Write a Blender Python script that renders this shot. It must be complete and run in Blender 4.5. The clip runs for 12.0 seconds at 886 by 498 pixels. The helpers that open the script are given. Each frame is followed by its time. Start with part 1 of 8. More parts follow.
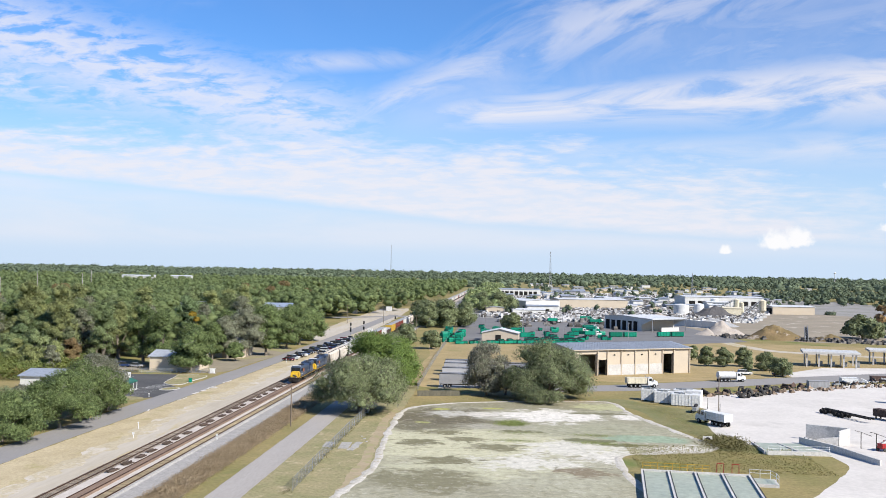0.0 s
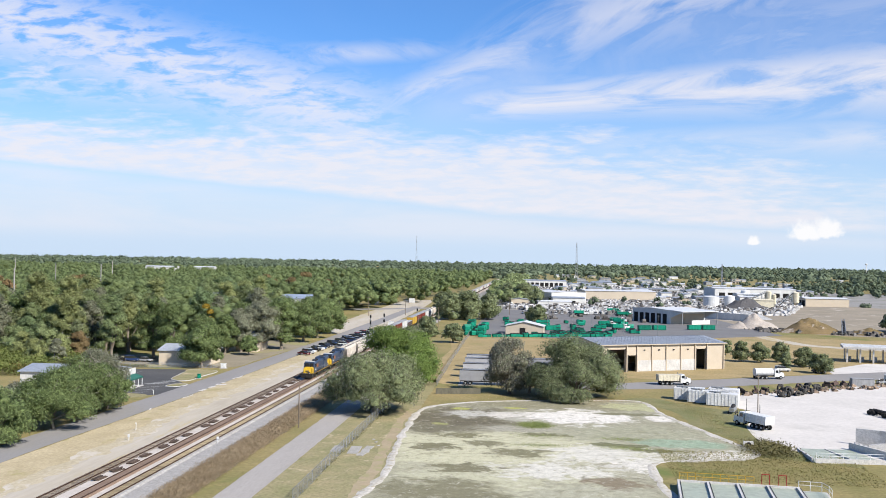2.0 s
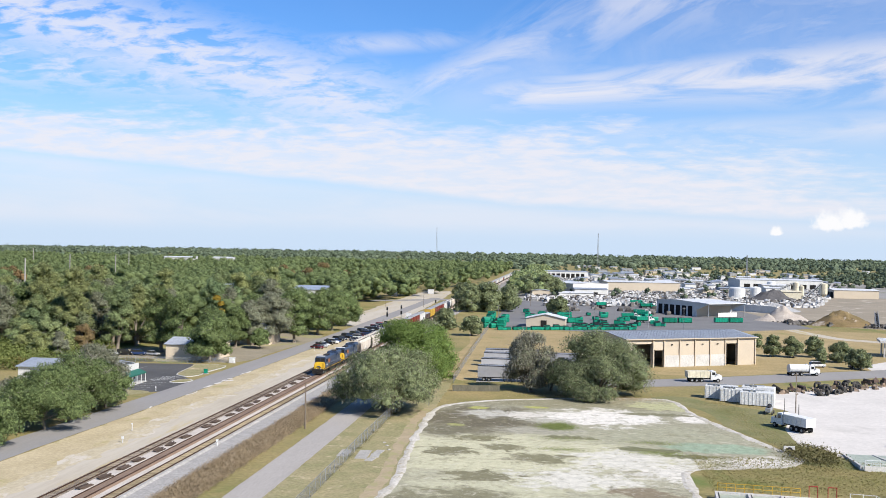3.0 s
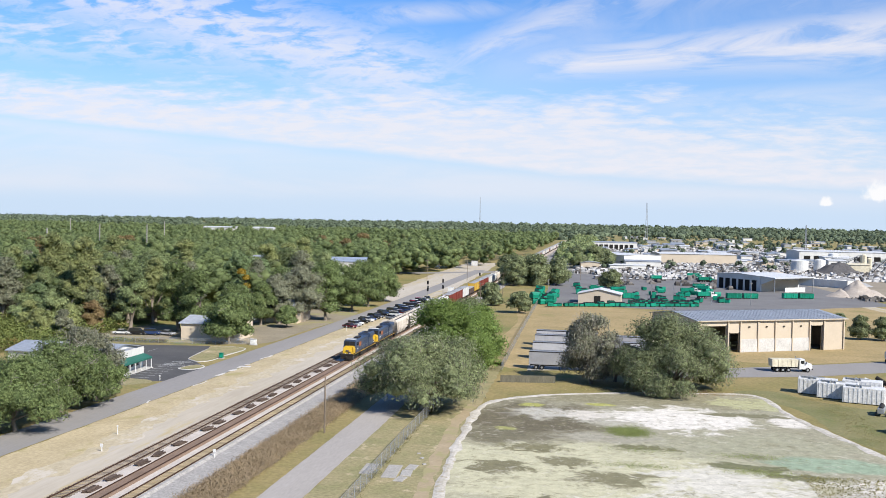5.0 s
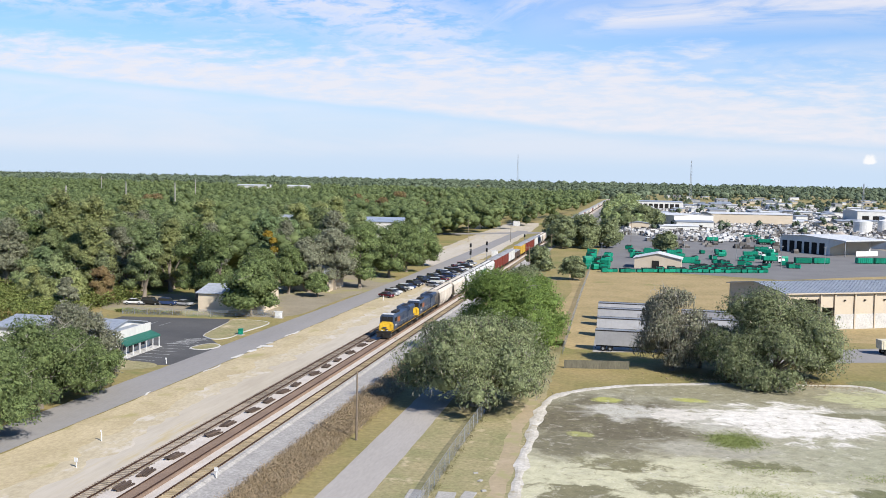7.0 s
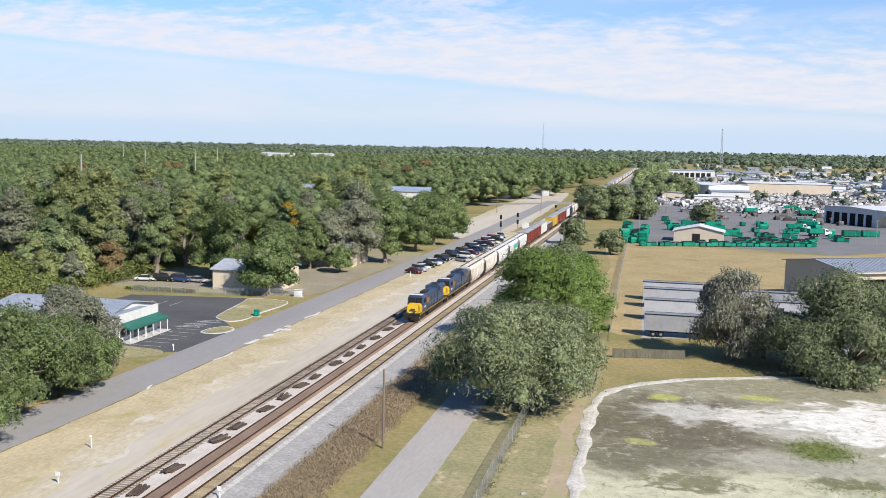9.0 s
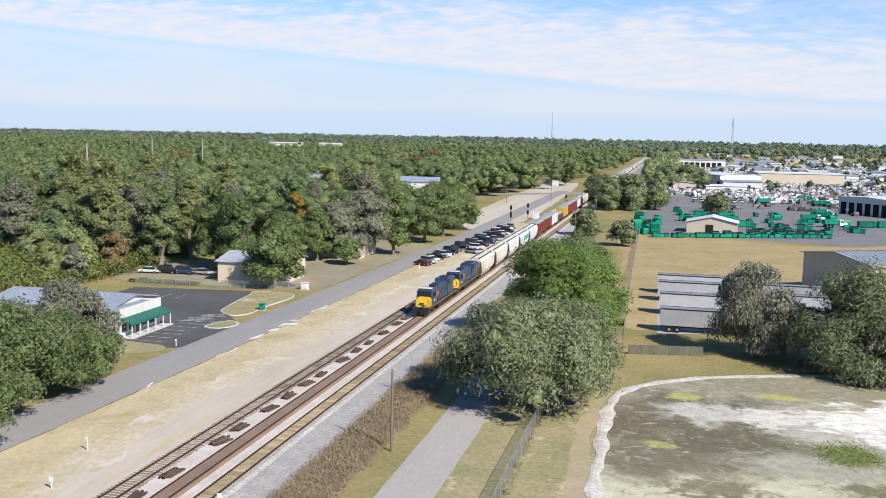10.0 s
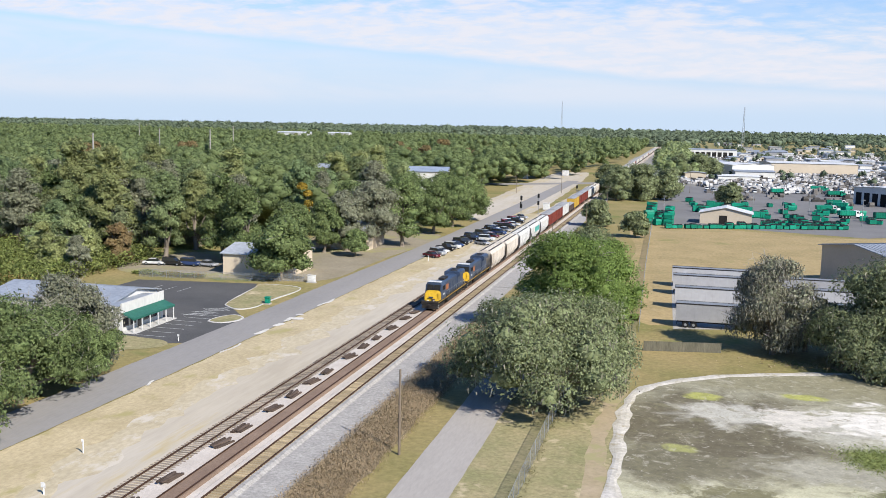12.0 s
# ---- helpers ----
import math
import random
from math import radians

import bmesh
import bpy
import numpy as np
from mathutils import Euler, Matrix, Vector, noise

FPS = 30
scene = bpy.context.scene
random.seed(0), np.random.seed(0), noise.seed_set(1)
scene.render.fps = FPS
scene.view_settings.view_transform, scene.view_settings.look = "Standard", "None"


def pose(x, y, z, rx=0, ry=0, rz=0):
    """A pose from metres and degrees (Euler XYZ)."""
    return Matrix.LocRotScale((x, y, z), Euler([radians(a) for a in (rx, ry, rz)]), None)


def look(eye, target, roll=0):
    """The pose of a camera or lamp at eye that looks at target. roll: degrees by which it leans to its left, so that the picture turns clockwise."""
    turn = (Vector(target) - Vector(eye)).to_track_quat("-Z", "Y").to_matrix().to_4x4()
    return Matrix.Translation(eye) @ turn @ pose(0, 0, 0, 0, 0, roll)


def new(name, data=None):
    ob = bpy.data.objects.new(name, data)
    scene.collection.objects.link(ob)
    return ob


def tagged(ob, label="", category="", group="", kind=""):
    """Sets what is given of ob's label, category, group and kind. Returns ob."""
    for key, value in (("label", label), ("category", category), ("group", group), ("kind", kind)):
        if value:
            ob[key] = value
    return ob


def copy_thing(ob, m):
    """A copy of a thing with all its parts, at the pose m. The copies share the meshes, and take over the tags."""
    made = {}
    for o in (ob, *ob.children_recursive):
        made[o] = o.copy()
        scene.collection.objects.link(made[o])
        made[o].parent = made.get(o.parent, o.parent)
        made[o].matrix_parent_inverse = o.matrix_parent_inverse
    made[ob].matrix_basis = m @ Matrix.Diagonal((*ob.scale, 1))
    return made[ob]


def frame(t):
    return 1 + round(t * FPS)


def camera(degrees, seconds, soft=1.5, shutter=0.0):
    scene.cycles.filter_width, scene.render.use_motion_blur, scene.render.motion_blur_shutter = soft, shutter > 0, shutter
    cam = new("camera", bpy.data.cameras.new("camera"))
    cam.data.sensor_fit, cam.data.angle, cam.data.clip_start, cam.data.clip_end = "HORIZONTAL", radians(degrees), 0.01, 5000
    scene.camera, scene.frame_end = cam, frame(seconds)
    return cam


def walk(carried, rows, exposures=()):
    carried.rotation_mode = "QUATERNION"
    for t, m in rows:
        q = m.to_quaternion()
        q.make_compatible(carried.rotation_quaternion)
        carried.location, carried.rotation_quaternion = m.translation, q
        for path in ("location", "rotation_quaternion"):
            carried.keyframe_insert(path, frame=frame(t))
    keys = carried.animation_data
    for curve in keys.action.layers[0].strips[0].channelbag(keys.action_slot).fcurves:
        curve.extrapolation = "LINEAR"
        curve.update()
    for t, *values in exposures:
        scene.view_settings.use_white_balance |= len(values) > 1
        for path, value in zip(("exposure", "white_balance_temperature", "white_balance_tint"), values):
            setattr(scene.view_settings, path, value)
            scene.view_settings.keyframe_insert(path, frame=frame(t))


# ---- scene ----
LENS = 49.4
cam = camera(LENS, 12.0, soft=0.75)
# seconds, x, y, z, turn to the left, tilt, lean
PATH = [
    (0.0, 16.81, -82.65, 33.59, 4.14, 1.16, -1.10),
    (0.5, 16.93, -80.62, 33.58, 4.37, 1.09, -1.10),
    (1.0, 17.06, -77.72, 33.57, 4.69, 0.98, -1.10),
    (1.5, 17.18, -73.65, 33.54, 5.13, 0.81, -1.11),
    (2.0, 17.22, -68.45, 33.51, 5.67, 0.60, -1.11),
    (2.5, 17.12, -62.72, 33.46, 6.24, 0.35, -1.12),
    (3.0, 16.78, -55.83, 33.40, 6.89, 0.02, -1.12),
    (5.0, 12.33, -24.60, 33.00, 9.47, -1.79, -1.16),
    (5.5, 10.43, -16.52, 32.88, 10.06, -2.39, -1.17),
    (6.0, 8.32, -8.65, 32.76, 10.62, -3.03, -1.17),
    (6.5, 6.19, -1.41, 32.65, 11.15, -3.70, -1.18),
    (7.0, 4.32, 4.56, 32.57, 11.61, -4.30, -1.19),
    (9.0, -0.72, 20.41, 32.43, 13.05, -6.20, -1.22),
    (9.5, -1.47, 22.86, 32.42, 13.32, -6.54, -1.22),
    (10.0, -2.04, 24.84, 32.42, 13.55, -6.83, -1.22),
    (10.5, -2.47, 26.38, 32.42, 13.74, -7.06, -1.23),
    (11.0, -2.81, 27.61, 32.42, 13.90, -7.25, -1.23),
    (11.5, -3.02, 28.41, 32.43, 14.01, -7.37, -1.23),
    (12.0, -3.18, 29.03, 32.43, 14.09, -7.47, -1.23),
]
walk(cam, [(t, pose(x, y, z, 90 + tilt, lean, turn)) for t, x, y, z, turn, tilt, lean in PATH])

# ---- world, sun, exposure ----
SUN_EL, SUN_AZ = 39.0, 38.0  # degrees; azimuth from +x towards -y
scene.view_settings.exposure = 0.6
world = bpy.data.worlds.new("sky")
scene.world = world
world.use_nodes = True


def sky_nodes():
    nt = world.node_tree
    nt.nodes.clear()

    def nd(kind, **kw):
        n = nt.nodes.new(kind)
        for k, v in kw.items():
            n.inputs[k].default_value = v
        return n

    def m(op, a, b=None, clamp=False):
        n = nt.nodes.new("ShaderNodeMath")
        n.operation, n.use_clamp = op, clamp
        for i, s in enumerate((a, b)):
            if s is None:
                continue
            if isinstance(s, (int, float)):
                n.inputs[i].default_value = s
            else:
                nt.links.new(s, n.inputs[i])
        return n.outputs[0]

    def ramp(fac, a, b, lo=0.0, hi=1.0):
        n = nt.nodes.new("ShaderNodeMapRange")
        n.interpolation_type = "SMOOTHSTEP"
        for i, v in ((1, a), (2, b), (3, lo), (4, hi)):
            n.inputs[i].default_value = v
        nt.links.new(fac, n.inputs[0])
        return n.outputs[0]

    sky = nt.nodes.new("ShaderNodeTexSky")
    sky.sky_type, sky.sun_disc = "NISHITA", False
    sky.sun_elevation, sky.sun_rotation = radians(SUN_EL), radians(90 + SUN_AZ)
    sky.air_density, sky.dust_density, sky.ozone_density = 1.0, 0.0, 4.0
    tc = nt.nodes.new("ShaderNodeTexCoord")
    sep = nt.nodes.new("ShaderNodeSeparateXYZ")
    nt.links.new(tc.outputs["Generated"], sep.inputs[0])
    x, y, z = sep.outputs
    zz = m("ADD", m("MAXIMUM", z, 0.0), 0.07)
    u, v = m("DIVIDE", x, zz), m("DIVIDE", y, zz)
    flat = nt.nodes.new("ShaderNodeCombineXYZ")
    nt.links.new(u, flat.inputs[0])
    nt.links.new(v, flat.inputs[1])

    def layer(scale, rot, stretch, detail, distort, loc=(0, 0, 0)):
        mp = nt.nodes.new("ShaderNodeMapping")
        mp.inputs["Rotation"].default_value = (0, 0, radians(rot))
        mp.inputs["Scale"].default_value = (scale, scale * stretch, 1)
        mp.inputs["Location"].default_value = loc
        nt.links.new(flat.outputs[0], mp.inputs[0])
        no = nd("ShaderNodeTexNoise", Scale=1.0, Detail=detail, Roughness=0.58, Distortion=distort)
        nt.links.new(mp.outputs[0], no.inputs[0])
        return no.outputs[0]

    broad = layer(0.5, -28, 0.38, 4, 0.5, (2.3, 0.6, 0))
    wisps = layer(1.3, -30, 0.32, 10, 1.0, (0.4, 3.1, 0))
    veil = m("MULTIPLY", ramp(broad, 0.45, 0.70), ramp(wisps, 0.30, 0.70), True)
    # where a direction lies ahead, as side and height over distance
    ahead = m("MAXIMUM", y, 0.05)
    side, up = m("DIVIDE", x, ahead), m("DIVIDE", z, ahead)
    front = ramp(y, 0.3, 0.6)

    def noise_on(ax, ay, seed, detail=7.0, distort=0.6):
        ve = nt.nodes.new("ShaderNodeCombineXYZ")
        nt.links.new(ax, ve.inputs[0])
        nt.links.new(ay, ve.inputs[1])
        ve.inputs[2].default_value = seed
        no = nd("ShaderNodeTexNoise", Scale=1.0, Detail=detail, Roughness=0.6, Distortion=distort)
        nt.links.new(ve.outputs[0], no.inputs[0])
        return no.outputs[0]

    def streak(a0, e0, a1, e1, w0, w1, long, fine, lo, hi, seed, level=False, fray=1.3):
        """A drift of cloud from one place of the sky to another, broken up by noise drawn out along it, or by level ripples."""
        n = math.hypot(a1 - a0, e1 - e0)
        c, s = (a1 - a0) / n, (e1 - e0) / n
        da, de = m("SUBTRACT", side, a0), m("SUBTRACT", up, e0)
        al = m("ADD", m("MULTIPLY", da, c), m("MULTIPLY", de, s))
        ac = m("SUBTRACT", m("MULTIPLY", de, c), m("MULTIPLY", da, s))
        no = noise_on(m("MULTIPLY", da if level else al, long), m("MULTIPLY", de if level else ac, fine), seed, 4.0 if level else 8.0, 0.3 if level else 0.9)
        width = ramp(al, 0.0, n, w0, w1)
        away = m("ADD", m("DIVIDE", m("ABSOLUTE", ac), width), m("MULTIPLY", m("SUBTRACT", no, 0.5), fray))
        k = m("MULTIPLY", ramp(away, 1.0, 0.15), ramp(no, lo, hi))
        k = m("MULTIPLY", k, m("MULTIPLY", ramp(al, -0.06, 0.06), ramp(al, n + 0.12, n - 0.05)))
        return m("MULTIPLY", k, front)

    drifts = [
        (streak(-0.20, 0.150, 0.31, 0.350, 0.022, 0.150, 7, 26, 0.34, 0.70, 3.0, fray=1.8), 0.66),
        (streak(-0.04, 0.190, 0.52, 0.285, 0.050, 0.130, 6, 20, 0.34, 0.76, 5.0, fray=1.8), 0.45),
        (streak(-0.08, 0.160, 0.66, 0.215, 0.026, 0.080, 6, 26, 0.30, 0.62, 8.0), 0.92),
        (streak(0.06, 0.118, 0.62, 0.145, 0.022, 0.045, 6, 26, 0.32, 0.72, 14.0), 0.6),
        (streak(-0.14, 0.165, 0.62, 0.300, 0.060, 0.170, 3, 9, 0.25, 0.80, 44.0, fray=1.0), 0.40),
        (streak(-0.90, 0.340, -0.20, 0.150, 0.085, 0.065, 20, 64, 0.38, 0.60, 21.0, True, 1.2), 0.76),
        (streak(-0.80, 0.215, -0.20, 0.165, 0.050, 0.044, 17, 66, 0.40, 0.64, 24.0, True, 1.2), 0.66),
        (streak(-0.86, 0.392, -0.42, 0.300, 0.026, 0.014, 18, 60, 0.38, 0.60, 27.0, True, 1.2), 0.66),
        (streak(-0.80, 0.425, -0.45, 0.410, 0.020, 0.016, 16, 50, 0.40, 0.62, 29.0, True), 0.6),
        (streak(-0.28, 0.212, -0.15, 0.217, 0.020, 0.018, 9, 30, 0.36, 0.66, 33.0), 0.55),
        (streak(-0.40, 0.300, -0.22, 0.410, 0.060, 0.070, 7, 16, 0.36, 0.74, 38.0), 0.3),
        (streak(0.32, 0.345, 0.56, 0.385, 0.024, 0.040, 6, 28, 0.36, 0.70, 41.0), 0.5),
    ]
    cover = m("MULTIPLY", veil, m("SUBTRACT", 0.75, m("MULTIPLY", front, 0.66)), True)
    for k, amount in drifts:
        cover = m("MAXIMUM", cover, m("MULTIPLY", k, amount))
    # a broad sheet of rippled cloud, low over the land and thinning out to one side, with pale clear air under it
    soft = m("SUBTRACT", noise_on(m("MULTIPLY", side, 5.0), m("MULTIPLY", up, 22.0), 51.0), 0.5)
    ripple = noise_on(m("MULTIPLY", side, 24.0), m("MULTIPLY", up, 120.0), 57.0, 4.0, 0.3)
    foot = m("MAXIMUM", m("SUBTRACT", 0.0442, m("MULTIPLY", side, 0.0959)), m("SUBTRACT", 0.0468, m("MULTIPLY", side, 0.044)))
    head = m("MINIMUM", m("SUBTRACT", 0.1227, m("MULTIPLY", side, 0.035)), m("SUBTRACT", 0.1303, m("MULTIPLY", side, 0.175)))
    sheet = ramp(m("ADD", m("SUBTRACT", up, foot), m("MULTIPLY", soft, 0.016)), -0.005, 0.007)
    sheet = m("MULTIPLY", sheet, ramp(m("ADD", m("SUBTRACT", head, up), m("MULTIPLY", m("ADD", soft, m("MULTIPLY", m("SUBTRACT", ripple, 0.5), 0.5)), 0.12)), -0.02, 0.03))
    sheet = m("MULTIPLY", sheet, m("MULTIPLY", ramp(side, 0.52, 0.22), front))
    sheet = m("MULTIPLY", sheet, m("MULTIPLY", ramp(ripple, 0.36, 0.64, 0.64, 1.0), 0.90), True)
    cover = m("MAXIMUM", cover, sheet)
    under = m("MULTIPLY", m("MULTIPLY", ramp(m("SUBTRACT", foot, up), -0.005, 0.012), ramp(soft, -0.25, 0.2, 0.15, 0.5)), front)
    cover = m("MAXIMUM", cover, m("MULTIPLY", under, ramp(up, 0.0, 0.03)))
    cover = m("MULTIPLY", cover, ramp(z, 0.004, 0.03, 0.0, 1.0), True)
    # a few small heaped clouds
    heap = None
    for az, el, w, h in ((23.9, 4.3, 2.9, 3.2), (24.5, 5.7, 1.9, 2.3), (14.9, 1.7, 1.0, 0.8), (16.1, 1.9, 0.8, 1.0), (12.2, 1.3, 0.35, 0.4), (27.2, 3.5, 1.3, 1.5), (21.8, 2.6, 1.7, 0.5)):
        d = Vector((math.sin(radians(az)) * math.cos(radians(el)), math.cos(radians(az)) * math.cos(radians(el)), math.sin(radians(el))))
        dx = m("DIVIDE", m("SUBTRACT", x, d.x), math.tan(radians(w)))
        dz = m("SUBTRACT", z, d.z)
        dz = m("MAXIMUM", m("DIVIDE", dz, math.tan(radians(h))), m("DIVIDE", dz, -math.tan(radians(h * 0.4))))
        r = m("SQRT", m("ADD", m("MULTIPLY", dx, dx), m("MULTIPLY", dz, dz)))
        no = nd("ShaderNodeTexNoise", Scale=85.0, Detail=8.0, Roughness=0.62)
        nt.links.new(tc.outputs["Generated"], no.inputs[0])
        b = ramp(m("ADD", r, m("MULTIPLY", no.outputs[0], 1.5)), 1.85, 1.25)
        b = m("MULTIPLY", b, ramp(y, 0.0, 0.1))
        heap = b if heap is None else m("MAXIMUM", heap, b)
    col = nt.nodes.new("ShaderNodeMix")
    col.data_type = "RGBA"
    nt.links.new(cover, col.inputs["Factor"])
    deep = nt.nodes.new("ShaderNodeMix")
    deep.data_type, deep.blend_type = "RGBA", "MULTIPLY"
    deep.inputs["Factor"].default_value = 1.0
    nt.links.new(sky.outputs[0], deep.inputs["A"])
    deep.inputs["B"].default_value = (0.62, 0.96, 1.35, 1)
    # the pale air just over the skyline
    air = nt.nodes.new("ShaderNodeMix")
    air.data_type = "RGBA"
    nt.links.new(ramp(z, 0.22, 0.0), air.inputs["Factor"])
    nt.links.new(deep.outputs["Result"], air.inputs["A"])
    air.inputs["B"].default_value = (CLOUD * 0.70, CLOUD * 0.86, CLOUD * 1.07, 1)
    nt.links.new(air.outputs["Result"], col.inputs["A"])
    col.inputs["B"].default_value = (CLOUD * 0.985, CLOUD * 0.975, CLOUD * 1.05, 1)
    top = nt.nodes.new("ShaderNodeMix")
    top.data_type = "RGBA"
    nt.links.new(heap, top.inputs["Factor"])
    nt.links.new(col.outputs["Result"], top.inputs["A"])
    top.inputs["B"].default_value = (CLOUD * 1.12, CLOUD * 1.12, CLOUD * 1.14, 1)
    bg = nd("ShaderNodeBackground", Strength=SKY)
    nt.links.new(top.outputs["Result"], bg.inputs[0])
    out = nt.nodes.new("ShaderNodeOutputWorld")
    nt.links.new(bg.outputs[0], out.inputs[0])


SKY, CLOUD = 0.078, 7.4
sky_nodes()
sun = new("sun", bpy.data.lights.new("sun", "SUN"))
sun.data.energy, sun.data.angle, sun.data.color = 5.0, radians(0.55), (1.0, 0.95, 0.87)
to_sun = Vector((math.cos(radians(SUN_EL)) * math.cos(radians(SUN_AZ)), -math.cos(radians(SUN_EL)) * math.sin(radians(SUN_AZ)), math.sin(radians(SUN_EL))))
sun.matrix_world = look(to_sun * 300, (0, 0, 0))


# ---- materials ----
def surface(name, a, b=None, rough=0.85, metal=0.0, scale=0.3, grit=6.0, bump=0.15, spread=0.0, island=0.0, spec=0.12, streak=None, patch=None, translucent=0.0, speckle=0.6):
    """A weathered surface: two colours mixed at a broad and a fine scale. spread: brightness from object to object; island: from piece to piece in a mesh;
    streak: the scale's x, y, z factors; patch: a third colour in broad stains and how much of it."""
    if b is None:
        b = tuple(c * 0.72 for c in a)
    ma = bpy.data.materials.new(name)
    ma.use_nodes = True
    nt = ma.node_tree
    bs = nt.nodes["Principled BSDF"]
    bs.inputs["Roughness"].default_value, bs.inputs["Metallic"].default_value = rough, metal
    bs.inputs["Specular IOR Level"].default_value = spec
    geo = nt.nodes.new("ShaderNodeNewGeometry")
    mp = nt.nodes.new("ShaderNodeMapping")
    mp.inputs["Scale"].default_value = streak or (1, 1, 1)
    nt.links.new(geo.outputs["Position"], mp.inputs[0])

    def noise_at(s, detail=4.0):
        n = nt.nodes.new("ShaderNodeTexNoise")
        n.inputs["Scale"].default_value, n.inputs["Detail"].default_value, n.inputs["Roughness"].default_value = s, detail, 0.68
        nt.links.new(mp.outputs[0], n.inputs[0])
        return n.outputs[0]

    def spread_out(s, lo, hi):
        n = nt.nodes.new("ShaderNodeMapRange")
        n.inputs[1].default_value, n.inputs[2].default_value = lo, hi
        nt.links.new(s, n.inputs[0])
        return n.outputs[0]

    def mix(f, x, y, kind="MIX"):
        n = nt.nodes.new("ShaderNodeMix")
        n.data_type, n.blend_type = "RGBA", kind
        for k, s in (("Factor", f), ("A", x), ("B", y)):
            if isinstance(s, (int, float)):
                n.inputs[k].default_value = s
            elif isinstance(s, tuple):
                n.inputs[k].default_value = (*s, 1)
            else:
                nt.links.new(s, n.inputs[k])
        return n.outputs["Result"]

    fine = noise_at(grit, 9.0)
    col = mix(spread_out(noise_at(scale, 5.0), 0.32, 0.68), a, b)
    col = mix(spread_out(fine, 0.3, 0.7), col, mix(1.0, col, (speckle, speckle, speckle), "MULTIPLY"))
    if patch:
        pc, lo, ps = patch
        col = mix(spread_out(noise_at(ps, 6.0), lo, lo + 0.09), col, pc)
    for amount, node in ((spread, "ShaderNodeObjectInfo"), (island, "ShaderNodeNewGeometry")):
        if amount:
            rn = nt.nodes.new(node).outputs["Random" if node == "ShaderNodeObjectInfo" else "Random Per Island"]
            n = nt.nodes.new("ShaderNodeMapRange")
            n.inputs[3].default_value, n.inputs[4].default_value = 1 - amount, 1 + amount
            nt.links.new(rn, n.inputs[0])
            hs = nt.nodes.new("ShaderNodeHueSaturation")
            nt.links.new(n.outputs[0], hs.inputs["Value"])
            nt.links.new(col, hs.inputs["Color"])
            col = hs.outputs[0]
    nt.links.new(col, bs.inputs["Base Color"])
    if bump:
        bp = nt.nodes.new("ShaderNodeBump")
        bp.inputs["Strength"].default_value, bp.inputs["Distance"].default_value = bump, 0.15 / grit
        nt.links.new(fine, bp.inputs["Height"])
        nt.links.new(bp.outputs[0], bs.inputs["Normal"])
    if translucent:
        tr = nt.nodes.new("ShaderNodeBsdfTranslucent")
        nt.links.new(col, tr.inputs[0])
        ms = nt.nodes.new("ShaderNodeMixShader")
        ms.inputs[0].default_value = translucent
        nt.links.new(bs.outputs[0], ms.inputs[1])
        nt.links.new(tr.outputs[0], ms.inputs[2])
        nt.links.new(ms.outputs[0], nt.nodes["Material Output"].inputs[0])
    return ma


M = {}
M["grass"] = surface("dry_grass", (0.36, 0.28, 0.13), (0.23, 0.21, 0.08), scale=0.05, grit=1.4, bump=0.5, patch=((0.14, 0.16, 0.05), 0.56, 0.035))
M["straw"] = surface("straw_grass", (0.45, 0.34, 0.175), (0.33, 0.26, 0.125), scale=0.09, grit=1.2, bump=0.5, patch=((0.22, 0.20, 0.08), 0.6, 0.05))
M["lawn"] = surface("mown_grass", (0.40, 0.335, 0.19), (0.27, 0.26, 0.125), scale=0.2, grit=1.8, bump=0.5, speckle=0.55, patch=((0.46, 0.38, 0.25), 0.59, 0.22))
M["verge"] = surface("dry_verge", (0.56, 0.465, 0.30), (0.43, 0.355, 0.215), scale=0.16, grit=2.2, bump=0.12, speckle=0.66, streak=(1, 0.6, 1), patch=((0.33, 0.29, 0.14), 0.57, 0.2))
M["sand"] = surface("sandy_track", (0.50, 0.45, 0.375), (0.43, 0.375, 0.29), scale=0.1, grit=0.9, bump=0.1, speckle=0.82, streak=(1, 0.12, 1), patch=((0.41, 0.335, 0.19), 0.55, 0.14))
M["asphalt"] = surface("worn_asphalt", (0.29, 0.276, 0.262), (0.25, 0.238, 0.226), scale=0.12, grit=3.0, bump=0.05, streak=(1, 0.2, 1), spec=0.08, speckle=0.86)
M["lane_asphalt"] = surface("pale_lane_asphalt", (0.385, 0.355, 0.325), (0.335, 0.31, 0.28), scale=0.15, grit=3.0, bump=0.05, streak=(1, 0.2, 1), spec=0.08, speckle=0.84, patch=((0.30, 0.28, 0.255), 0.6, 0.2))
M["dark_asphalt"] = surface("dark_asphalt", (0.125, 0.122, 0.12), (0.09, 0.09, 0.09), scale=0.08, grit=4.0, bump=0.2, patch=((0.11, 0.11, 0.11), 0.6, 0.1))
M["depot_asphalt"] = surface("grey_depot_asphalt", (0.21, 0.205, 0.20), (0.165, 0.16, 0.158), scale=0.05, grit=3.0, bump=0.1, speckle=0.8, patch=((0.14, 0.138, 0.136), 0.58, 0.06))
M["yard"] = surface("crushed_lime_rock", (0.64, 0.60, 0.55), (0.54, 0.505, 0.46), scale=0.07, grit=0.9, bump=0.1, speckle=0.82, patch=((0.46, 0.43, 0.39), 0.58, 0.09))
M["works_dust"] = surface("dusty_works_floor", (0.34, 0.29, 0.22), (0.25, 0.215, 0.16), scale=0.04, grit=1.0, bump=0.1, speckle=0.8, patch=((0.47, 0.42, 0.35), 0.58, 0.05))
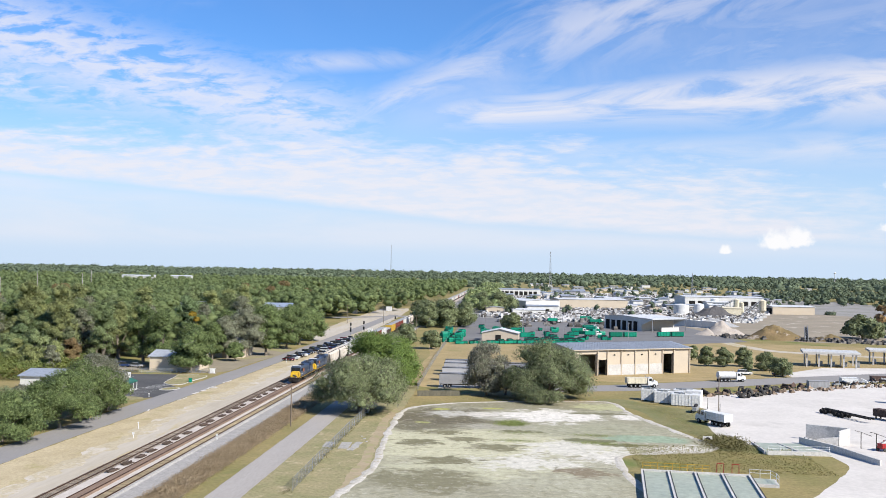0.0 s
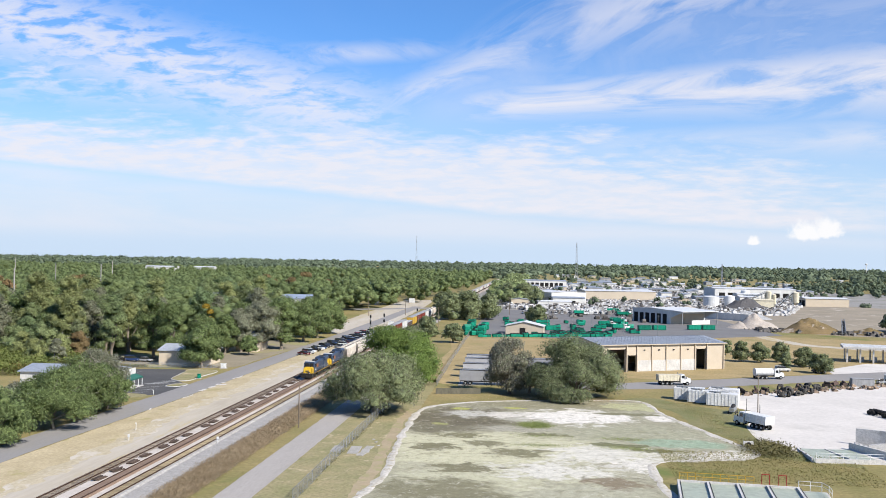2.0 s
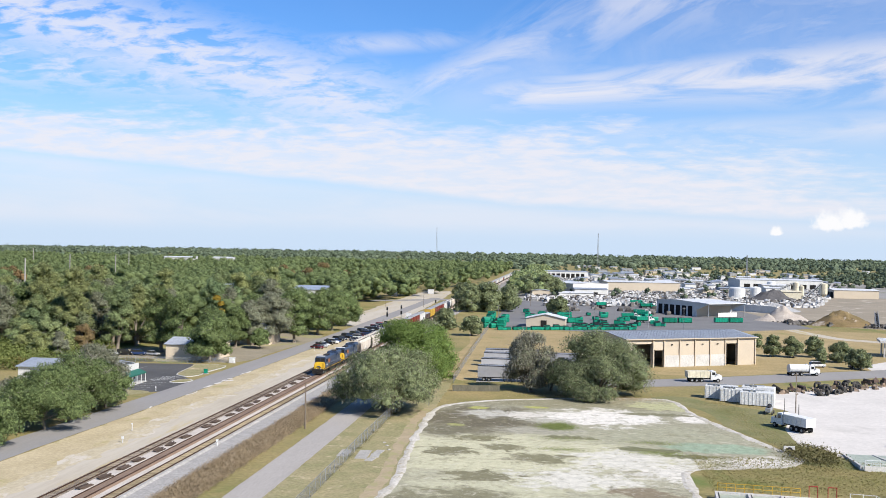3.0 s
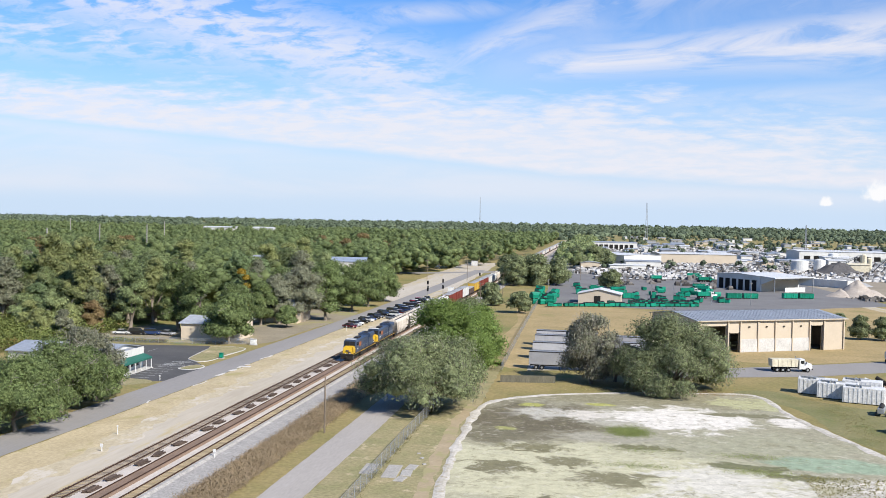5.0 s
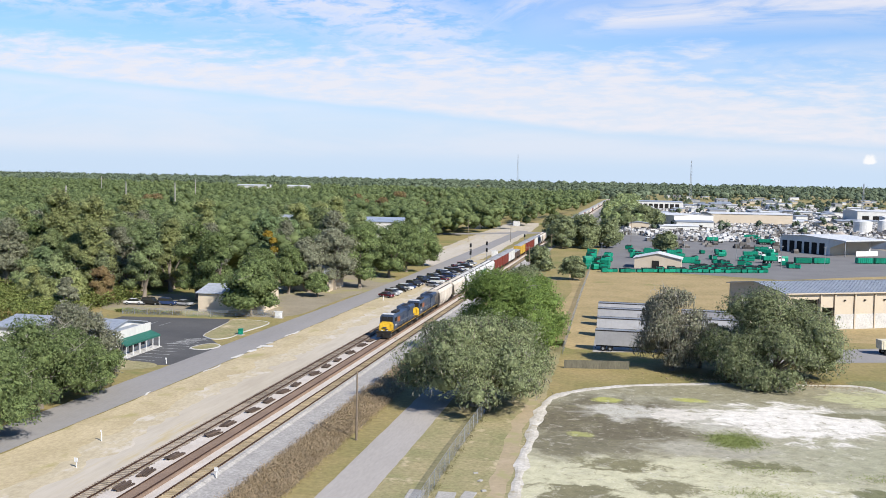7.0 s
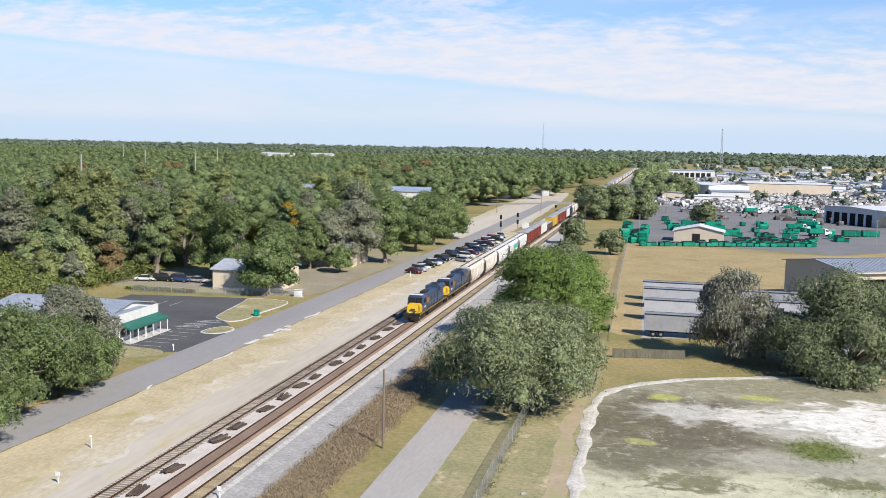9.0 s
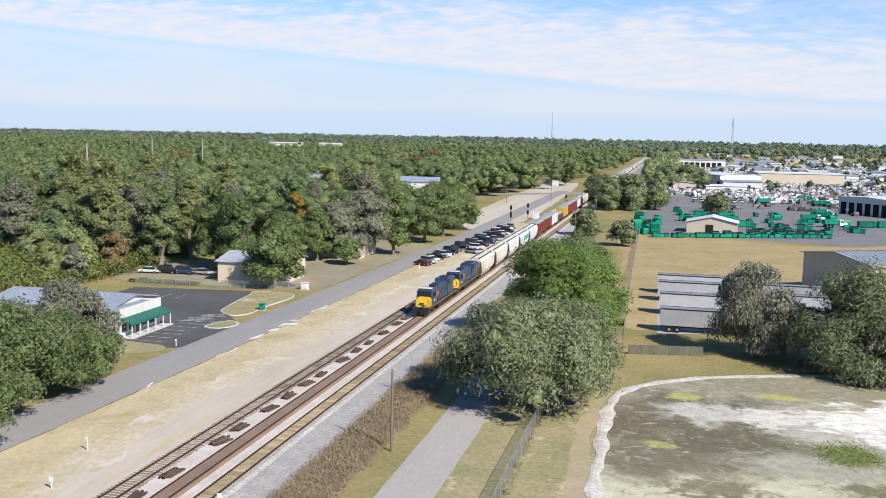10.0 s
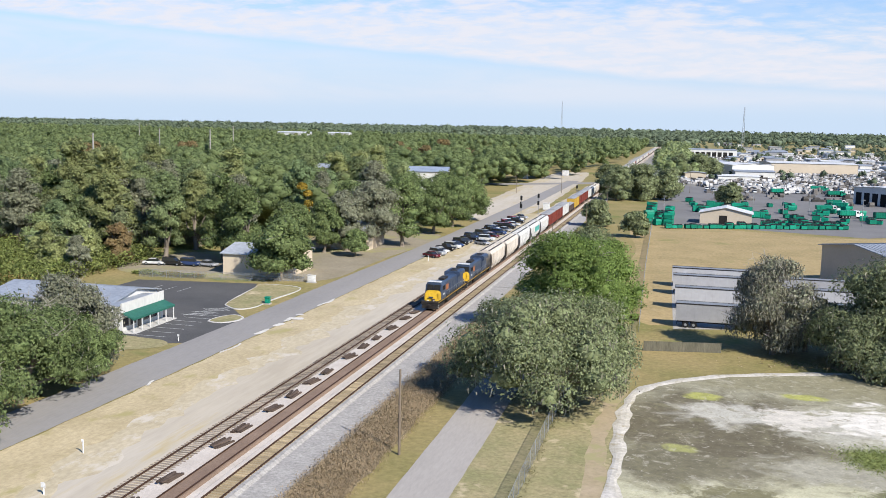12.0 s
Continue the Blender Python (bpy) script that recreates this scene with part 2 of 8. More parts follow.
M["town_ground"] = surface("town_paving", (0.33, 0.315, 0.29), (0.24, 0.23, 0.21), scale=0.03, grit=0.4, bump=0, speckle=0.75, patch=((0.19, 0.185, 0.13), 0.56, 0.03))
M["office_dirt"] = surface("trodden_ground", (0.33, 0.285, 0.205), (0.25, 0.215, 0.15), scale=0.12, grit=1.8, bump=0.3, speckle=0.7, patch=((0.27, 0.25, 0.12), 0.52, 0.06))
M["ballast_white"] = surface("pale_ballast", (0.61, 0.55, 0.49), (0.485, 0.43, 0.375), scale=0.3, grit=7.0, bump=0.5, speckle=0.7)
M["ballast_grey"] = surface("grey_ballast", (0.47, 0.445, 0.41), (0.37, 0.35, 0.325), scale=0.5, grit=2.6, bump=0.8, speckle=0.5)
M["ballast_brown"] = surface("rust_ballast", (0.29, 0.205, 0.15), (0.22, 0.155, 0.115), scale=0.2, grit=7.0, bump=0.6)
M["tie_old"] = surface("old_tie", (0.30, 0.25, 0.20), (0.20, 0.165, 0.135), scale=1.0, grit=12.0, bump=0.3, spread=0.3, island=0.3)
M["tie_dark"] = surface("creosoted_tie", (0.135, 0.10, 0.078), (0.085, 0.063, 0.052), scale=1.0, grit=12.0, bump=0.3, spread=0.3)
M["tie_new"] = surface("new_tie", (0.44, 0.355, 0.23), (0.34, 0.27, 0.17), scale=1.0, grit=12.0, bump=0.3, spread=0.25, island=0.25)
M["rail"] = surface("rail_steel", (0.13, 0.075, 0.05), (0.09, 0.055, 0.04), rough=0.55, metal=0.5, grit=8.0)
M["concrete"] = surface("concrete", (0.46, 0.44, 0.40), (0.36, 0.34, 0.31), scale=0.3, grit=4.0, patch=((0.28, 0.27, 0.25), 0.6, 0.4))
M["pale_concrete"] = surface("pale_concrete", (0.66, 0.64, 0.60), (0.52, 0.50, 0.47), scale=0.25, grit=3.0, patch=((0.34, 0.33, 0.31), 0.62, 0.3))
M["tan_wall"] = surface("tan_metal_wall", (0.51, 0.435, 0.335), (0.465, 0.395, 0.305), rough=0.55, scale=0.2, grit=2.0, bump=0.03, speckle=0.92)
M["white_wall"] = surface("white_wall", (0.64, 0.63, 0.59), (0.54, 0.53, 0.50), rough=0.6, scale=0.25, grit=2.0, bump=0.03, speckle=0.88, streak=(1, 1, 0.5))
M["grey_roof"] = surface("grey_metal_roof", (0.42, 0.45, 0.49), (0.35, 0.38, 0.42), rough=0.45, metal=0.3, scale=0.1, grit=1.5, bump=0.05)
M["white_roof"] = surface("white_metal_roof", (0.70, 0.71, 0.72), (0.60, 0.61, 0.62), rough=0.45, scale=0.1, grit=1.5, bump=0.05)
# near-black colour that stands in for shade inside bays and doorways
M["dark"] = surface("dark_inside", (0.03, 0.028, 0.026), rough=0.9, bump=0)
M["green_paint"] = surface("green_paint", (0.012, 0.27, 0.17), (0.01, 0.20, 0.125), rough=0.5, grit=3.0, bump=0.05, spread=0.3)
M["green_awning"] = surface("green_awning", (0.04, 0.16, 0.12), (0.03, 0.125, 0.095), rough=0.6, grit=3.0, bump=0.05)
M["brush_soil"] = surface("brush_soil", (0.29, 0.235, 0.155), (0.21, 0.18, 0.115), scale=0.3, grit=2.0, bump=0.3)
M["trunk"] = surface("bark", (0.28, 0.24, 0.19), (0.18, 0.15, 0.12), scale=0.8, grit=7.0, bump=0.8, streak=(1, 1, 0.25))
M["oak"] = surface("oak_leaves", (0.315, 0.350, 0.185), (0.215, 0.255, 0.128), speckle=0.62, scale=0.8, grit=1.5, bump=0, island=0.5, spread=0.12, translucent=0.44, rough=0.55)
M["road_green"] = surface("roadside_leaves", (0.255, 0.315, 0.128), (0.168, 0.228, 0.086), speckle=0.62, scale=0.8, grit=1.5, bump=0, island=0.5, spread=0.12, translucent=0.44, rough=0.55)
M["fresh"] = surface("fresh_leaves", (0.27, 0.36, 0.10), (0.175, 0.265, 0.075), speckle=0.62, scale=0.8, grit=1.5, bump=0, island=0.36, spread=0.12, translucent=0.44, rough=0.55)
M["grey_green"] = surface("moss_grey_leaves", (0.30, 0.31, 0.21), (0.225, 0.235, 0.155), scale=0.4, grit=2.0, bump=0, island=0.42, spread=0.1, translucent=0.34)
M["moss"] = surface("hanging_moss", (0.31, 0.295, 0.225), (0.23, 0.22, 0.165), scale=0.5, grit=3.0, bump=0, island=0.3, translucent=0.15)
M["wood"] = surface("woodland_leaves", (0.330, 0.375, 0.175), (0.215, 0.275, 0.125), speckle=0.7, scale=0.09, grit=0.5, bump=0, island=0.42, spread=0.18, translucent=0.44, rough=0.6, patch=((0.14, 0.13, 0.045), 0.63, 0.02))
M["wood_mass"] = surface("massed_leaves", (0.255, 0.310, 0.130), (0.165, 0.218, 0.092), speckle=0.75, scale=0.06, grit=0.3, bump=0, island=0.2, translucent=0.44, rough=0.6, patch=((0.24, 0.23, 0.11), 0.62, 0.02))
M["wood_olive"] = surface("olive_leaves", (0.345, 0.365, 0.155), (0.25, 0.285, 0.12), speckle=0.8, scale=0.2, grit=1.0, bump=0, island=0.35, spread=0.15, translucent=0.44, rough=0.6)
M["wood_deep"] = surface("deep_green_leaves", (0.25, 0.32, 0.155), (0.18, 0.245, 0.118), speckle=0.8, scale=0.2, grit=1.0, bump=0, island=0.35, spread=0.15, translucent=0.44, rough=0.6)
M["rusty"] = surface("rust_tinged_leaves", (0.27, 0.215, 0.10), (0.24, 0.16, 0.08), speckle=0.8, scale=0.35, grit=1.5, bump=0, island=0.3, translucent=0.36, rough=0.6)
# bluer, darker green: distance haze and cloud shade put into the leaf colour
M["hazed_wood"] = surface("hazed_woodland_leaves", (0.155, 0.19, 0.120), (0.11, 0.145, 0.092), speckle=0.8, scale=0.02, grit=0.1, bump=0, island=0.3, translucent=0.15)
M["orange"] = surface("autumn_leaves", (0.37, 0.24, 0.11), (0.27, 0.18, 0.085), scale=0.4, grit=2.0, bump=0, island=0.4, translucent=0.2)
M["yellow_leaf"] = surface("yellow_leaves", (0.50, 0.34, 0.05), (0.20, 0.17, 0.04), scale=0.4, grit=2.0, bump=0, island=0.4, translucent=0.2)
M["bush"] = surface("low_bush_leaves", (0.22, 0.25, 0.075), (0.135, 0.17, 0.05), speckle=0.75, scale=0.15, grit=1.5, bump=0, island=0.45, translucent=0.2, patch=((0.22, 0.14, 0.05), 0.6, 0.08))
M["brush"] = surface("dead_brush", (0.43, 0.335, 0.215), (0.31, 0.24, 0.15), speckle=0.9, scale=0.18, grit=1.2, bump=0, island=0.08, translucent=0.35)
M["sedge"] = surface("olive_sedge", (0.22, 0.19, 0.085), (0.145, 0.14, 0.06), scale=0.3, grit=2.0, bump=0, island=0.25, translucent=0.2)
M["weed"] = surface("pond_weed", (0.33, 0.37, 0.13), (0.24, 0.29, 0.10), scale=0.3, grit=2.0, bump=0, island=0.2, translucent=0.2)
M["white_paint"] = surface("white_paint", (0.80, 0.80, 0.78), (0.68, 0.68, 0.66), rough=0.4, scale=0.5, grit=3.0, bump=0.03, spread=0.06)
M["black"] = surface("black_rubber", (0.025, 0.025, 0.025), rough=0.8, bump=0.05)
M["steel_dark"] = surface("dark_steel", (0.06, 0.055, 0.05), (0.04, 0.035, 0.032), rough=0.6, metal=0.4)
M["steel_grey"] = surface("galvanised_steel", (0.42, 0.43, 0.43), (0.33, 0.34, 0.34), rough=0.5, metal=0.5)
M["glass"] = surface("dark_glass", (0.03, 0.035, 0.04), rough=0.08, bump=0, spec=0.7)
M["tuft_green"] = surface("mixed_tuft", (0.38, 0.32, 0.15), (0.25, 0.245, 0.09), scale=0.12, grit=2.0, bump=0, island=0.15, translucent=0.2)
M["old_board"] = surface("dark_weathered_board", (0.19, 0.175, 0.13), (0.12, 0.115, 0.085), streak=(1, 1, 0.2))
M["pole"] = surface("weathered_pole", (0.25, 0.20, 0.15), (0.18, 0.145, 0.11), streak=(1, 1, 0.2))


# ---- mesh helpers ----
def part(name, bm, material, parent=None, label=""):
    me = bpy.data.meshes.new(name)
    bm.to_mesh(me)
    bm.free()
    me.materials.append(M[material] if isinstance(material, str) else material)
    ob = new(name, me)
    if parent:
        ob.parent = parent
    return tagged(ob, label)


def thing(name, m, label, category, group="", kind=""):
    ob = new(name)
    ob.matrix_basis = m
    return tagged(ob, label, category, group, kind)


def box(bm, x, y, z, sx, sy, sz, rz=0.0, bevel=0.0, taper=1.0):
    """A box that stands on z, centred at x, y."""
    vs = bmesh.ops.create_cube(bm, size=1.0)["verts"]
    for v in vs:
        k = taper if v.co.z > 0 else 1.0
        v.co = Vector((v.co.x * sx * k, v.co.y * sy * k, (v.co.z + 0.5) * sz))
    if bevel:
        es = list({e for v in vs for e in v.link_edges})
        vs = list({v for f in bmesh.ops.bevel(bm, geom=es, offset=bevel, segments=2, affect="EDGES", profile=0.5)["faces"] for v in f.verts} | {v for v in vs if v.is_valid})
    c, s = math.cos(radians(rz)), math.sin(radians(rz))
    for v in vs:
        v.co = Vector((x + v.co.x * c - v.co.y * s, y + v.co.x * s + v.co.y * c, z + v.co.z))
    return vs


def rod(bm, a, b, r, r2=None, n=8):
    a, b = Vector(a), Vector(b)
    d = b - a
    m = Matrix.Translation((a + b) / 2) @ d.to_track_quat("Z", "Y").to_matrix().to_4x4()
    bmesh.ops.create_cone(bm, cap_ends=True, segments=n, radius1=r, radius2=r if r2 is None else r2, depth=d.length, matrix=m)


def prism(bm, pts, z0, z1):
    """An upright block over a ground outline."""
    lo = [bm.verts.new((x, y, z0)) for x, y in pts]
    hi = [bm.verts.new((x, y, z1)) for x, y in pts]
    bm.faces.new(hi)
    bm.faces.new(lo[::-1])
    for i in range(len(pts)):
        j = (i + 1) % len(pts)
        bm.faces.new((lo[i], lo[j], hi[j], hi[i]))


def profile(bm, pts, y0, y1):
    """An outline in x, z drawn out along y."""
    a = [bm.verts.new((x, y0, z)) for x, z in pts]
    b = [bm.verts.new((x, y1, z)) for x, z in pts]
    n = len(pts)
    bm.faces.new(a)
    bm.faces.new(b[::-1])
    for i in range(n):
        j = (i + 1) % n
        bm.faces.new((a[j], a[i], b[i], b[j]))


def rounded(pts, step=2.5, wobble=0.0, seed=0.0):
    """A closed outline through the points, smoothed and a little uneven."""
    out, n = [], len(pts)
    for i in range(n):
        p0, p1, p2, p3 = (Vector(pts[(i + k) % n]) for k in (-1, 0, 1, 2))
        m = max(1, int((p2 - p1).length / step))
        for k in range(m):
            t = k / m
            q = 0.5 * ((2 * p1) + (p2 - p0) * t + (2 * p0 - 5 * p1 + 4 * p2 - p3) * t * t + (3 * p1 - p0 - 3 * p2 + p3) * t ** 3)
            if wobble:
                w = noise.noise_vector((q.x * 0.25 + seed, q.y * 0.25, seed)) * wobble
                q = q + w.xy
            out.append((q.x, q.y))
    return out


def sheet(name, pts, z, material, label="", category="", kind="structure"):
    bm = bmesh.new()
    f = bm.faces.new([bm.verts.new((x, y, z)) for x, y in pts])
    f.normal_update()
    if f.normal.z < 0:
        f.normal_flip()
    bmesh.ops.triangulate(bm, faces=[f])
    return tagged(part(name, bm, material), label, category, "", kind)


def band(name, left, right, z, material, label="", category="", wobble=0.0):
    """A strip of ground between two lines of x at given y."""
    def at(line, y):
        return float(np.interp(y, [p[1] for p in line], [p[0] for p in line]))
    y0, y1 = left[0][1], left[-1][1]
    ys, y = [], y0
    while y < y1:
        ys.append(y)
        y += 1.5 if y < 260 else 12
    ys.append(y1)
    bm = bmesh.new()
    prev = None
    for y in ys:
        a = at(left, y) + wobble * noise.noise((y * 0.35, z * 90, 1.3))
        b = at(right, y) + wobble * noise.noise((y * 0.35, z * 90, 7.7))
        row = (bm.verts.new((a, y, z)), bm.verts.new((b, y, z)))
        if prev:
            bm.faces.new((prev[0], prev[1], row[1], row[0]))
        prev = row
    return tagged(part(name, bm, material), label, category, "", "structure")


# ---- the ground and what lies flat on it ----
bm = bmesh.new()
bm.faces.new([bm.verts.new(p) for p in ((-6000, -900, 0), (6000, -900, 0), (6000, 6000, 0), (-6000, 6000, 0))])
tagged(part("ground", bm, "grass"), "flat dry grass ground reaching to the wooded skyline", "ground", "", "structure")
band("verge", [(-66.8, -120), (-66.4, 90), (-65.4, 118), (-64.6, 150), (-63.7, 200), (-63.2, 240), (-62.1, 300), (-61.8, 380)], [(-50.5, -120), (-50.5, 380)], 0.010, "verge", "straw-coloured dry grass verge beside the railway", "verge", 0.4)
band("sand_track", [(-56, -120), (-56, 95), (-57.2, 130), (-56.6, 200), (-54.5, 300), (-53.0, 700), (-52.0, 1800)], [(-47.4, -120), (-47.4, 1800)], 0.022, "sand", "pale sandy service track along the rails", "track", 1.5)
M["thin_grass"] = surface("thin_verge_grass", (0.53, 0.455, 0.325), (0.45, 0.385, 0.26), scale=0.2, grit=1.6, bump=0.12, speckle=0.74, streak=(1, 0.5, 1), patch=((0.50, 0.45, 0.375), 0.52, 0.25))
band("verge_edge", [(-57.8, -120), (-57.8, 95), (-59.0, 130), (-58.4, 200), (-56.3, 300), (-54.8, 380)], [(-54.2, -120), (-54.2, 95), (-55.2, 130), (-54.6, 200), (-53.2, 300), (-52.4, 380)], 0.027, "thin_grass", "thin dry grass fading into the sandy track", "verge", 2.2)
band("road", [(-74.5, -120), (-74.2, 90), (-72.9, 130), (-71.8, 165), (-71.2, 205), (-70.3, 240), (-69.2, 300), (-69, 420), (-70, 600)], [(-67, -120), (-66.6, 90), (-65.6, 118), (-64.8, 150), (-63.9, 200), (-63.4, 240), (-62.3, 300), (-62, 420), (-63, 600)], 0.034, "asphalt", "grey asphalt two-lane road along the railway", "road", 0.12)
band("ballast_bed", [(-47.8, -120), (-47.8, 1800)], [(-39.8, -120), (-39.8, 1800)], 0.046, "ballast_white", "pale crushed-stone bed between the railway tracks", "ballast", 0.3)
band("gravel_slope", [(-39.8, -120), (-39.8, 420), (-39.8, 800)], [(-35.2, -120), (-35.2, 420), (-36.5, 800)], 0.034, "ballast_grey", "grey gravel shoulder of the railway", "gravel", 0.5)
band("brush_ground", [(-35.4, -120), (-35.3, 190)], [(-30.2, -120), (-30.2, 190)], 0.040, "brush_soil", "brown soil and litter under the brush", "ground", 0.6)
band("lane", [(-27.2, -120), (-26.8, 125), (-27.0, 200)], [(-21.9, -120), (-21.6, 125), (-22.0, 200)], 0.034, "lane_asphalt", "narrow grey asphalt access lane", "road", 0.1)
band("lawn_strip", [(-21.9, -120), (-21.7, 125), (-22.0, 198)], [(-5.5, -120), (-5.8, 80), (-8.6, 120), (-8.6, 150), (-9.5, 198)], 0.010, "lawn", "patchy green and brown grass beside the lane", "grass", 0.4)
M["worn_dirt"] = surface("worn_dirt", (0.42, 0.335, 0.225), (0.35, 0.285, 0.175), scale=0.25, grit=1.6, bump=0.2, speckle=0.75, patch=((0.30, 0.27, 0.14), 0.5, 0.35))
band("worn_path", [(-8.6, 30), (-9.0, 80), (-10.4, 105), (-11.3, 130), (-10.9, 145)], [(-6.6, 30), (-7.0, 80), (-8.5, 105), (-9.5, 130), (-9.0, 145)], 0.014, "worn_dirt", "worn brown path along the pond rim", "path", 0.6)
sheet("field", rounded([(-13.9, 196.3), (-14.4, 282.1), (-13.6, 356.1), (51.3, 342.6), (118.1, 394.4), (312.5, 345.8), (308.1, 276), (125.6, 247.4), (55.9, 215.3), (12.7, 226.9), (9.1, 197.2)], 6, 0.6), 0.010, "straw", "mown straw-coloured field", "field")
POND = [(-5.5, 40), (-6, 80), (-7.5, 105), (-8.5, 130), (-8, 143), (-5.5, 151), (1, 157), (10, 161.5), (20, 165), (30, 167), (39, 169), (43, 166), (45.1, 150.7), (48, 138.5), (51, 128), (54.2, 117), (56.8, 110), (54, 103), (44, 99), (38, 96.5), (36, 86), (36, 40)]
outline = rounded(POND, 2.0, 0.4, 3.0)


def pond_material():
    ma = surface("drying_pond", (0.31, 0.29, 0.20), (0.39, 0.37, 0.27), scale=0.12, grit=1.2, bump=0.15, rough=0.85, speckle=0.8)
    nt = ma.node_tree
    bs = nt.nodes["Principled BSDF"]
    geo = nt.nodes.new("ShaderNodeNewGeometry")
    col = bs.inputs["Base Color"].links[0].from_socket

    def patch(col, centre, radius, colour, seed, edge=0.35, fray=0.9, scale=0.09):
        sub = nt.nodes.new("ShaderNodeVectorMath")
        sub.operation = "SUBTRACT"
        sub.inputs[1].default_value = (*centre, 0)
        nt.links.new(geo.outputs["Position"], sub.inputs[0])
        mul = nt.nodes.new("ShaderNodeVectorMath")
        mul.operation = "MULTIPLY"
        mul.inputs[1].default_value = (1 / radius[0], 1 / radius[1], 0)
        nt.links.new(sub.outputs[0], mul.inputs[0])
        ln = nt.nodes.new("ShaderNodeVectorMath")
        ln.operation = "LENGTH"
        nt.links.new(mul.outputs[0], ln.inputs[0])
        mp = nt.nodes.new("ShaderNodeMapping")
        mp.inputs["Location"].default_value = (seed, seed * 2, 0)
        mp.inputs["Scale"].default_value = (1, 1.15, 1)
        nt.links.new(geo.outputs["Position"], mp.inputs[0])
        no = nt.nodes.new("ShaderNodeTexNoise")
        no.inputs["Scale"].default_value, no.inputs["Detail"].default_value, no.inputs["Roughness"].default_value = scale, 8, 0.65
        no.inputs["Distortion"].default_value = 0.6
        nt.links.new(mp.outputs[0], no.inputs[0])
        ad = nt.nodes.new("ShaderNodeMath")
        ad.operation = "MULTIPLY_ADD"
        ad.inputs[1].default_value = fray * 2
        nt.links.new(no.outputs[0], ad.inputs[0])
        nt.links.new(ln.outputs["Value"], ad.inputs[2])
        rg = nt.nodes.new("ShaderNodeMapRange")
        rg.interpolation_type = "SMOOTHSTEP"
        rg.inputs[1].default_value, rg.inputs[2].default_value = 1 + fray + edge / 2, 1 + fray - edge / 2
        nt.links.new(ad.outputs[0], rg.inputs[0])
        mx = nt.nodes.new("ShaderNodeMix")
        mx.data_type = "RGBA"
        nt.links.new(rg.outputs[0], mx.inputs["Factor"])
        nt.links.new(col, mx.inputs["A"])
        mx.inputs["B"].default_value = (*colour, 1)
        return mx.outputs["Result"]

    for c in PATCHES:
        col = patch(col, *c)
    # crumbs of pale crust and olive scum all over the bed
    for sc, lo, hi, amount, tint in ((0.42, 0.56, 0.64, 0.45, (0.52, 0.485, 0.39)), (0.16, 0.56, 0.65, 0.5, (0.225, 0.205, 0.125)), (0.55, 0.56, 0.64, 0.6, (0.20, 0.185, 0.11)), (1.6, 0.60, 0.68, 0.6, (0.60, 0.56, 0.48)), (1.1, 0.60, 0.68, 0.55, (0.17, 0.155, 0.095))):
        no = nt.nodes.new("ShaderNodeTexNoise")
        no.inputs["Scale"].default_value, no.inputs["Detail"].default_value, no.inputs["Roughness"].default_value = sc, 8, 0.7
        no.inputs["Distortion"].default_value = 0.8
        nt.links.new(geo.outputs["Position"], no.inputs[0])
        rg = nt.nodes.new("ShaderNodeMapRange")
        rg.inputs[1].default_value, rg.inputs[2].default_value, rg.inputs[4].default_value = lo, hi, amount
        nt.links.new(no.outputs[0], rg.inputs[0])
        mx = nt.nodes.new("ShaderNodeMix")
        mx.data_type = "RGBA"
        nt.links.new(rg.outputs[0], mx.inputs["Factor"])
        nt.links.new(col, mx.inputs["A"])
        mx.inputs["B"].default_value = (*tint, 1)
        col = mx.outputs["Result"]
    for sc, lo in ((0.7, 0.80), (5.0, 0.88)):
        no = nt.nodes.new("ShaderNodeTexNoise")
        no.inputs["Scale"].default_value, no.inputs["Detail"].default_value, no.inputs["Roughness"].default_value = sc, 6, 0.7
        nt.links.new(geo.outputs["Position"], no.inputs[0])
        rg = nt.nodes.new("ShaderNodeMapRange")
        rg.inputs[1].default_value, rg.inputs[2].default_value, rg.inputs[3].default_value, rg.inputs[4].default_value = 0.35, 0.6, lo, 1.06
        nt.links.new(no.outputs[0], rg.inputs[0])
        hs = nt.nodes.new("ShaderNodeHueSaturation")
        nt.links.new(rg.outputs[0], hs.inputs["Value"])
        nt.links.new(col, hs.inputs["Color"])
        col = hs.outputs[0]
    nt.links.new(col, bs.inputs["Base Color"])
    return ma


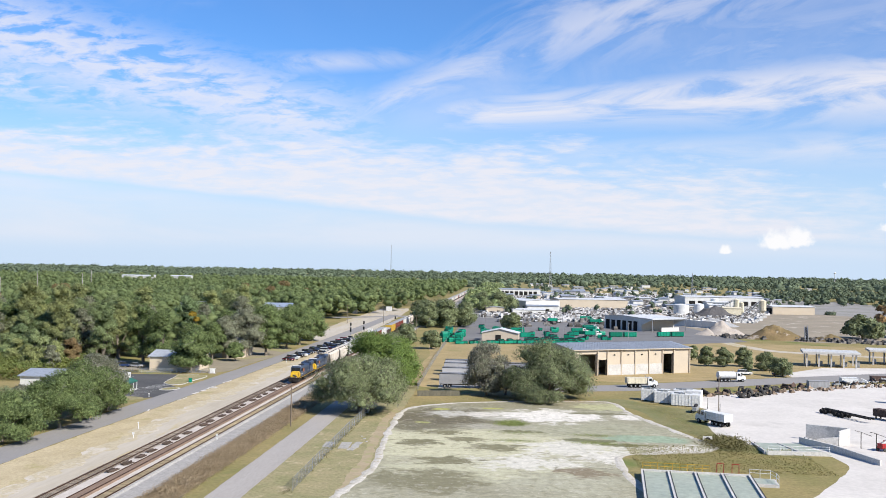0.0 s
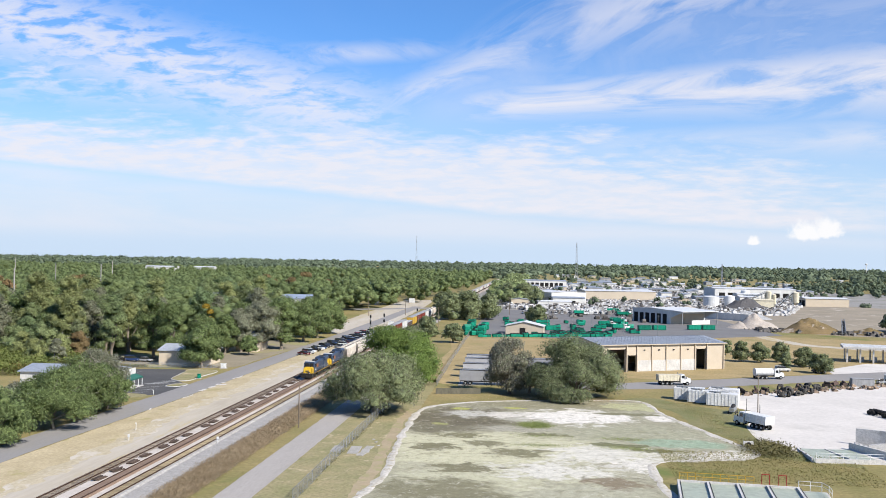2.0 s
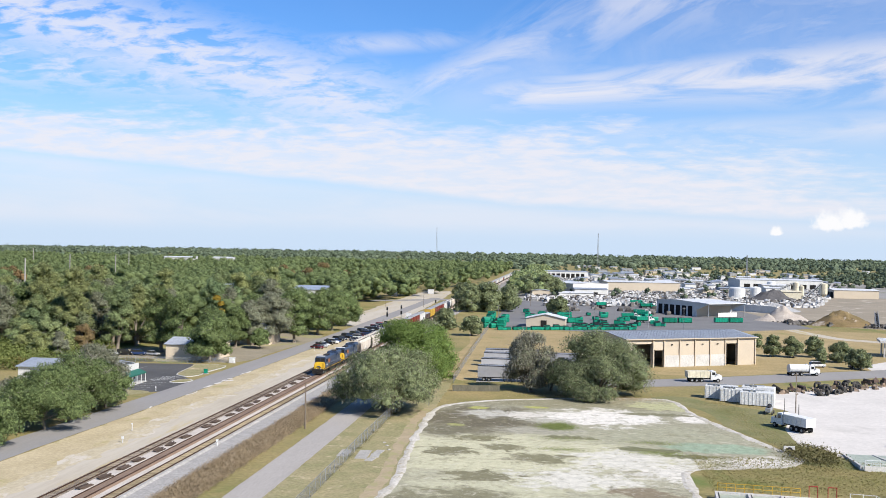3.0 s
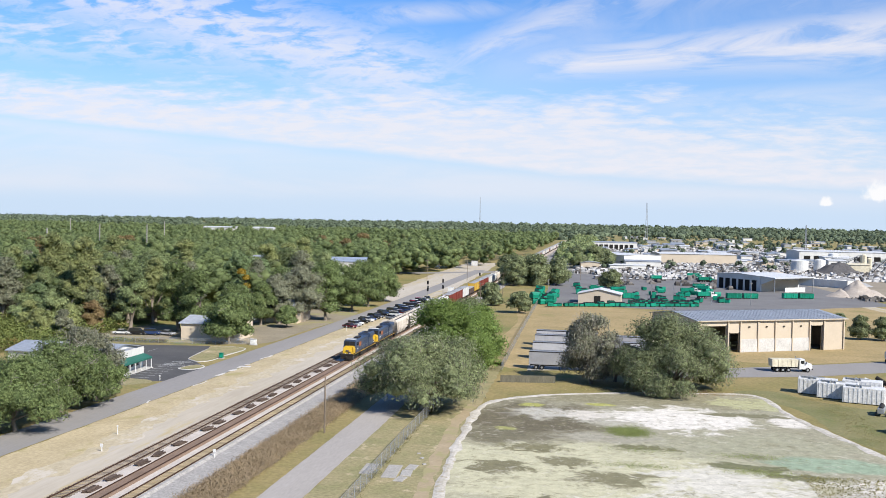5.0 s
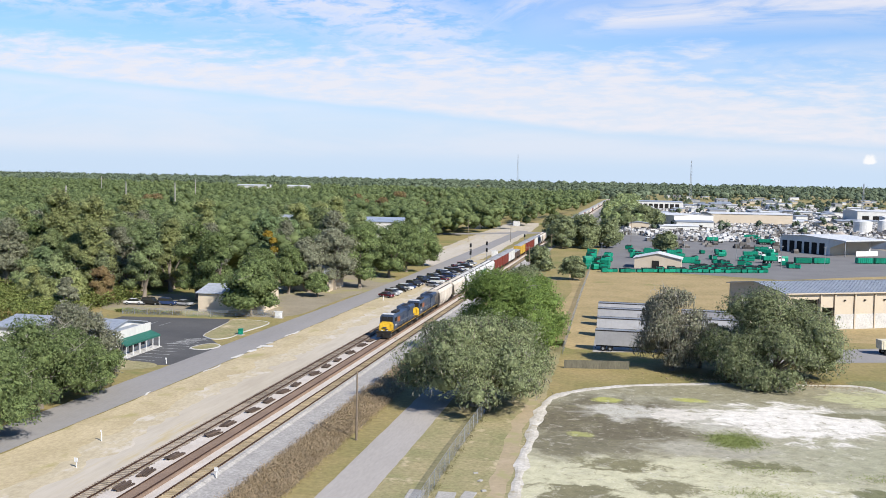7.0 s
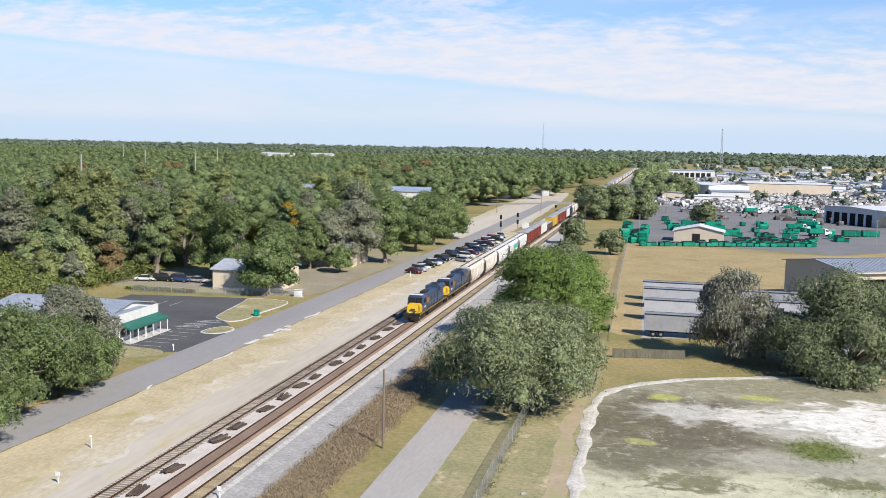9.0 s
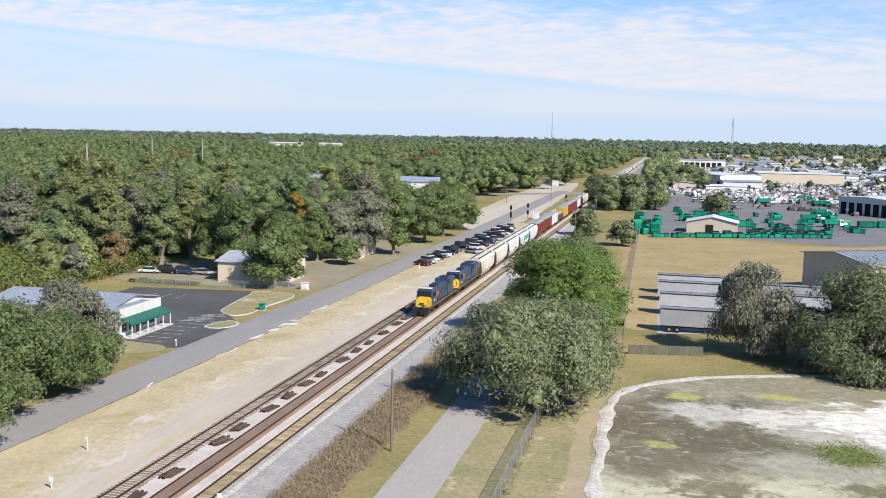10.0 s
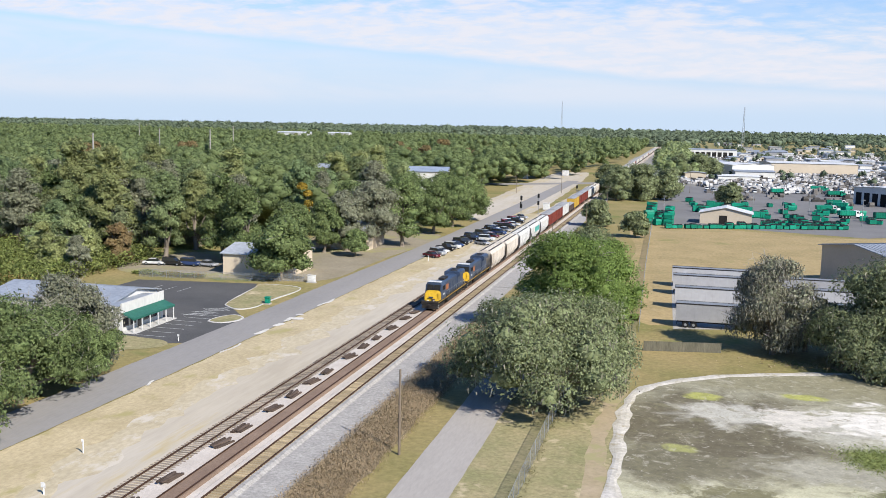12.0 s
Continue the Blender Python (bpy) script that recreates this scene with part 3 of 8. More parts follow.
# centre, radii, colour, seed, softness, fraying
PATCHES = [
    ((9, 103), (26, 17), (0.475, 0.45, 0.305), 9.0, 0.9, 1.0, 0.10),
    ((1, 136), (12.5, 15), (0.135, 0.118, 0.078), 4.0, 0.7, 1.0, 0.12),
    ((20, 157), (26, 6.0), (0.245, 0.225, 0.145), 1.0, 0.9, 1.2, 0.16),
    ((-3.5, 121), (5, 5), (0.16, 0.145, 0.095), 21.0, 0.8, 1.2, 0.18),
    ((36, 124), (14, 9), (0.32, 0.31, 0.215), 22.0, 0.8, 1.2, 0.14),
    ((3, 141), (6, 4), (0.43, 0.41, 0.35), 31.0, 0.9, 1.6, 0.22),
    ((16, 139), (7, 6), (0.40, 0.38, 0.31), 32.0, 0.8, 1.8, 0.25),
    ((13, 124), (7, 3.6), (0.33, 0.31, 0.24), 33.0, 0.8, 1.5, 0.2),
    ((26.5, 141.5), (10.5, 9.5), (0.66, 0.62, 0.55), 2.0, 0.35, 1.3, 0.20),
    ((10.5, 141), (3.6, 3.4), (0.56, 0.52, 0.45), 7.0, 0.6, 2.2, 0.4),
    ((44.8, 144), (4.0, 4.6), (0.62, 0.58, 0.51), 5.0, 0.5, 1.2, 0.3),
    ((51, 102), (8, 6), (0.64, 0.60, 0.54), 11.0, 0.6, 1.6, 0.3),
    ((29, 102), (9, 7), (0.57, 0.54, 0.46), 14.0, 0.8, 2.4, 0.3),
    ((12, 79), (16, 9), (0.44, 0.42, 0.29), 41.0, 0.9, 1.6, 0.14),
    ((4, 70), (9, 8), (0.20, 0.185, 0.115), 42.0, 0.7, 1.6, 0.2),
    ((20, 87), (8, 6), (0.57, 0.54, 0.46), 15.0, 0.7, 2.2, 0.3),
    ((14, 100), (5, 3.6), (0.20, 0.185, 0.11), 43.0, 0.5, 1.7, 0.28),
    ((26, 72), (9, 7), (0.36, 0.345, 0.25), 44.0, 0.7, 2.0, 0.25),
    ((6, 86), (4.5, 3.5), (0.19, 0.175, 0.105), 45.0, 0.5, 1.8, 0.3),
    ((30, 80), (4.5, 3.5), (0.22, 0.18, 0.12), 46.0, 0.5, 1.6, 0.3),
    ((37, 93), (8, 5), (0.60, 0.565, 0.49), 34.0, 0.8, 2.2, 0.3),
    ((44, 114.5), (9, 4.2), (0.27, 0.335, 0.235), 3.0, 0.4, 0.8, 0.12),
    ((42, 158.5), (8, 5.5), (0.385, 0.375, 0.215), 13.0, 0.3, 1.4, 0.16),
    ((36.5, 147.5), (6.5, 1.7), (0.19, 0.18, 0.11), 17.0, 0.4, 1.6, 0.16),
    ((2.5, 115), (4.4, 2.4), (0.19, 0.175, 0.10), 8.0, 0.5, 1.7, 0.32),
    ((-0.8, 103), (4.2, 3.4), (0.185, 0.17, 0.10), 12.0, 0.5, 1.7, 0.32),
    ((8, 108), (3.8, 2.6), (0.20, 0.185, 0.11), 18.0, 0.5, 1.7, 0.32),
    ((33, 110.5), (5.2, 2.0), (0.16, 0.16, 0.085), 16.0, 0.5, 1.7, 0.32),
    ((19, 119), (4.6, 1.6), (0.17, 0.165, 0.09), 19.0, 0.5, 1.7, 0.32),
    ((38, 106.6), (4, 1.6), (0.17, 0.165, 0.09), 23.0, 0.5, 1.7, 0.32),
    ((0.6, 147.6), (2.2, 1.5), (0.35, 0.35, 0.11), 1.5, 0.6, 0.8, 0.4),
    ((12.5, 151), (2.4, 1.3), (0.35, 0.35, 0.11), 6.5, 0.6, 0.8, 0.4),
    ((-2.1, 127), (1.8, 1.2), (0.31, 0.31, 0.12), 2.5, 0.6, 0.8, 0.4),
]
M["pond"] = pond_material()
M["crust"] = surface("white_crust", (0.66, 0.62, 0.56), (0.46, 0.42, 0.34), scale=0.4, grit=2.5, bump=0.4, patch=((0.33, 0.29, 0.20), 0.56, 0.6))
sheet("pond_bed", outline, 0.030, M["pond"], "nearly dry pond with white crust and olive algae", "pond")
bm = bmesh.new()
ring = []
for k, (x, y) in enumerate(outline):
    px, py = outline[k - 1]
    nx, ny = outline[(k + 1) % len(outline)]
    d = Vector((ny - py, px - nx)).normalized()
    w = 1.0 + 0.9 * noise.noise((x * 0.3, y * 0.3, 0))
    ring.append([bm.verts.new((x + d.x * o * w, y + d.y * o * w, h)) for o, h in ((-0.7, 0.034), (-0.25, 0.10), (0.3, 0.10), (0.9, 0.0))])
for k in range(len(ring)):
    a, b = ring[k - 1], ring[k]
    for j in range(3):
        bm.faces.new((a[j], b[j], b[j + 1], a[j + 1]))
bmesh.ops.recalc_face_normals(bm, faces=bm.faces)
tagged(part("pond_rim", bm, "crust"), "low white crusted rim of the pond", "bank", "", "structure")
sheet("yard_ground", rounded([(59.6, 117.6), (61, 137.6), (65.1, 152.4), (66.3, 159.4), (59.2, 171.1), (66.2, 183), (94.9, 203.5), (141.4, 232), (306.9, 272), (300, 20), (66, 20), (76.7, 95), (67.5, 108.5)], 3, 0.7), 0.016, "yard", "wide white crushed-rock works yard", "yard")
M["bank"] = surface("bank_grass", (0.28, 0.25, 0.125), (0.185, 0.195, 0.08), scale=0.12, grit=2.0, bump=0.4, patch=((0.15, 0.17, 0.065), 0.57, 0.1))
sheet("pond_bank", rounded([(41.4, 166.4), (48.3, 152.9), (49.8, 136.3), (55.6, 118.9), (53.6, 107), (64.4, 101.8), (72.7, 98.5), (67.7, 107.6), (60.1, 117.5), (61, 137.6), (65.1, 152.4), (63.6, 157.4), (52.1, 165.3), (46.6, 174.5), (38.2, 172.1)], 2.5, 0.5), 0.018, "bank", "olive grass bank between pond and yard", "bank")
sheet("level_crossing_apron", rounded([(-80.8, 379.4), (-57.1, 384), (-64.9, 680.3), (-75.4, 702.4), (-88.1, 684.8)], 6, 1.2), 0.015, "sand", "pale dusty ground round the level crossing", "ground")
sheet("truck_road", [(23, 184), (57.7, 196), (105, 224), (148, 246), (328, 320), (329, 336), (144, 262), (105, 240), (57, 212), (42, 204), (21, 199)], 0.028, "asphalt", "grey asphalt works road past the shed", "road")
sheet("trailer_apron", [(-3.6, 187), (38, 200), (36, 222), (-4.6, 236)], 0.020, "concrete", "worn pale apron under the trailers", "apron")
sheet("depot_yard", [(-12.2, 363.1), (5.6, 360.1), (52.6, 345.1), (78, 364.9), (134.3, 406.1), (120.0, 575.0), (-15.9, 590)], 0.024, "depot_asphalt", "grey asphalt depot yard full of green bins", "yard")
sheet("canopy_forecourt", [(107.3, 228.1), (341.1, 291.2), (343.3, 315.5), (130.6, 278.7), (110.4, 254.6)], 0.020, "yard", "pale forecourt round the fuel canopies", "forecourt")
sheet("parking_lot", [(-108, 158), (-88, 153.5), (-76, 150.5), (-72, 152.6), (-71.5, 171), (-76.5, 177.5), (-80.4, 183), (-82.5, 198), (-84, 203), (-108, 199)], 0.028, "dark_asphalt", "dark asphalt parking lot of the shop", "parking")
sheet("office_yard", rounded([(-118, 208), (-84.5, 208.5), (-73, 212), (-71.6, 240), (-71.2, 300), (-98, 300), (-106, 250), (-120, 236)], 4, 0.8), 0.016, "office_dirt", "bare trodden ground and patchy grass round the offices", "ground")
sheet("dirt_road", rounded([(88, 505), (112, 478), (121, 375), (152, 334), (300, 300), (302, 308), (156, 342), (127, 380), (119, 492), (92, 520)], 8, 1.0), 0.022, "sand", "pale dirt road along the field", "road")
sheet("quarry_floor", rounded([(112, 560), (116, 470), (150, 425), (200, 420), (300, 520), (290, 760), (150, 750)], 12, 3.0), 0.014, "works_dust", "dusty floor of the aggregate works", "yard")
sheet("town_ground", rounded([(-14, 590), (120, 578), (330, 700), (420, 1200), (-20, 1250)], 20, 4.0), 0.012, "town_ground", "pale paved ground of the distant industrial yards", "yard")
sheet("cross_road", [(-261.7, 426.4), (-87.6, 546.1), (-30.3, 594.5), (1.1, 603.6), (0.6, 619.3), (-33, 610.6), (-90.1, 562), (-270.2, 436.9)], 0.058, "asphalt", "grey cross road over the level crossing", "road")


# ---- railway tracks ----
def tie_mesh(name, material):
    bm = bmesh.new()
    box(bm, 0, 0, 0, 2.6, 0.24, 0.17, bevel=0.02)
    me = bpy.data.meshes.new(name)
    bm.to_mesh(me)
    bm.free()
    me.materials.append(M[material])
    return me


TIES = []


def track(x, z, bed, tie, label, near, step=0.56):
    tr = thing("railway_track", pose(x, 0, 0), label, "railway track", "tracks", "structure")
    if bed:
        bm = bmesh.new()
        profile(bm, [(-1.06, 0.05), (-0.95, z + 0.175), (0.95, z + 0.175), (1.06, 0.05)], -120, 1800)
        part("bed", bm, bed, tr)
    for sx in (-0.755, 0.755):
        bm = bmesh.new()
        profile(bm, [(sx - 0.07, z + 0.16), (sx - 0.02, z + 0.19), (sx - 0.037, z + 0.31), (sx + 0.037, z + 0.31), (sx + 0.02, z + 0.19), (sx + 0.07, z + 0.16)], -120, 1800)
        part("rail", bm, "rail", tr)
    if tie == "tie_new":
        for s in (-1, 1):
            bm = bmesh.new()
            profile(bm, [(s * 0.86, 0.02), (s * 0.95, z + 0.21), (s * 1.4, z + 0.21), (s * 1.75, 0.02)], -120, 800)
            bmesh.ops.recalc_face_normals(bm, faces=bm.faces)
            part("ballast_shoulder", bm, "ballast_white" if s < 0 else "ballast_grey", tr)
    if not bed:
        TIES.append((tr, z, tie, near, step))
    return tr


track_far = track(-48.95, -0.085, None, "tie_old", "old railway siding with dark ties in sandy ballast", (80, 130))
track_mid = track(-44.3, 0.16, "ballast_brown", "tie_old", "rust-brown main railway track", (80, 110))
track_near = track(-40.85, 0.06, None, "tie_new", "railway track with fresh yellow-brown ties", (78, 140))


# ---- trees ----
def ico_faces():
    bm = bmesh.new()
    bmesh.ops.create_icosphere(bm, subdivisions=1, radius=1.0)
    out = np.array([[v.co[:] for v in f.verts] for f in bm.faces])
    bm.free()
    return out


ICO = ico_faces()


def leaf_mesh(name, centres, normals, size, material, seed, droop=0.0, long=1.0, cores=None, ruffle=1.1):
    """Many small leaf sprays: one three-cornered blade at each centre."""
    rng = np.random.default_rng(seed)
    n = len(centres)
    nrm = normals + rng.normal(0, 0.6, (n, 3))
    nrm /= np.linalg.norm(nrm, axis=1)[:, None] + 1e-9
    t = rng.normal(0, 1, (n, 3))
    if droop:
        t = t * (1 - droop) + np.array([0, 0, -droop * 2.0])
    t -= nrm * np.sum(t * nrm, axis=1)[:, None]
    t /= np.linalg.norm(t, axis=1)[:, None] + 1e-9
    b = np.cross(nrm, t)
    s = size * rng.uniform(0.6, 1.4, (n, 1))
    w = s * rng.uniform(0.45, 0.8, (n, 1)) / long
    co = np.empty((n, 3, 3))
    co[:, 0] = centres - t * s * long + b * w * 0.9
    co[:, 1] = centres + t * s * long * rng.uniform(0.7, 1.3, (n, 1)) + nrm * s * 0.15
    co[:, 2] = centres - t * s * 0.5 * long - b * w * 1.2
    # the blades shade as the crown's outer surface does, each a little its own way
    soft = normals / (np.linalg.norm(normals, axis=1)[:, None] + 1e-9) + nrm * ruffle
    face = np.cross(co[:, 1] - co[:, 0], co[:, 2] - co[:, 0])
    turned = np.sum(face * soft, axis=1) < 0
    co[turned] = co[turned][:, ::-1]
    soft = np.repeat(soft, 3, axis=0)
    tri = co.reshape(-1, 3)
    if cores is not None and len(cores):
        # leafy hearts of the lobes, so that the crown is not hollow
        k = len(cores)
        ball = ICO[None] * rng.uniform(0.8, 1.15, (k, 20, 3, 1)) * cores[:, None, None, 3:4] * np.array([1, 1, 0.8]) + cores[:, None, None, :3]
        tri = np.concatenate([tri, ball.reshape(-1, 3)])
        soft = np.concatenate([soft, np.broadcast_to(ICO[None], (k, 20, 3, 3)).reshape(-1, 3)])
    n = len(tri) // 3
    me = bpy.data.meshes.new(name)
    me.vertices.add(n * 3)
    me.vertices.foreach_set("co", tri.ravel())
    me.loops.add(n * 3)
    me.loops.foreach_set("vertex_index", np.arange(n * 3, dtype=np.int32))
    me.polygons.add(n)
    me.polygons.foreach_set("loop_start", np.arange(0, n * 3, 3, dtype=np.int32))
    soft = soft / (np.linalg.norm(soft, axis=1)[:, None] + 1e-9)
    me.attributes.new("custom_normal", "FLOAT_VECTOR", "CORNER").data.foreach_set("vector", soft.astype(np.float32).ravel())
    me.update(calc_edges=True)
    me.materials.append(M[material])
    return me


def crown_points(rng, n, radius, z0, z1, lobes, hollow=0.72, full=False):
    """Places of leaf sprays over an uneven crown made of many overlapping lobes, with gaps."""
    cs, out_p, out_n = [], [], []
    for k in range(lobes):
        a, r = rng.uniform(0, 2 * math.pi), radius * math.sqrt(rng.uniform(0.02, 0.85))
        f = (r / radius) ** 2
        h = rng.uniform(0.02 if f > 0.3 or full else 0.25, 1.0 - (0.3 if full else 0.5) * f)
        lr = radius * rng.uniform(0.25, 0.40) * (1.1 - 0.35 * f)
        if full:
            # an oval crown, widest below the middle, with small lobes down to the lowest limbs
            h = rng.uniform(0.0, 1.0)
            r = radius * math.sqrt(max(0.05, 1 - ((h - 0.38) / 0.66) ** 2)) * rng.uniform(0.25, 0.8)
            lr = radius * rng.uniform(0.26, 0.42)
        cs.append((math.cos(a) * r, math.sin(a) * r, z0 + (z1 - z0 - lr * 0.6) * h, lr))
    per = n // lobes
    mid = np.array([0, 0, z0 + (z1 - z0) * 0.35])
    for cx, cy, cz, lr in cs:
        d = rng.normal(0, 1, (per, 3))
        d /= np.linalg.norm(d, axis=1)[:, None]
        d[:, 2] = np.where(d[:, 2] < -0.6, -d[:, 2], d[:, 2])
        # sprays gather in small tufts on the lobe
        q = np.sin(d[:, 0] * 9 + cx * 3) * np.sin(d[:, 1] * 9 + cy * 3) * np.sin(d[:, 2] * 9 + cz) + 0.6 * np.sin(d[:, 0] * 19 + cy) * np.sin(d[:, 1] * 19 + cz) * np.sin(d[:, 2] * 17 + cx)
        rr = lr * (hollow + (1 - hollow) * rng.uniform(0, 1, per) ** 0.5) * (1 + 0.34 * q)
        p = np.array([cx, cy, cz]) + d * rr[:, None] * np.array([1, 1, 0.78])
        out_p.append(p)
        o = p - mid
        o /= np.linalg.norm(o, axis=1)[:, None] + 1e-9
        out_n.append(d * 0.6 + o * 0.5 + np.array([0, 0, 0.25]))
    p, nn = np.concatenate(out_p), np.concatenate(out_n)
    keep = p[:, 2] > z0 * 0.6
    return p[keep], nn[keep], cs


def trunk_mesh(rng, cs, trunk_r, fork, stems=1, lean=0.4, limbs=9):
    bm = bmesh.new()
    for s in range(stems):
        a = rng.uniform(0, 6.28)
        base = Vector((math.cos(a), math.sin(a), 0)) * (0.5 * (stems > 1))
        base.z = -0.1
        crook = base + Vector((rng.uniform(-lean, lean), rng.uniform(-lean, lean), fork))
        rod(bm, base, base + Vector((0, 0, 0.5)), trunk_r * 1.5, trunk_r, 10)
        rod(bm, base + Vector((0, 0, 0.45)), crook, trunk_r, trunk_r * 0.75, 10)
        pick = list(range(len(cs)))
        rng.shuffle(pick)
        for k in pick[: limbs // stems + 1]:
            c = Vector(cs[k][:3])
            mid = crook.lerp(c, 0.5) + Vector((rng.uniform(-0.5, 0.5), rng.uniform(-0.5, 0.5), rng.uniform(0, 0.8)))
            rod(bm, crook - Vector((0, 0, 0.2)), mid, trunk_r * 0.5, trunk_r * 0.3, 7)
            rod(bm, mid, c, trunk_r * 0.3, trunk_r * 0.1, 6)
            for _ in range(2 if limbs > 8 else 0):
                tip = c + Vector((rng.normal(0, 1), rng.normal(0, 1), rng.normal(0.3, 0.7))) * cs[k][3] * 0.6
                rod(bm, mid.lerp(c, 0.7), tip, trunk_r * 0.13, trunk_r * 0.03, 5)
    return bm


def tree(name, x, y, h, r, label, leaf="oak", n=6000, size=0.34, z0=None, lobes=26, seed=1, stems=1, moss=0, trunk_r=None, bare=0, group="", turn=0.0, limbs=10, full=False):
    rng = np.random.default_rng(seed)
    z0 = h * 0.13 if z0 is None else z0
    p, nn, cs = crown_points(rng, n, r, z0, h, lobes, full=full)
    t = thing(name, pose(x, y, 0, 0, 0, turn), label, "tree", group)
    part("trunk", trunk_mesh(rng, cs, trunk_r or h * 0.03, max(z0 * 0.9, 1.2), stems, limbs=limbs), "trunk", t)
    core = np.array(cs)
    core[:, 3] *= 0.52 if size < 0.18 else 0.66
    new("crown", leaf_mesh("crown", p, nn, size, leaf, seed, cores=core)).parent = t
    if moss:
        k = rng.integers(0, len(p), moss)
        q = p[k] + np.c_[rng.normal(0, 0.25, (moss, 2)), -rng.uniform(0.1, 0.95, moss)]
        q[:, 2] = np.maximum(q[:, 2], min(1.4, z0))
        side = np.c_[rng.normal(0, 1, (moss, 2)), np.zeros(moss)]
        hm = new("hanging_moss", leaf_mesh("hanging_moss", q, side + np.array([0, 0, 0.4]), 0.2, "moss", seed + 50, droop=0.85, long=1.5))
        hm.parent = t
        tagged(hm, "", "", "", "stuff")
    if bare:
        bm = bmesh.new()
        for _ in range(bare):
            c = cs[rng.integers(0, len(cs))]
            a = Vector(c[:3])
            b = a + Vector((rng.normal(0, 1), rng.normal(0, 1), abs(rng.normal(0.6, 0.7)))) * c[3] * 0.72
            rod(bm, a, b, 0.06, 0.012, 4)
            for _ in range(2):
                m0 = a.lerp(b, rng.uniform(0.4, 0.8))
                rod(bm, m0, m0 + Vector((rng.normal(0, 1), rng.normal(0, 1), rng.normal(0.4, 0.6))) * c[3] * 0.5, 0.035, 0.01, 4)
        tagged(part("dead_branchwork", bm, M["grey_twig"], t), "", "", "", "stuff")
    return t


M["grey_twig"] = surface("grey_twigs", (0.46, 0.43, 0.37), (0.33, 0.305, 0.26), grit=5.0)

# the large trees round the pond and the lane
tree("live_oak", -17.9, 138.5, 14.2, 10.4, "broad dark green live oak with hanging moss beside the lane", n=66000, size=0.15, lobes=64, seed=11, moss=5000, z0=2.6, trunk_r=0.55, limbs=14)
tree("live_oak", -20, 175.1, 16.0, 8.6, "tall bright green oak beside the fence", leaf="fresh", n=42000, size=0.165, lobes=50, seed=12, bare=20, z0=1.2, full=True, trunk_r=0.45)
tree("live_oak", -15.4, 189.6, 13.5, 7.6, "bright green oak beside the fence", leaf="fresh", n=28000, size=0.165, lobes=44, seed=13, z0=1.0, full=True)
tree("live_oak", -20, 209.2, 13.5, 7.5, "dark green oak behind the bright green one", n=20000, size=0.2, lobes=40, seed=14, full=True, z0=1.5)
tree("scrub_tree", -12.7, 166.6, 6.5, 3.6, "light green young tree at the fence", leaf="fresh", n=9000, size=0.2, lobes=14, seed=15, z0=0.6)
tree("live_oak", 26.6, 170.0, 15.6, 11.0, "very broad dark green live oak at the pond edge", n=64000, size=0.165, lobes=64, seed=16, moss=4000, z0=0.9, trunk_r=0.6, limbs=14)
tree("mossy_oak", 10.6, 174.0, 14.6, 6.8, "grey oak thick with hanging moss behind the pond", leaf="grey_green", n=13000, size=0.15, lobes=40, seed=17, moss=16000, bare=150, full=True, z0=2.0, trunk_r=0.4)
tree("mossy_oak", 15.5, 177.5, 11.5, 4.2, "small grey mossy oak behind the pond", leaf="grey_green", n=7000, size=0.2, lobes=18, seed=18, moss=3500, bare=20)
# beside the far road, in front of the shop
tree("roadside_oak", -73.6, 106.0, 11.8, 7.6, "round green oak beside the road", leaf="road_green", n=40000, size=0.15, lobes=44, seed=21, z0=2.2, bare=20)
tree("roadside_oak", -74.6, 120.0, 12.8, 7.4, "green oak with bare grey twigs beside the road", leaf="road_green", n=40000, size=0.15, lobes=48, seed=22, z0=2.2, bare=90, moss=300)
tree("roadside_oak", -77.8, 134.0, 13.2, 5.4, "half-bare grey-topped oak before the shop", leaf="grey_green", n=28000, size=0.15, lobes=46, seed=23, z0=1.5, bare=200, moss=1500)
tree("roadside_oak", -74.0, 130.0, 9.0, 5.2, "round green oak beside the road", leaf="road_green", n=22000, size=0.15, lobes=30, seed=26, z0=1.2)
tree("roadside_oak", -87.5, 121.0, 7.0, 4.6, "grey-green oak behind the roadside trees", leaf="grey_green", n=22000, size=0.16, lobes=30, seed=24, bare=110)
tree("roadside_oak", -86.0, 104.0, 8.2, 6.0, "round green oak beside the road", n=26000, size=0.16, lobes=34, seed=25)
tree("roadside_oak", -77.0, 90.0, 10.0, 7.0, "round green oak beside the road", leaf="road_green", n=26000, size=0.16, lobes=38, seed=27, z0=1.4)
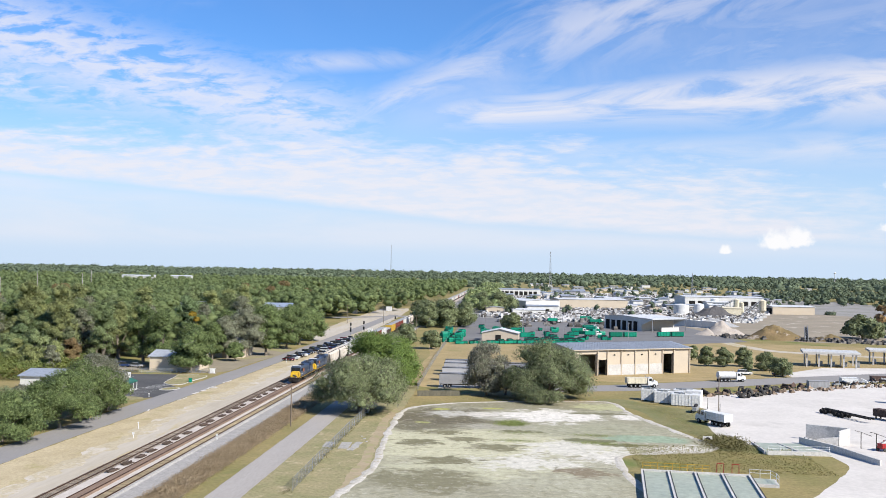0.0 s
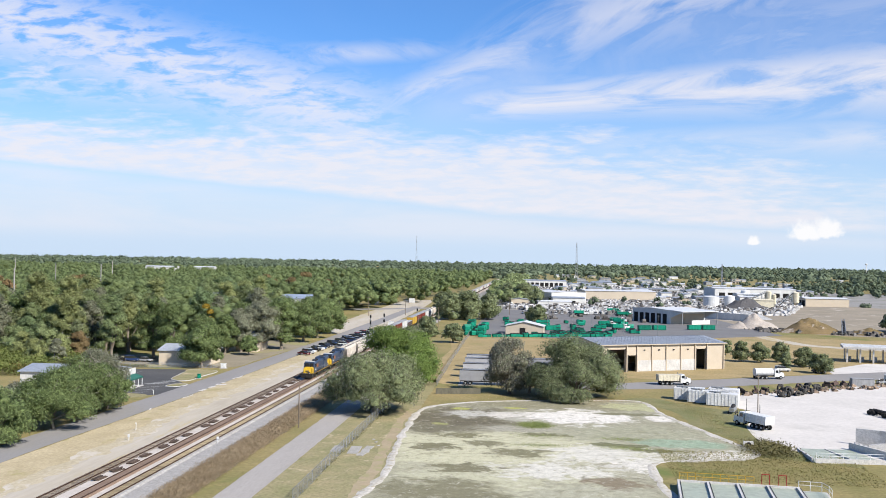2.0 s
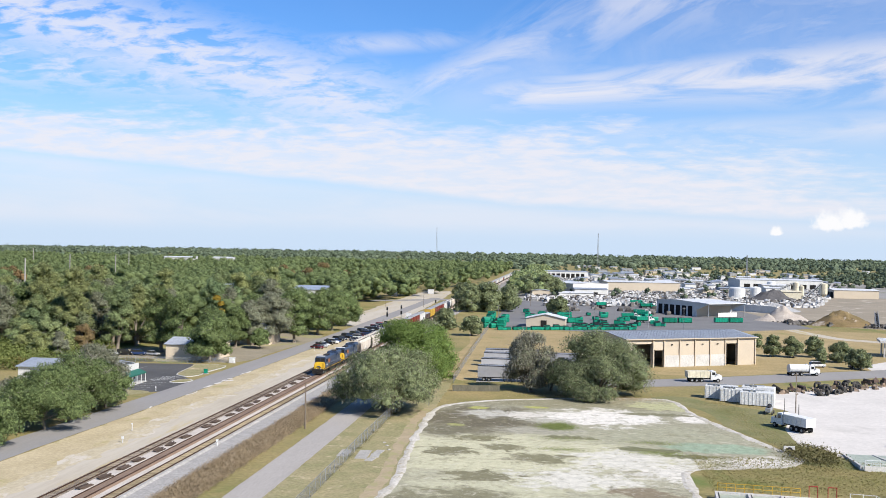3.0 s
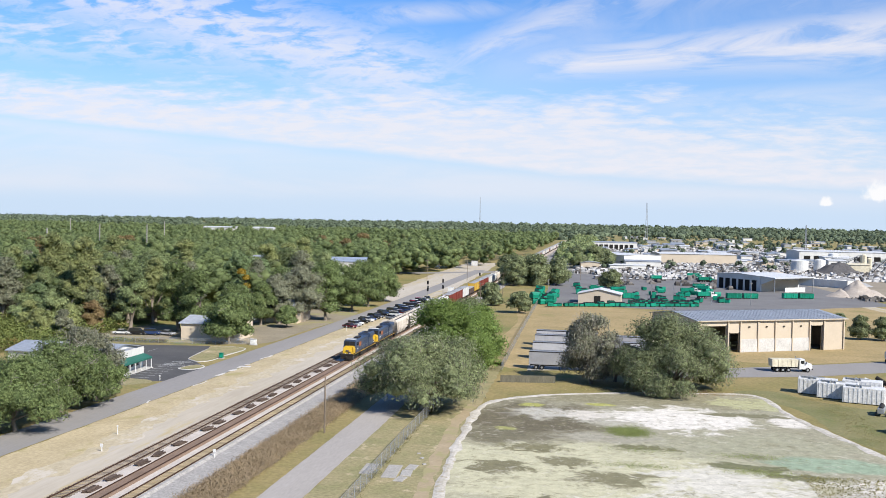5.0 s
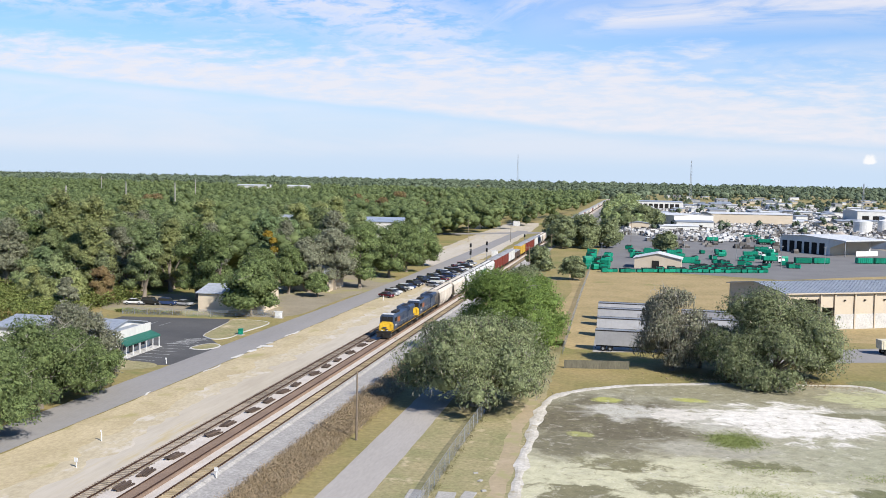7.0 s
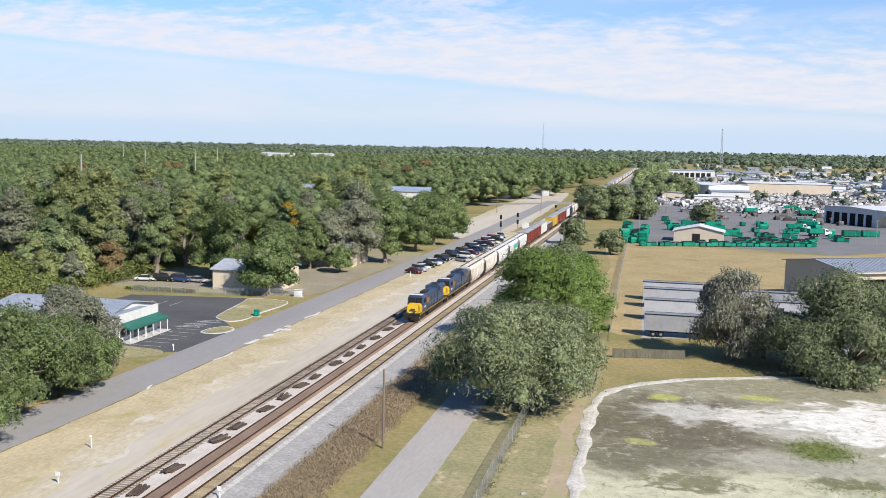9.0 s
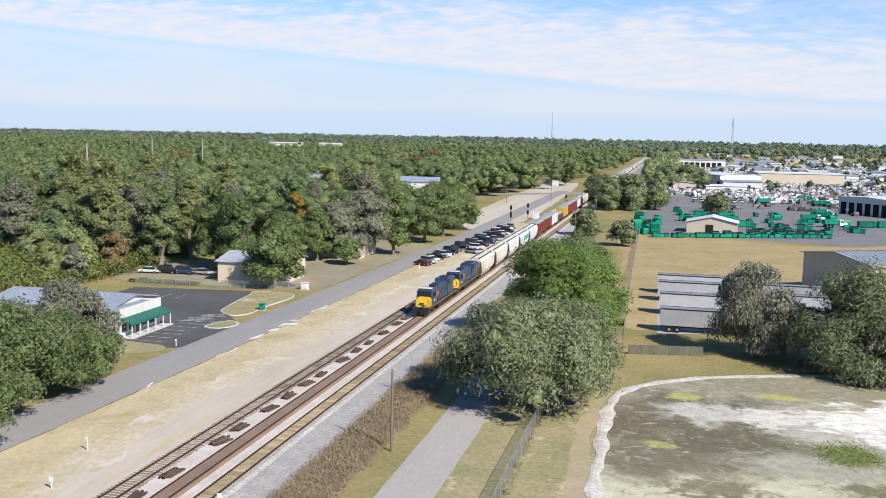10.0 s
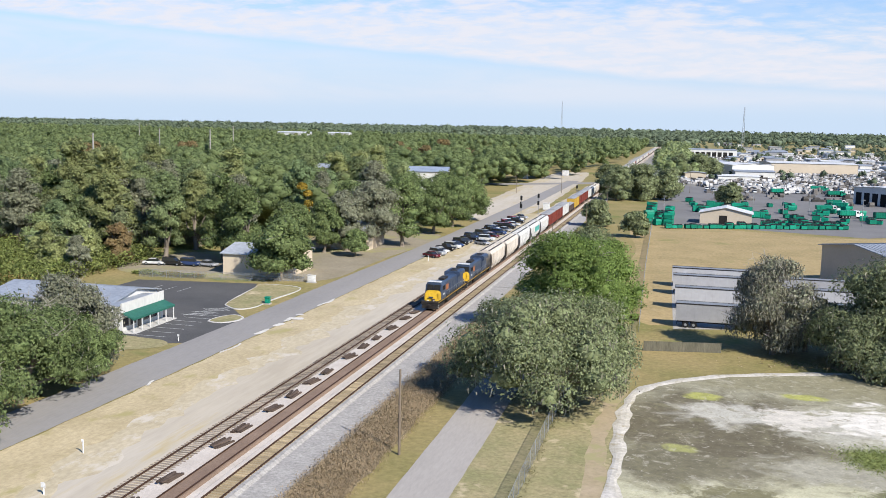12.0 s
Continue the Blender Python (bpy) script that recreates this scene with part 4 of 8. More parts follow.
# small trees and shrubs behind the shop
for k, (x, y, h, r, lf, bare) in enumerate([(-123.9, 205.4, 9, 4.2, "wood_olive", 10), (-128.8, 200.6, 8, 4.0, "wood_olive", 12), (-133.4, 213.1, 12, 5, "wood", 0), (-122.6, 215.4, 9.5, 3.6, "rusty", 25), (-139, 212.4, 9, 4.5, "wood_olive", 0), (-144.1, 223.9, 13, 5, "wood_deep", 0), (-146.9, 221.4, 10, 4.6, "wood", 8), (-120.7, 197.3, 8.5, 2.6, "grey_green", 60),
                                            (-137.6, 224.3, 14, 5, "wood", 0), (-128.6, 226.4, 15, 4.6, "oak", 8), (-154.9, 234.8, 13, 5, "oak", 0), (-154, 236.9, 15, 5, "wood_olive", 0), (-162.4, 246.6, 14, 5, "wood", 0)]):
    tree("thicket_tree", x, y, h, r, {"rusty": "small tree with rust-tinged leaves behind the shop", "grey_green": "bare grey tree behind the shop"}.get(lf, "leafy green tree behind the shop"), leaf=lf, n=5000, size=0.27, lobes=30, full=True, seed=300 + k, z0=0.8, bare=bare, limbs=6)
# trees round the offices further along the road
for k, (x, y, h, r, lf) in enumerate([(-81.6, 209.0, 13.0, 6.6, "oak"), (-91, 236, 14, 5.5, "oak"), (-79.7, 263.5, 18.5, 7, "grey_green"), (-74, 270, 18, 6.5, "oak"), (-90, 276, 17, 6, "oak"), (-78.9, 247.5, 6.5, 3.2, "oak"),
                                      (-74, 302, 17, 7.5, "oak"), (-73, 322, 16, 7, "oak"), (-85, 312, 17, 8, "oak"), (-72.5, 345, 15, 7, "oak"), (-83, 354, 16, 8, "oak"), (-97.8, 226, 18, 5.5, "oak"), (-105, 230, 20, 6, "oak"), (-88.5, 251, 13, 4.6, "oak"), (-84.5, 256, 15, 5.0, "grey_green")]):
    tree("roadside_tree", x, y, h, r, "tall green tree shading the offices by the road" if lf == "oak" else "tall grey mossy tree by the road", leaf="road_green" if lf == "oak" else lf, n=9500, size=0.27, lobes=44, full=True, seed=40 + k, z0=h * 0.18, moss=1500 if lf == "grey_green" else 0, bare=12)
tree("yellow_tree", -101.5, 268, 18, 4.0, "small tree in yellow autumn leaf", leaf="yellow_leaf", n=9000, size=0.28, lobes=14, seed=70)
# trees along the depot and further down the line
for k, (x, y, h, r) in enumerate([(-31.7, 461.1, 15.5, 8), (-20.3, 465.3, 16, 8.5), (-11, 473.5, 15, 8), (-25, 485, 16, 8), (-5.2, 667.8, 16, 9), (5, 681.6, 16, 9), (12.7, 704, 15, 9), (16.6, 467.1, 9, 6.5), (-39.2, 506.5, 14, 7), (-29.7, 344, 9, 5), (-16.3, 316.8, 8, 4.5)]):
    tree("depot_tree", x, y, h, r, "dense dark green tree beside the depot", n=6000, size=0.42, lobes=36, seed=80 + k, z0=1.2, full=True)
# clipped trees on the lawn by the shed
for k, (x, y, h, r) in enumerate([(86.7, 298, 5.5, 2.6), (87.6, 274, 7, 3.3), (93.9, 273, 7, 3.6), (101, 275.5, 7, 3.4), (96, 248, 6, 2.2), (105.6, 262, 6.5, 4.2), (105.6, 243, 6, 4.0)]):
    tree("lawn_tree", x, y, h, r, "small round lawn tree near the tan shed", n=6000, size=0.22, lobes=30, seed=100 + k, z0=0.9, full=True, group="lawn trees")
tree("lone_oak", 205, 452, 14, 11, "large spreading oak by the works", n=5000, size=0.8, lobes=30, seed=120)
tree("lone_oak", 232, 470, 12, 9, "spreading oak by the works", n=3500, size=0.8, lobes=22, seed=121)
tree("autumn_tree", 267.1, 583.8, 16, 9, "rust-brown autumn tree beyond the works", leaf="orange", n=1500, size=1.0, lobes=14, seed=122)


# ---- woodland: near rows as trees, the rest as one canopy ----
def wood_edge():
    kinds = []
    for k, (h, r, leaf, bare, label) in enumerate([(18, 4.6, "wood", 0, "tall green woodland tree"), (21, 5.2, "wood", 0, "tall green woodland tree"), (19, 5.4, "road_green", 8, "tall green woodland oak"), (22, 5.0, "wood_olive", 0, "tall olive-green woodland tree"),
                                                   (20, 5.6, "wood_deep", 0, "tall deep green woodland tree"), (17, 4.6, "grey_green", 30, "grey-green woodland tree with bare twigs"), (20, 4.8, "wood_olive", 20, "tall olive-green woodland tree")]):
        kinds.append(tree("forest_tree", -140 - 9 * k, 238 + 3 * k, h, r, label, leaf=leaf, n=9000, size=0.235, lobes=44, full=True, seed=200 + k, z0=h * 0.16, limbs=6, bare=bare, group="woodland edge"))
    rng = np.random.default_rng(5)
    spots = []
    for row in range(5):
        for k in range(22):
            x = -92 - row * 8 - k * 8.2 + rng.uniform(-3, 3)
            y = 229 + row * 11 + rng.uniform(-4, 4)
            if (-112 < x and y < 250) or (-104 < x and y < 285):
                continue
            spots.append((x, y))
    for row in range(3):
        for k in range(5):
            spots.append((-95 - row * 9 + rng.uniform(-3, 3), 292 + k * 10 + rng.uniform(-4, 4)))
    for k, (x, y) in enumerate(spots):
        s = rng.uniform(0.86, 1.22)
        copy_thing(kinds[(k * 5 + k // 3) % 7], pose(x, y, 0, 0, 0, rng.uniform(0, 360)) @ Matrix.Scale(s, 4))


wood_edge()


def canopy(name, label, spots, radius, height, sprays, size, material, seed, skirt=0.25, lobes=1):
    """A wood of many crowns, each heaped up from a few leafy lobes."""
    rng = np.random.default_rng(seed)
    n = len(spots)
    r = radius * rng.uniform(0.65, 1.4, n)
    h = height * rng.uniform(0.74, 1.2, n)
    d = rng.normal(0, 1, (n, sprays, 3))
    d /= np.linalg.norm(d, axis=2)[:, :, None]
    d[:, :, 2] = np.abs(d[:, :, 2]) * (1 + skirt) - skirt
    if lobes > 1:
        o = rng.normal(0, 1, (n, lobes, 3))
        o /= np.linalg.norm(o, axis=2)[:, :, None]
        o[:, :, 2] = np.abs(o[:, :, 2]) * 1.3 - 0.35
        o *= rng.uniform(0.35, 0.72, (n, lobes, 1))
        pick = rng.integers(0, lobes, (n, sprays))
        lr = rng.uniform(0.36, 0.56, (n, lobes))
        base = np.take_along_axis(o, pick[:, :, None], 1)
        q = (base + d * (np.take_along_axis(lr, pick, 1) * rng.uniform(0.7, 1.1, (n, sprays)))[:, :, None]) * r[:, None, None]
        core = np.concatenate([o * r[:, None, None], (lr * r[:, None] * 0.78)[:, :, None]], 2)
        core[:, :, :2] += spots[:, None]
        core[:, :, 2] += (h - r * 0.95)[:, None]
        core = core.reshape(-1, 4)
    else:
        q = d * (r[:, None] * rng.uniform(0.6, 1.08, (n, sprays)))[:, :, None] * np.array([1, 1, 0.85])
        core = np.c_[spots, h - r * 0.8, r * 0.74]
    q[:, :, 0] += spots[:, None, 0]
    q[:, :, 1] += spots[:, None, 1]
    q[:, :, 2] += (h - r * (0.95 if lobes > 1 else 0.8))[:, None]
    q = q.reshape(-1, 3)
    q[:, 2] = np.maximum(q[:, 2], 0.8)
    core[:, 2] = np.maximum(core[:, 2], 0.5)
    ob = new(name, leaf_mesh(name, q, d.reshape(-1, 3) + np.array([0, 0, 0.3]), size, material, seed + 1, cores=core, ruffle=0.6))
    return tagged(ob, label, "woodland", "", "stuff")


def scatter(seed, n, y0, y1, fan_lo, fan_hi, keep):
    """Places between two distances, evenly over the ground, inside a fan of x / y, kept where keep(x, y) holds."""
    rng = np.random.default_rng(seed)
    y = np.sqrt(rng.uniform(y0 * y0, y1 * y1, n))
    x = y * rng.uniform(fan_lo, fan_hi, n)
    k = keep(x, y)
    return np.c_[x[k], y[k]]


def clear_left(x, y):
    road = (x > -86) | ((x > -94) & (y > 340) & (y < 520)) | ((x > -100) & (y < 300))
    gap = (np.abs(y - (460 + (x + 76) * 0.68)) < 7) & (x > -260)
    view = ((np.abs(x + 163 + (y - 458) * 0.369) < 15) | (np.abs(x + 117 + (y - 456) * 0.27) < 13)) & (y > 330) & (y < 476)
    return ~road & ~gap & ~view & (y > 268 - 0.1 * (-x - 100))


canopy("near_woodland", "dense green mixed woodland beside the road", scatter(31, 3400, 255, 620, -1.25, -0.12, clear_left), 6.2, 16.2, 240, 0.40, "wood_mass", 31, lobes=6)
canopy("middle_woodland", "dense green mixed woodland", scatter(32, 5200, 600, 1500, -1.15, -0.03, lambda x, y: (x < -82) | ((x < -56) & (y > 590))), 7.0, 16.6, 100, 0.7, "wood_mass", 32, lobes=4)
# the far crowns below take the leaf colour tinted for haze
canopy("far_woodland", "far flat woodland up to the skyline", scatter(33, 5700, 1450, 4900, -1.1, 1.1, lambda x, y: ((np.abs(x + 45) > 30) | (y > 1600)) & ((x < 0) | (x > 0.52 * y) | (y > 2100))), 15, 15, 22, 2.4, "hazed_wood", 33)
canopy("east_woodland", "dark woodland behind the works", scatter(34, 2300, 700, 1500, 0.18, 1.1, lambda x, y: (x > 0.5 * y) | ((x > 430) & (y < 900)) | ((x > 0.29 * y) & (y > 1050))), 8.0, 13.5, 44, 1.1, "hazed_wood", 34, lobes=2)
canopy("town_trees", "scattered green trees among far sheds", scatter(35, 620, 600, 2150, 0.0, 0.5, lambda x, y: (y > 640) & ((y > 1100) | (np.sin(x * 7.3) > 0.3))), 5.0, 8.0, 60, 0.8, "hazed_wood", 35, 0.95, 3)
canopy("line_trees", "dense trees far along the railway", scatter(36, 500, 620, 1500, -0.03, 0.05, lambda x, y: (x > -28) & (x < 2) & (y > 640)), 6, 12, 60, 1.4, "wood", 36, 0.9)
canopy("skyline_woodland", "hazy green woodland on the skyline", scatter(37, 1600, 4300, 4950, -1.1, 1.1, lambda x, y: y > 0), 30, 22, 12, 5.0, "hazed_wood", 37)
for k, (x, y, h, r, lf) in enumerate([(-236, 374, 21, 6.0, "orange"), (-196, 672, 24, 8.0, "rusty"), (-168, 680, 23, 7.5, "rusty"), (-276, 525, 22, 7.0, "rusty"), (-150, 566, 21, 6.5, "rusty"), (-300, 470, 21, 6, "rusty"), (-130, 610, 20, 6, "rusty")]):
    tree("autumn_tree", x, y, h, r, "rust-brown autumn tree in the woods" if lf == "rusty" else "orange autumn tree in the woods", leaf=lf, n=6000, size=0.5, lobes=18, seed=130 + k)


def low_growth(name, label, material, n, seed, xy, size, zmax, droop=0.0, long=1.0):
    rng = np.random.default_rng(seed)
    x, y = xy(rng, n)
    hh = np.array([0.35 + 0.65 * (0.5 + 0.5 * noise.noise((a * 0.35, b * 0.35, seed))) for a, b in zip(x, y)])
    z = rng.uniform(0, 1, n) ** 0.7 * zmax * hh
    nn = np.c_[rng.normal(0, 0.35, (n, 2)), rng.uniform(0.7, 1.2, n)]
    return tagged(new(name, leaf_mesh(name, np.c_[x, y, z], nn, size, material, seed, droop, long)), label, "undergrowth", "", "stuff")


low_growth("brush_strip", "brown dead brush along the railway ditch", "brush", 170000, 61, lambda g, n: (-32.7 + g.uniform(-1, 1, n) * 2.5 + g.normal(0, 0.45, n), g.uniform(34, 188, n)), 0.085, 0.75, 0.6, 1.7)
low_growth("thicket", "green and rust-tinged thicket behind the shop", "bush", 62000, 62, lambda g, n: (lambda y: (-118 - g.uniform(0, 75, n), y))(176 + g.uniform(0, 52, n)), 0.26, 5.2)
low_growth("hedge", "low green hedge behind the parking lot", "bush", 5000, 71, lambda g, n: (g.uniform(-113, -97, n), 205.5 + g.normal(0, 0.6, n)), 0.14, 1.1)
low_growth("bank_bushes", "olive-brown bushes at the pond outlet", "sedge", 9000, 63, lambda g, n: (59.3 + g.normal(0, 1.8, n), 111.5 + g.normal(0, 3.2, n)), 0.16, 1.2)
low_growth("pond_plants", "green weeds growing in the pond", "weed", 7000, 64, lambda g, n: (17.0 + g.normal(0, 1.5, n), 129 + g.normal(0, 1.7, n)), 0.09, 0.28)
low_growth("pond_weeds", "low olive weeds on the pond bed", "weed", 4200, 70, lambda g, n: (np.where(g.random(n) < 0.6, 34, 18) + g.normal(0, 2.6, n), np.where(g.random(n) < 0.6, 108, 117) + g.normal(0, 1.0, n)), 0.08, 0.13)
low_growth("fence_weeds", "dark dry weeds along the foot of the fence", "sedge", 3000, 72, lambda g, n: (lambda y: (-15.9 + g.normal(0, 0.4, n), y + 3.0 * np.sin(y * 0.9) + 1.5 * np.sin(y * 2.3)))(g.uniform(58, 142, n)), 0.08, 0.5, 0.3, 1.4)
low_growth("bank_tufts", "dry olive grass tufts round the basins", "tuft_green", 12000, 73, lambda g, n: (g.uniform(39, 72, n), g.uniform(84, 108, n)), 0.12, 0.22)
low_growth("leaf_litter", "rust-brown litter under the oak", "brush", 4000, 65, lambda g, n: (26 + g.normal(0, 7, n), 168 + g.normal(0, 1.6, n)), 0.12, 0.1)


# ---- the tan shed ----
def shed():
    a, b = Vector((36.6, 227.5)), Vector((77.0, 249.0))
    L = (b - a).length
    rz = math.degrees(math.atan2(b.y - a.y, b.x - a.x))
    t = thing("warehouse_shed", pose(a.x, a.y, 0, 0, 0, rz), "long tan metal shed with a grey roof and open bays", "warehouse")
    D, H, R, W = 22.0, 8.3, 9.6, 0.3
    doors = [(2.2, 8.3, 6.9), (9.6, 12.3, 5.0), (35.0, 38.4, 6.6)]
    bm = bmesh.new()
    x = 0.0
    for x0, x1, h in doors:
        box(bm, (x + x0) / 2, 0, 0, x0 - x, W, H)
        box(bm, (x0 + x1) / 2, 0, h, x1 - x0, W, H - h)
        x = x1
    box(bm, (x + L) / 2, 0, 0, L - x, W, H)
    part("front_wall", bm, "tan_wall", t)
    for x in (0.15, L - 0.15):
        bm = bmesh.new()
        v = [bm.verts.new((x + o, y, z)) for o in (-0.15, 0.15) for y, z in ((W / 2, 0), (D, 0), (D, H), (D / 2, R), (W / 2, H))]
        for f in ((0, 1, 2, 3, 4), (9, 8, 7, 6, 5)):
            bm.faces.new([v[i] for i in f])
        for i in range(5):
            j = (i + 1) % 5
            bm.faces.new((v[i], v[i + 5], v[j + 5], v[j]))
        part("end_wall", bm, "tan_wall", t)
    bm = bmesh.new()
    box(bm, L / 2, D - 0.15, 0, L - 0.6, W, H)
    part("back_wall", bm, "tan_wall", t)
    bm = bmesh.new()
    profile(bm, [(-0.8, H - 0.08), (D / 2, R + 0.02), (D + 0.8, H - 0.08), (D + 0.8, H + 0.12), (D / 2, R + 0.25), (-0.8, H + 0.12)], -0.6, L + 0.6)
    for v in bm.verts:
        v.co = Vector((v.co.y, v.co.x, v.co.z))
    bmesh.ops.recalc_face_normals(bm, faces=bm.faces)
    roof = part("roof", bm, "grey_roof", t)
    me = None
    for s, (y0, z0, y1, z1) in enumerate(((-0.8, H + 0.12, D / 2, R + 0.25), (D / 2, R + 0.25, D + 0.8, H + 0.12))):
        bm = bmesh.new()
        for k in range(int(L / 1.0)):
            v = box(bm, 0.5 + k, 0, 0, 0.07, 1, 0.06)
            for q in v:
                f = q.co.y + 0.5
                q.co = Vector((q.co.x, y0 + (y1 - y0) * f, z0 + (z1 - z0) * f + q.co.z))
        part("roof_rib", bm, "grey_roof", roof)
    bm = bmesh.new()
    box(bm, 23.6, -0.26, 0.02, 21.8, 0.14, 3.4)
    part("lower_panel", bm, "pale_concrete", t, "white lower wall panels")
    for x in (0.3, 8.95, 12.7, 18.1, 23.5, 28.9, 34.4, 39.0, L - 0.3):
        bm = bmesh.new()
        box(bm, x, -0.36, 0, 0.34, 0.34, H - 0.12)
        part("column", bm, "tan_wall", t)
    for x in (15.4, 20.8, 26.2, 31.6):
        bm = bmesh.new()
        box(bm, x, -0.30, 6.4, 0.5, 0.3, 0.35, bevel=0.05)
        part("wall_lamp", bm, "steel_dark", t)
    bm = bmesh.new()
    box(bm, L / 2, -0.86, H - 0.12, L + 1.2, 0.14, 0.26)
    part("gutter", bm, "tan_wall", t)
    bm = bmesh.new()
    box(bm, L / 2, 12, 0.035, L - 1, D - 6, 0.05)
    part("floor_slab", bm, "concrete", t)
    for x0, x1, h in doors:
        for x in (x0 - 0.12, x1 + 0.12):
            bm = bmesh.new()
            box(bm, x, -0.2, 0, 0.24, 0.1, h + 0.2)
            part("door_frame", bm, "steel_dark", t)


shed()


# ---- trailers ----
def trailer(m, body="steel_grey", label="grey box trailer parked behind the pond", n=16.0):
    t = thing("box_trailer", m, label, "trailer", "parked trailers")
    bm = bmesh.new()
    box(bm, n / 2, 0, 1.15, n, 2.6, 2.85, bevel=0.04)
    b = part("body", bm, body, t)
    bm = bmesh.new()
    for k in range(int(n / 1.2)):
        for s in (-1.305, 1.305):
            box(bm, 0.6 + k * 1.2, s, 1.25, 0.05, 0.025, 2.65)
    tagged(part("side_rib", bm, body, b), "", "", "", "stuff")
    bm = bmesh.new()
    box(bm, n / 2, 0, 4.0, n - 0.1, 2.5, 0.05)
    part("roof", bm, "steel_grey", t)
    for s in (-1.28, 1.28):
        bm = bmesh.new()
        box(bm, n / 2, s, 3.93, n, 0.14, 0.16)
        part("top_rail", bm, "steel_dark", t)
    bm = bmesh.new()
    for s in (-0.6, 0.6):
        box(bm, n / 2, s, 0.85, n - 0.4, 0.18, 0.3)
    part("chassis", bm, "steel_dark", t)
    for x in (1.6, 2.9):
        for s in (-1.0, 1.0):
            bm = bmesh.new()
            rod(bm, (x, s - 0.25, 0.52), (x, s + 0.25, 0.52), 0.52, n=16)
            w = part("wheel", bm, "black", t)
            bm = bmesh.new()
            rod(bm, (x, s - 0.27, 0.52), (x, s + 0.27, 0.52), 0.24, n=10)
            part("rim", bm, "steel_grey", w)
    for s in (-0.8, 0.8):
        bm = bmesh.new()
        rod(bm, (n - 3, s, 0), (n - 3, s, 0.9), 0.09, n=6)
        part("landing_leg", bm, "steel_dark", t)
    bm = bmesh.new()
    box(bm, 0.2, 0, 0.5, 0.12, 2.2, 0.12)
    part("bumper", bm, "steel_dark", t)
    return t


M["car_white"] = surface("white_railcar_paint", (0.70, 0.69, 0.66), (0.56, 0.55, 0.52), rough=0.6, scale=0.5, grit=1.6, streak=(1, 1, 0.25), patch=((0.36, 0.31, 0.27), 0.63, 0.5))
M["silver_pale"] = surface("pale_trailer_side", (0.42, 0.42, 0.43), (0.36, 0.36, 0.37), rough=0.5, scale=0.3, grit=1.5, bump=0.03, speckle=0.88, spread=0.08)
M["silver"] = surface("silver_trailer_side", (0.33, 0.33, 0.34), (0.28, 0.28, 0.29), rough=0.5, scale=0.3, grit=1.5, bump=0.03, speckle=0.88, spread=0.08)
tr0 = trailer(pose(-3.3, 190.1, 0), "silver")
tr1 = trailer(pose(-3.7, 206.5, 0), "silver_pale", "pale grey box trailer parked behind the pond")
for x, y in ((-4.2, 221.5), (-4.5, 231.5), (17.5, 212)):
    copy_thing(tr1, pose(x, y, 0))
for x, y in ((15.7, 196.9), (14.2, 224.6)):
    copy_thing(tr0, pose(x, y, 0))


# ---- the train ----
def truck_set(t, y, z, axles, gap):
    """A rail truck with its wheels, under a car."""
    bm = bmesh.new()
    for s in (-1.0, 1.0):
        box(bm, s, y, z + 0.32, 0.22, gap * (axles - 1) + 1.0, 0.42, bevel=0.05)
    box(bm, 0, y, z + 0.4, 2.0, 0.5, 0.3)
    tk = part("rail_truck", bm, "steel_dark", t)
    for k in range(axles):
        yy = y + (k - (axles - 1) / 2) * gap
        for s in (-0.76, 0.76):
            bm = bmesh.new()
            rod(bm, (s - 0.07, yy, z + 0.47), (s + 0.07, yy, z + 0.47), 0.47, n=14)
            part("wheel", bm, "rail", tk)


RAIL_TOP = 0.48
M["navy"] = surface("navy_locomotive_paint", (0.040, 0.064, 0.115), (0.028, 0.046, 0.085), rough=0.4, grit=2.0, bump=0.03, spec=0.5)
M["loco_yellow"] = surface("yellow_locomotive_paint", (0.66, 0.41, 0.03), (0.52, 0.32, 0.03), rough=0.45, grit=2.0, bump=0.03)
M["cream"] = surface("weathered_cream_paint", (0.72, 0.66, 0.57), (0.56, 0.49, 0.41), rough=0.65, scale=0.5, grit=1.6, streak=(1, 1, 0.25), patch=((0.28, 0.20, 0.14), 0.6, 0.5))
M["oxide"] = surface("oxide_red_paint", (0.24, 0.055, 0.04), (0.17, 0.04, 0.03), rough=0.65, scale=0.5, grit=1.6, streak=(1, 1, 0.25), patch=((0.11, 0.05, 0.04), 0.6, 0.5))
M["car_grey"] = surface("grey_railcar_paint", (0.40, 0.40, 0.40), (0.30, 0.30, 0.30), rough=0.65, scale=0.5, grit=1.6, streak=(1, 1, 0.25))
M["teal_mark"] = surface("teal_paint", (0.10, 0.42, 0.36), (0.09, 0.34, 0.30), rough=0.6)
M["car_yellow"] = surface("yellow_railcar_paint", (0.60, 0.38, 0.06), (0.46, 0.30, 0.06), rough=0.65)
M["car_brown"] = surface("brown_railcar_paint", (0.13, 0.09, 0.075), (0.09, 0.065, 0.055), rough=0.7)
M["logo"] = surface("orange_mark", (0.42, 0.16, 0.07), rough=0.5)


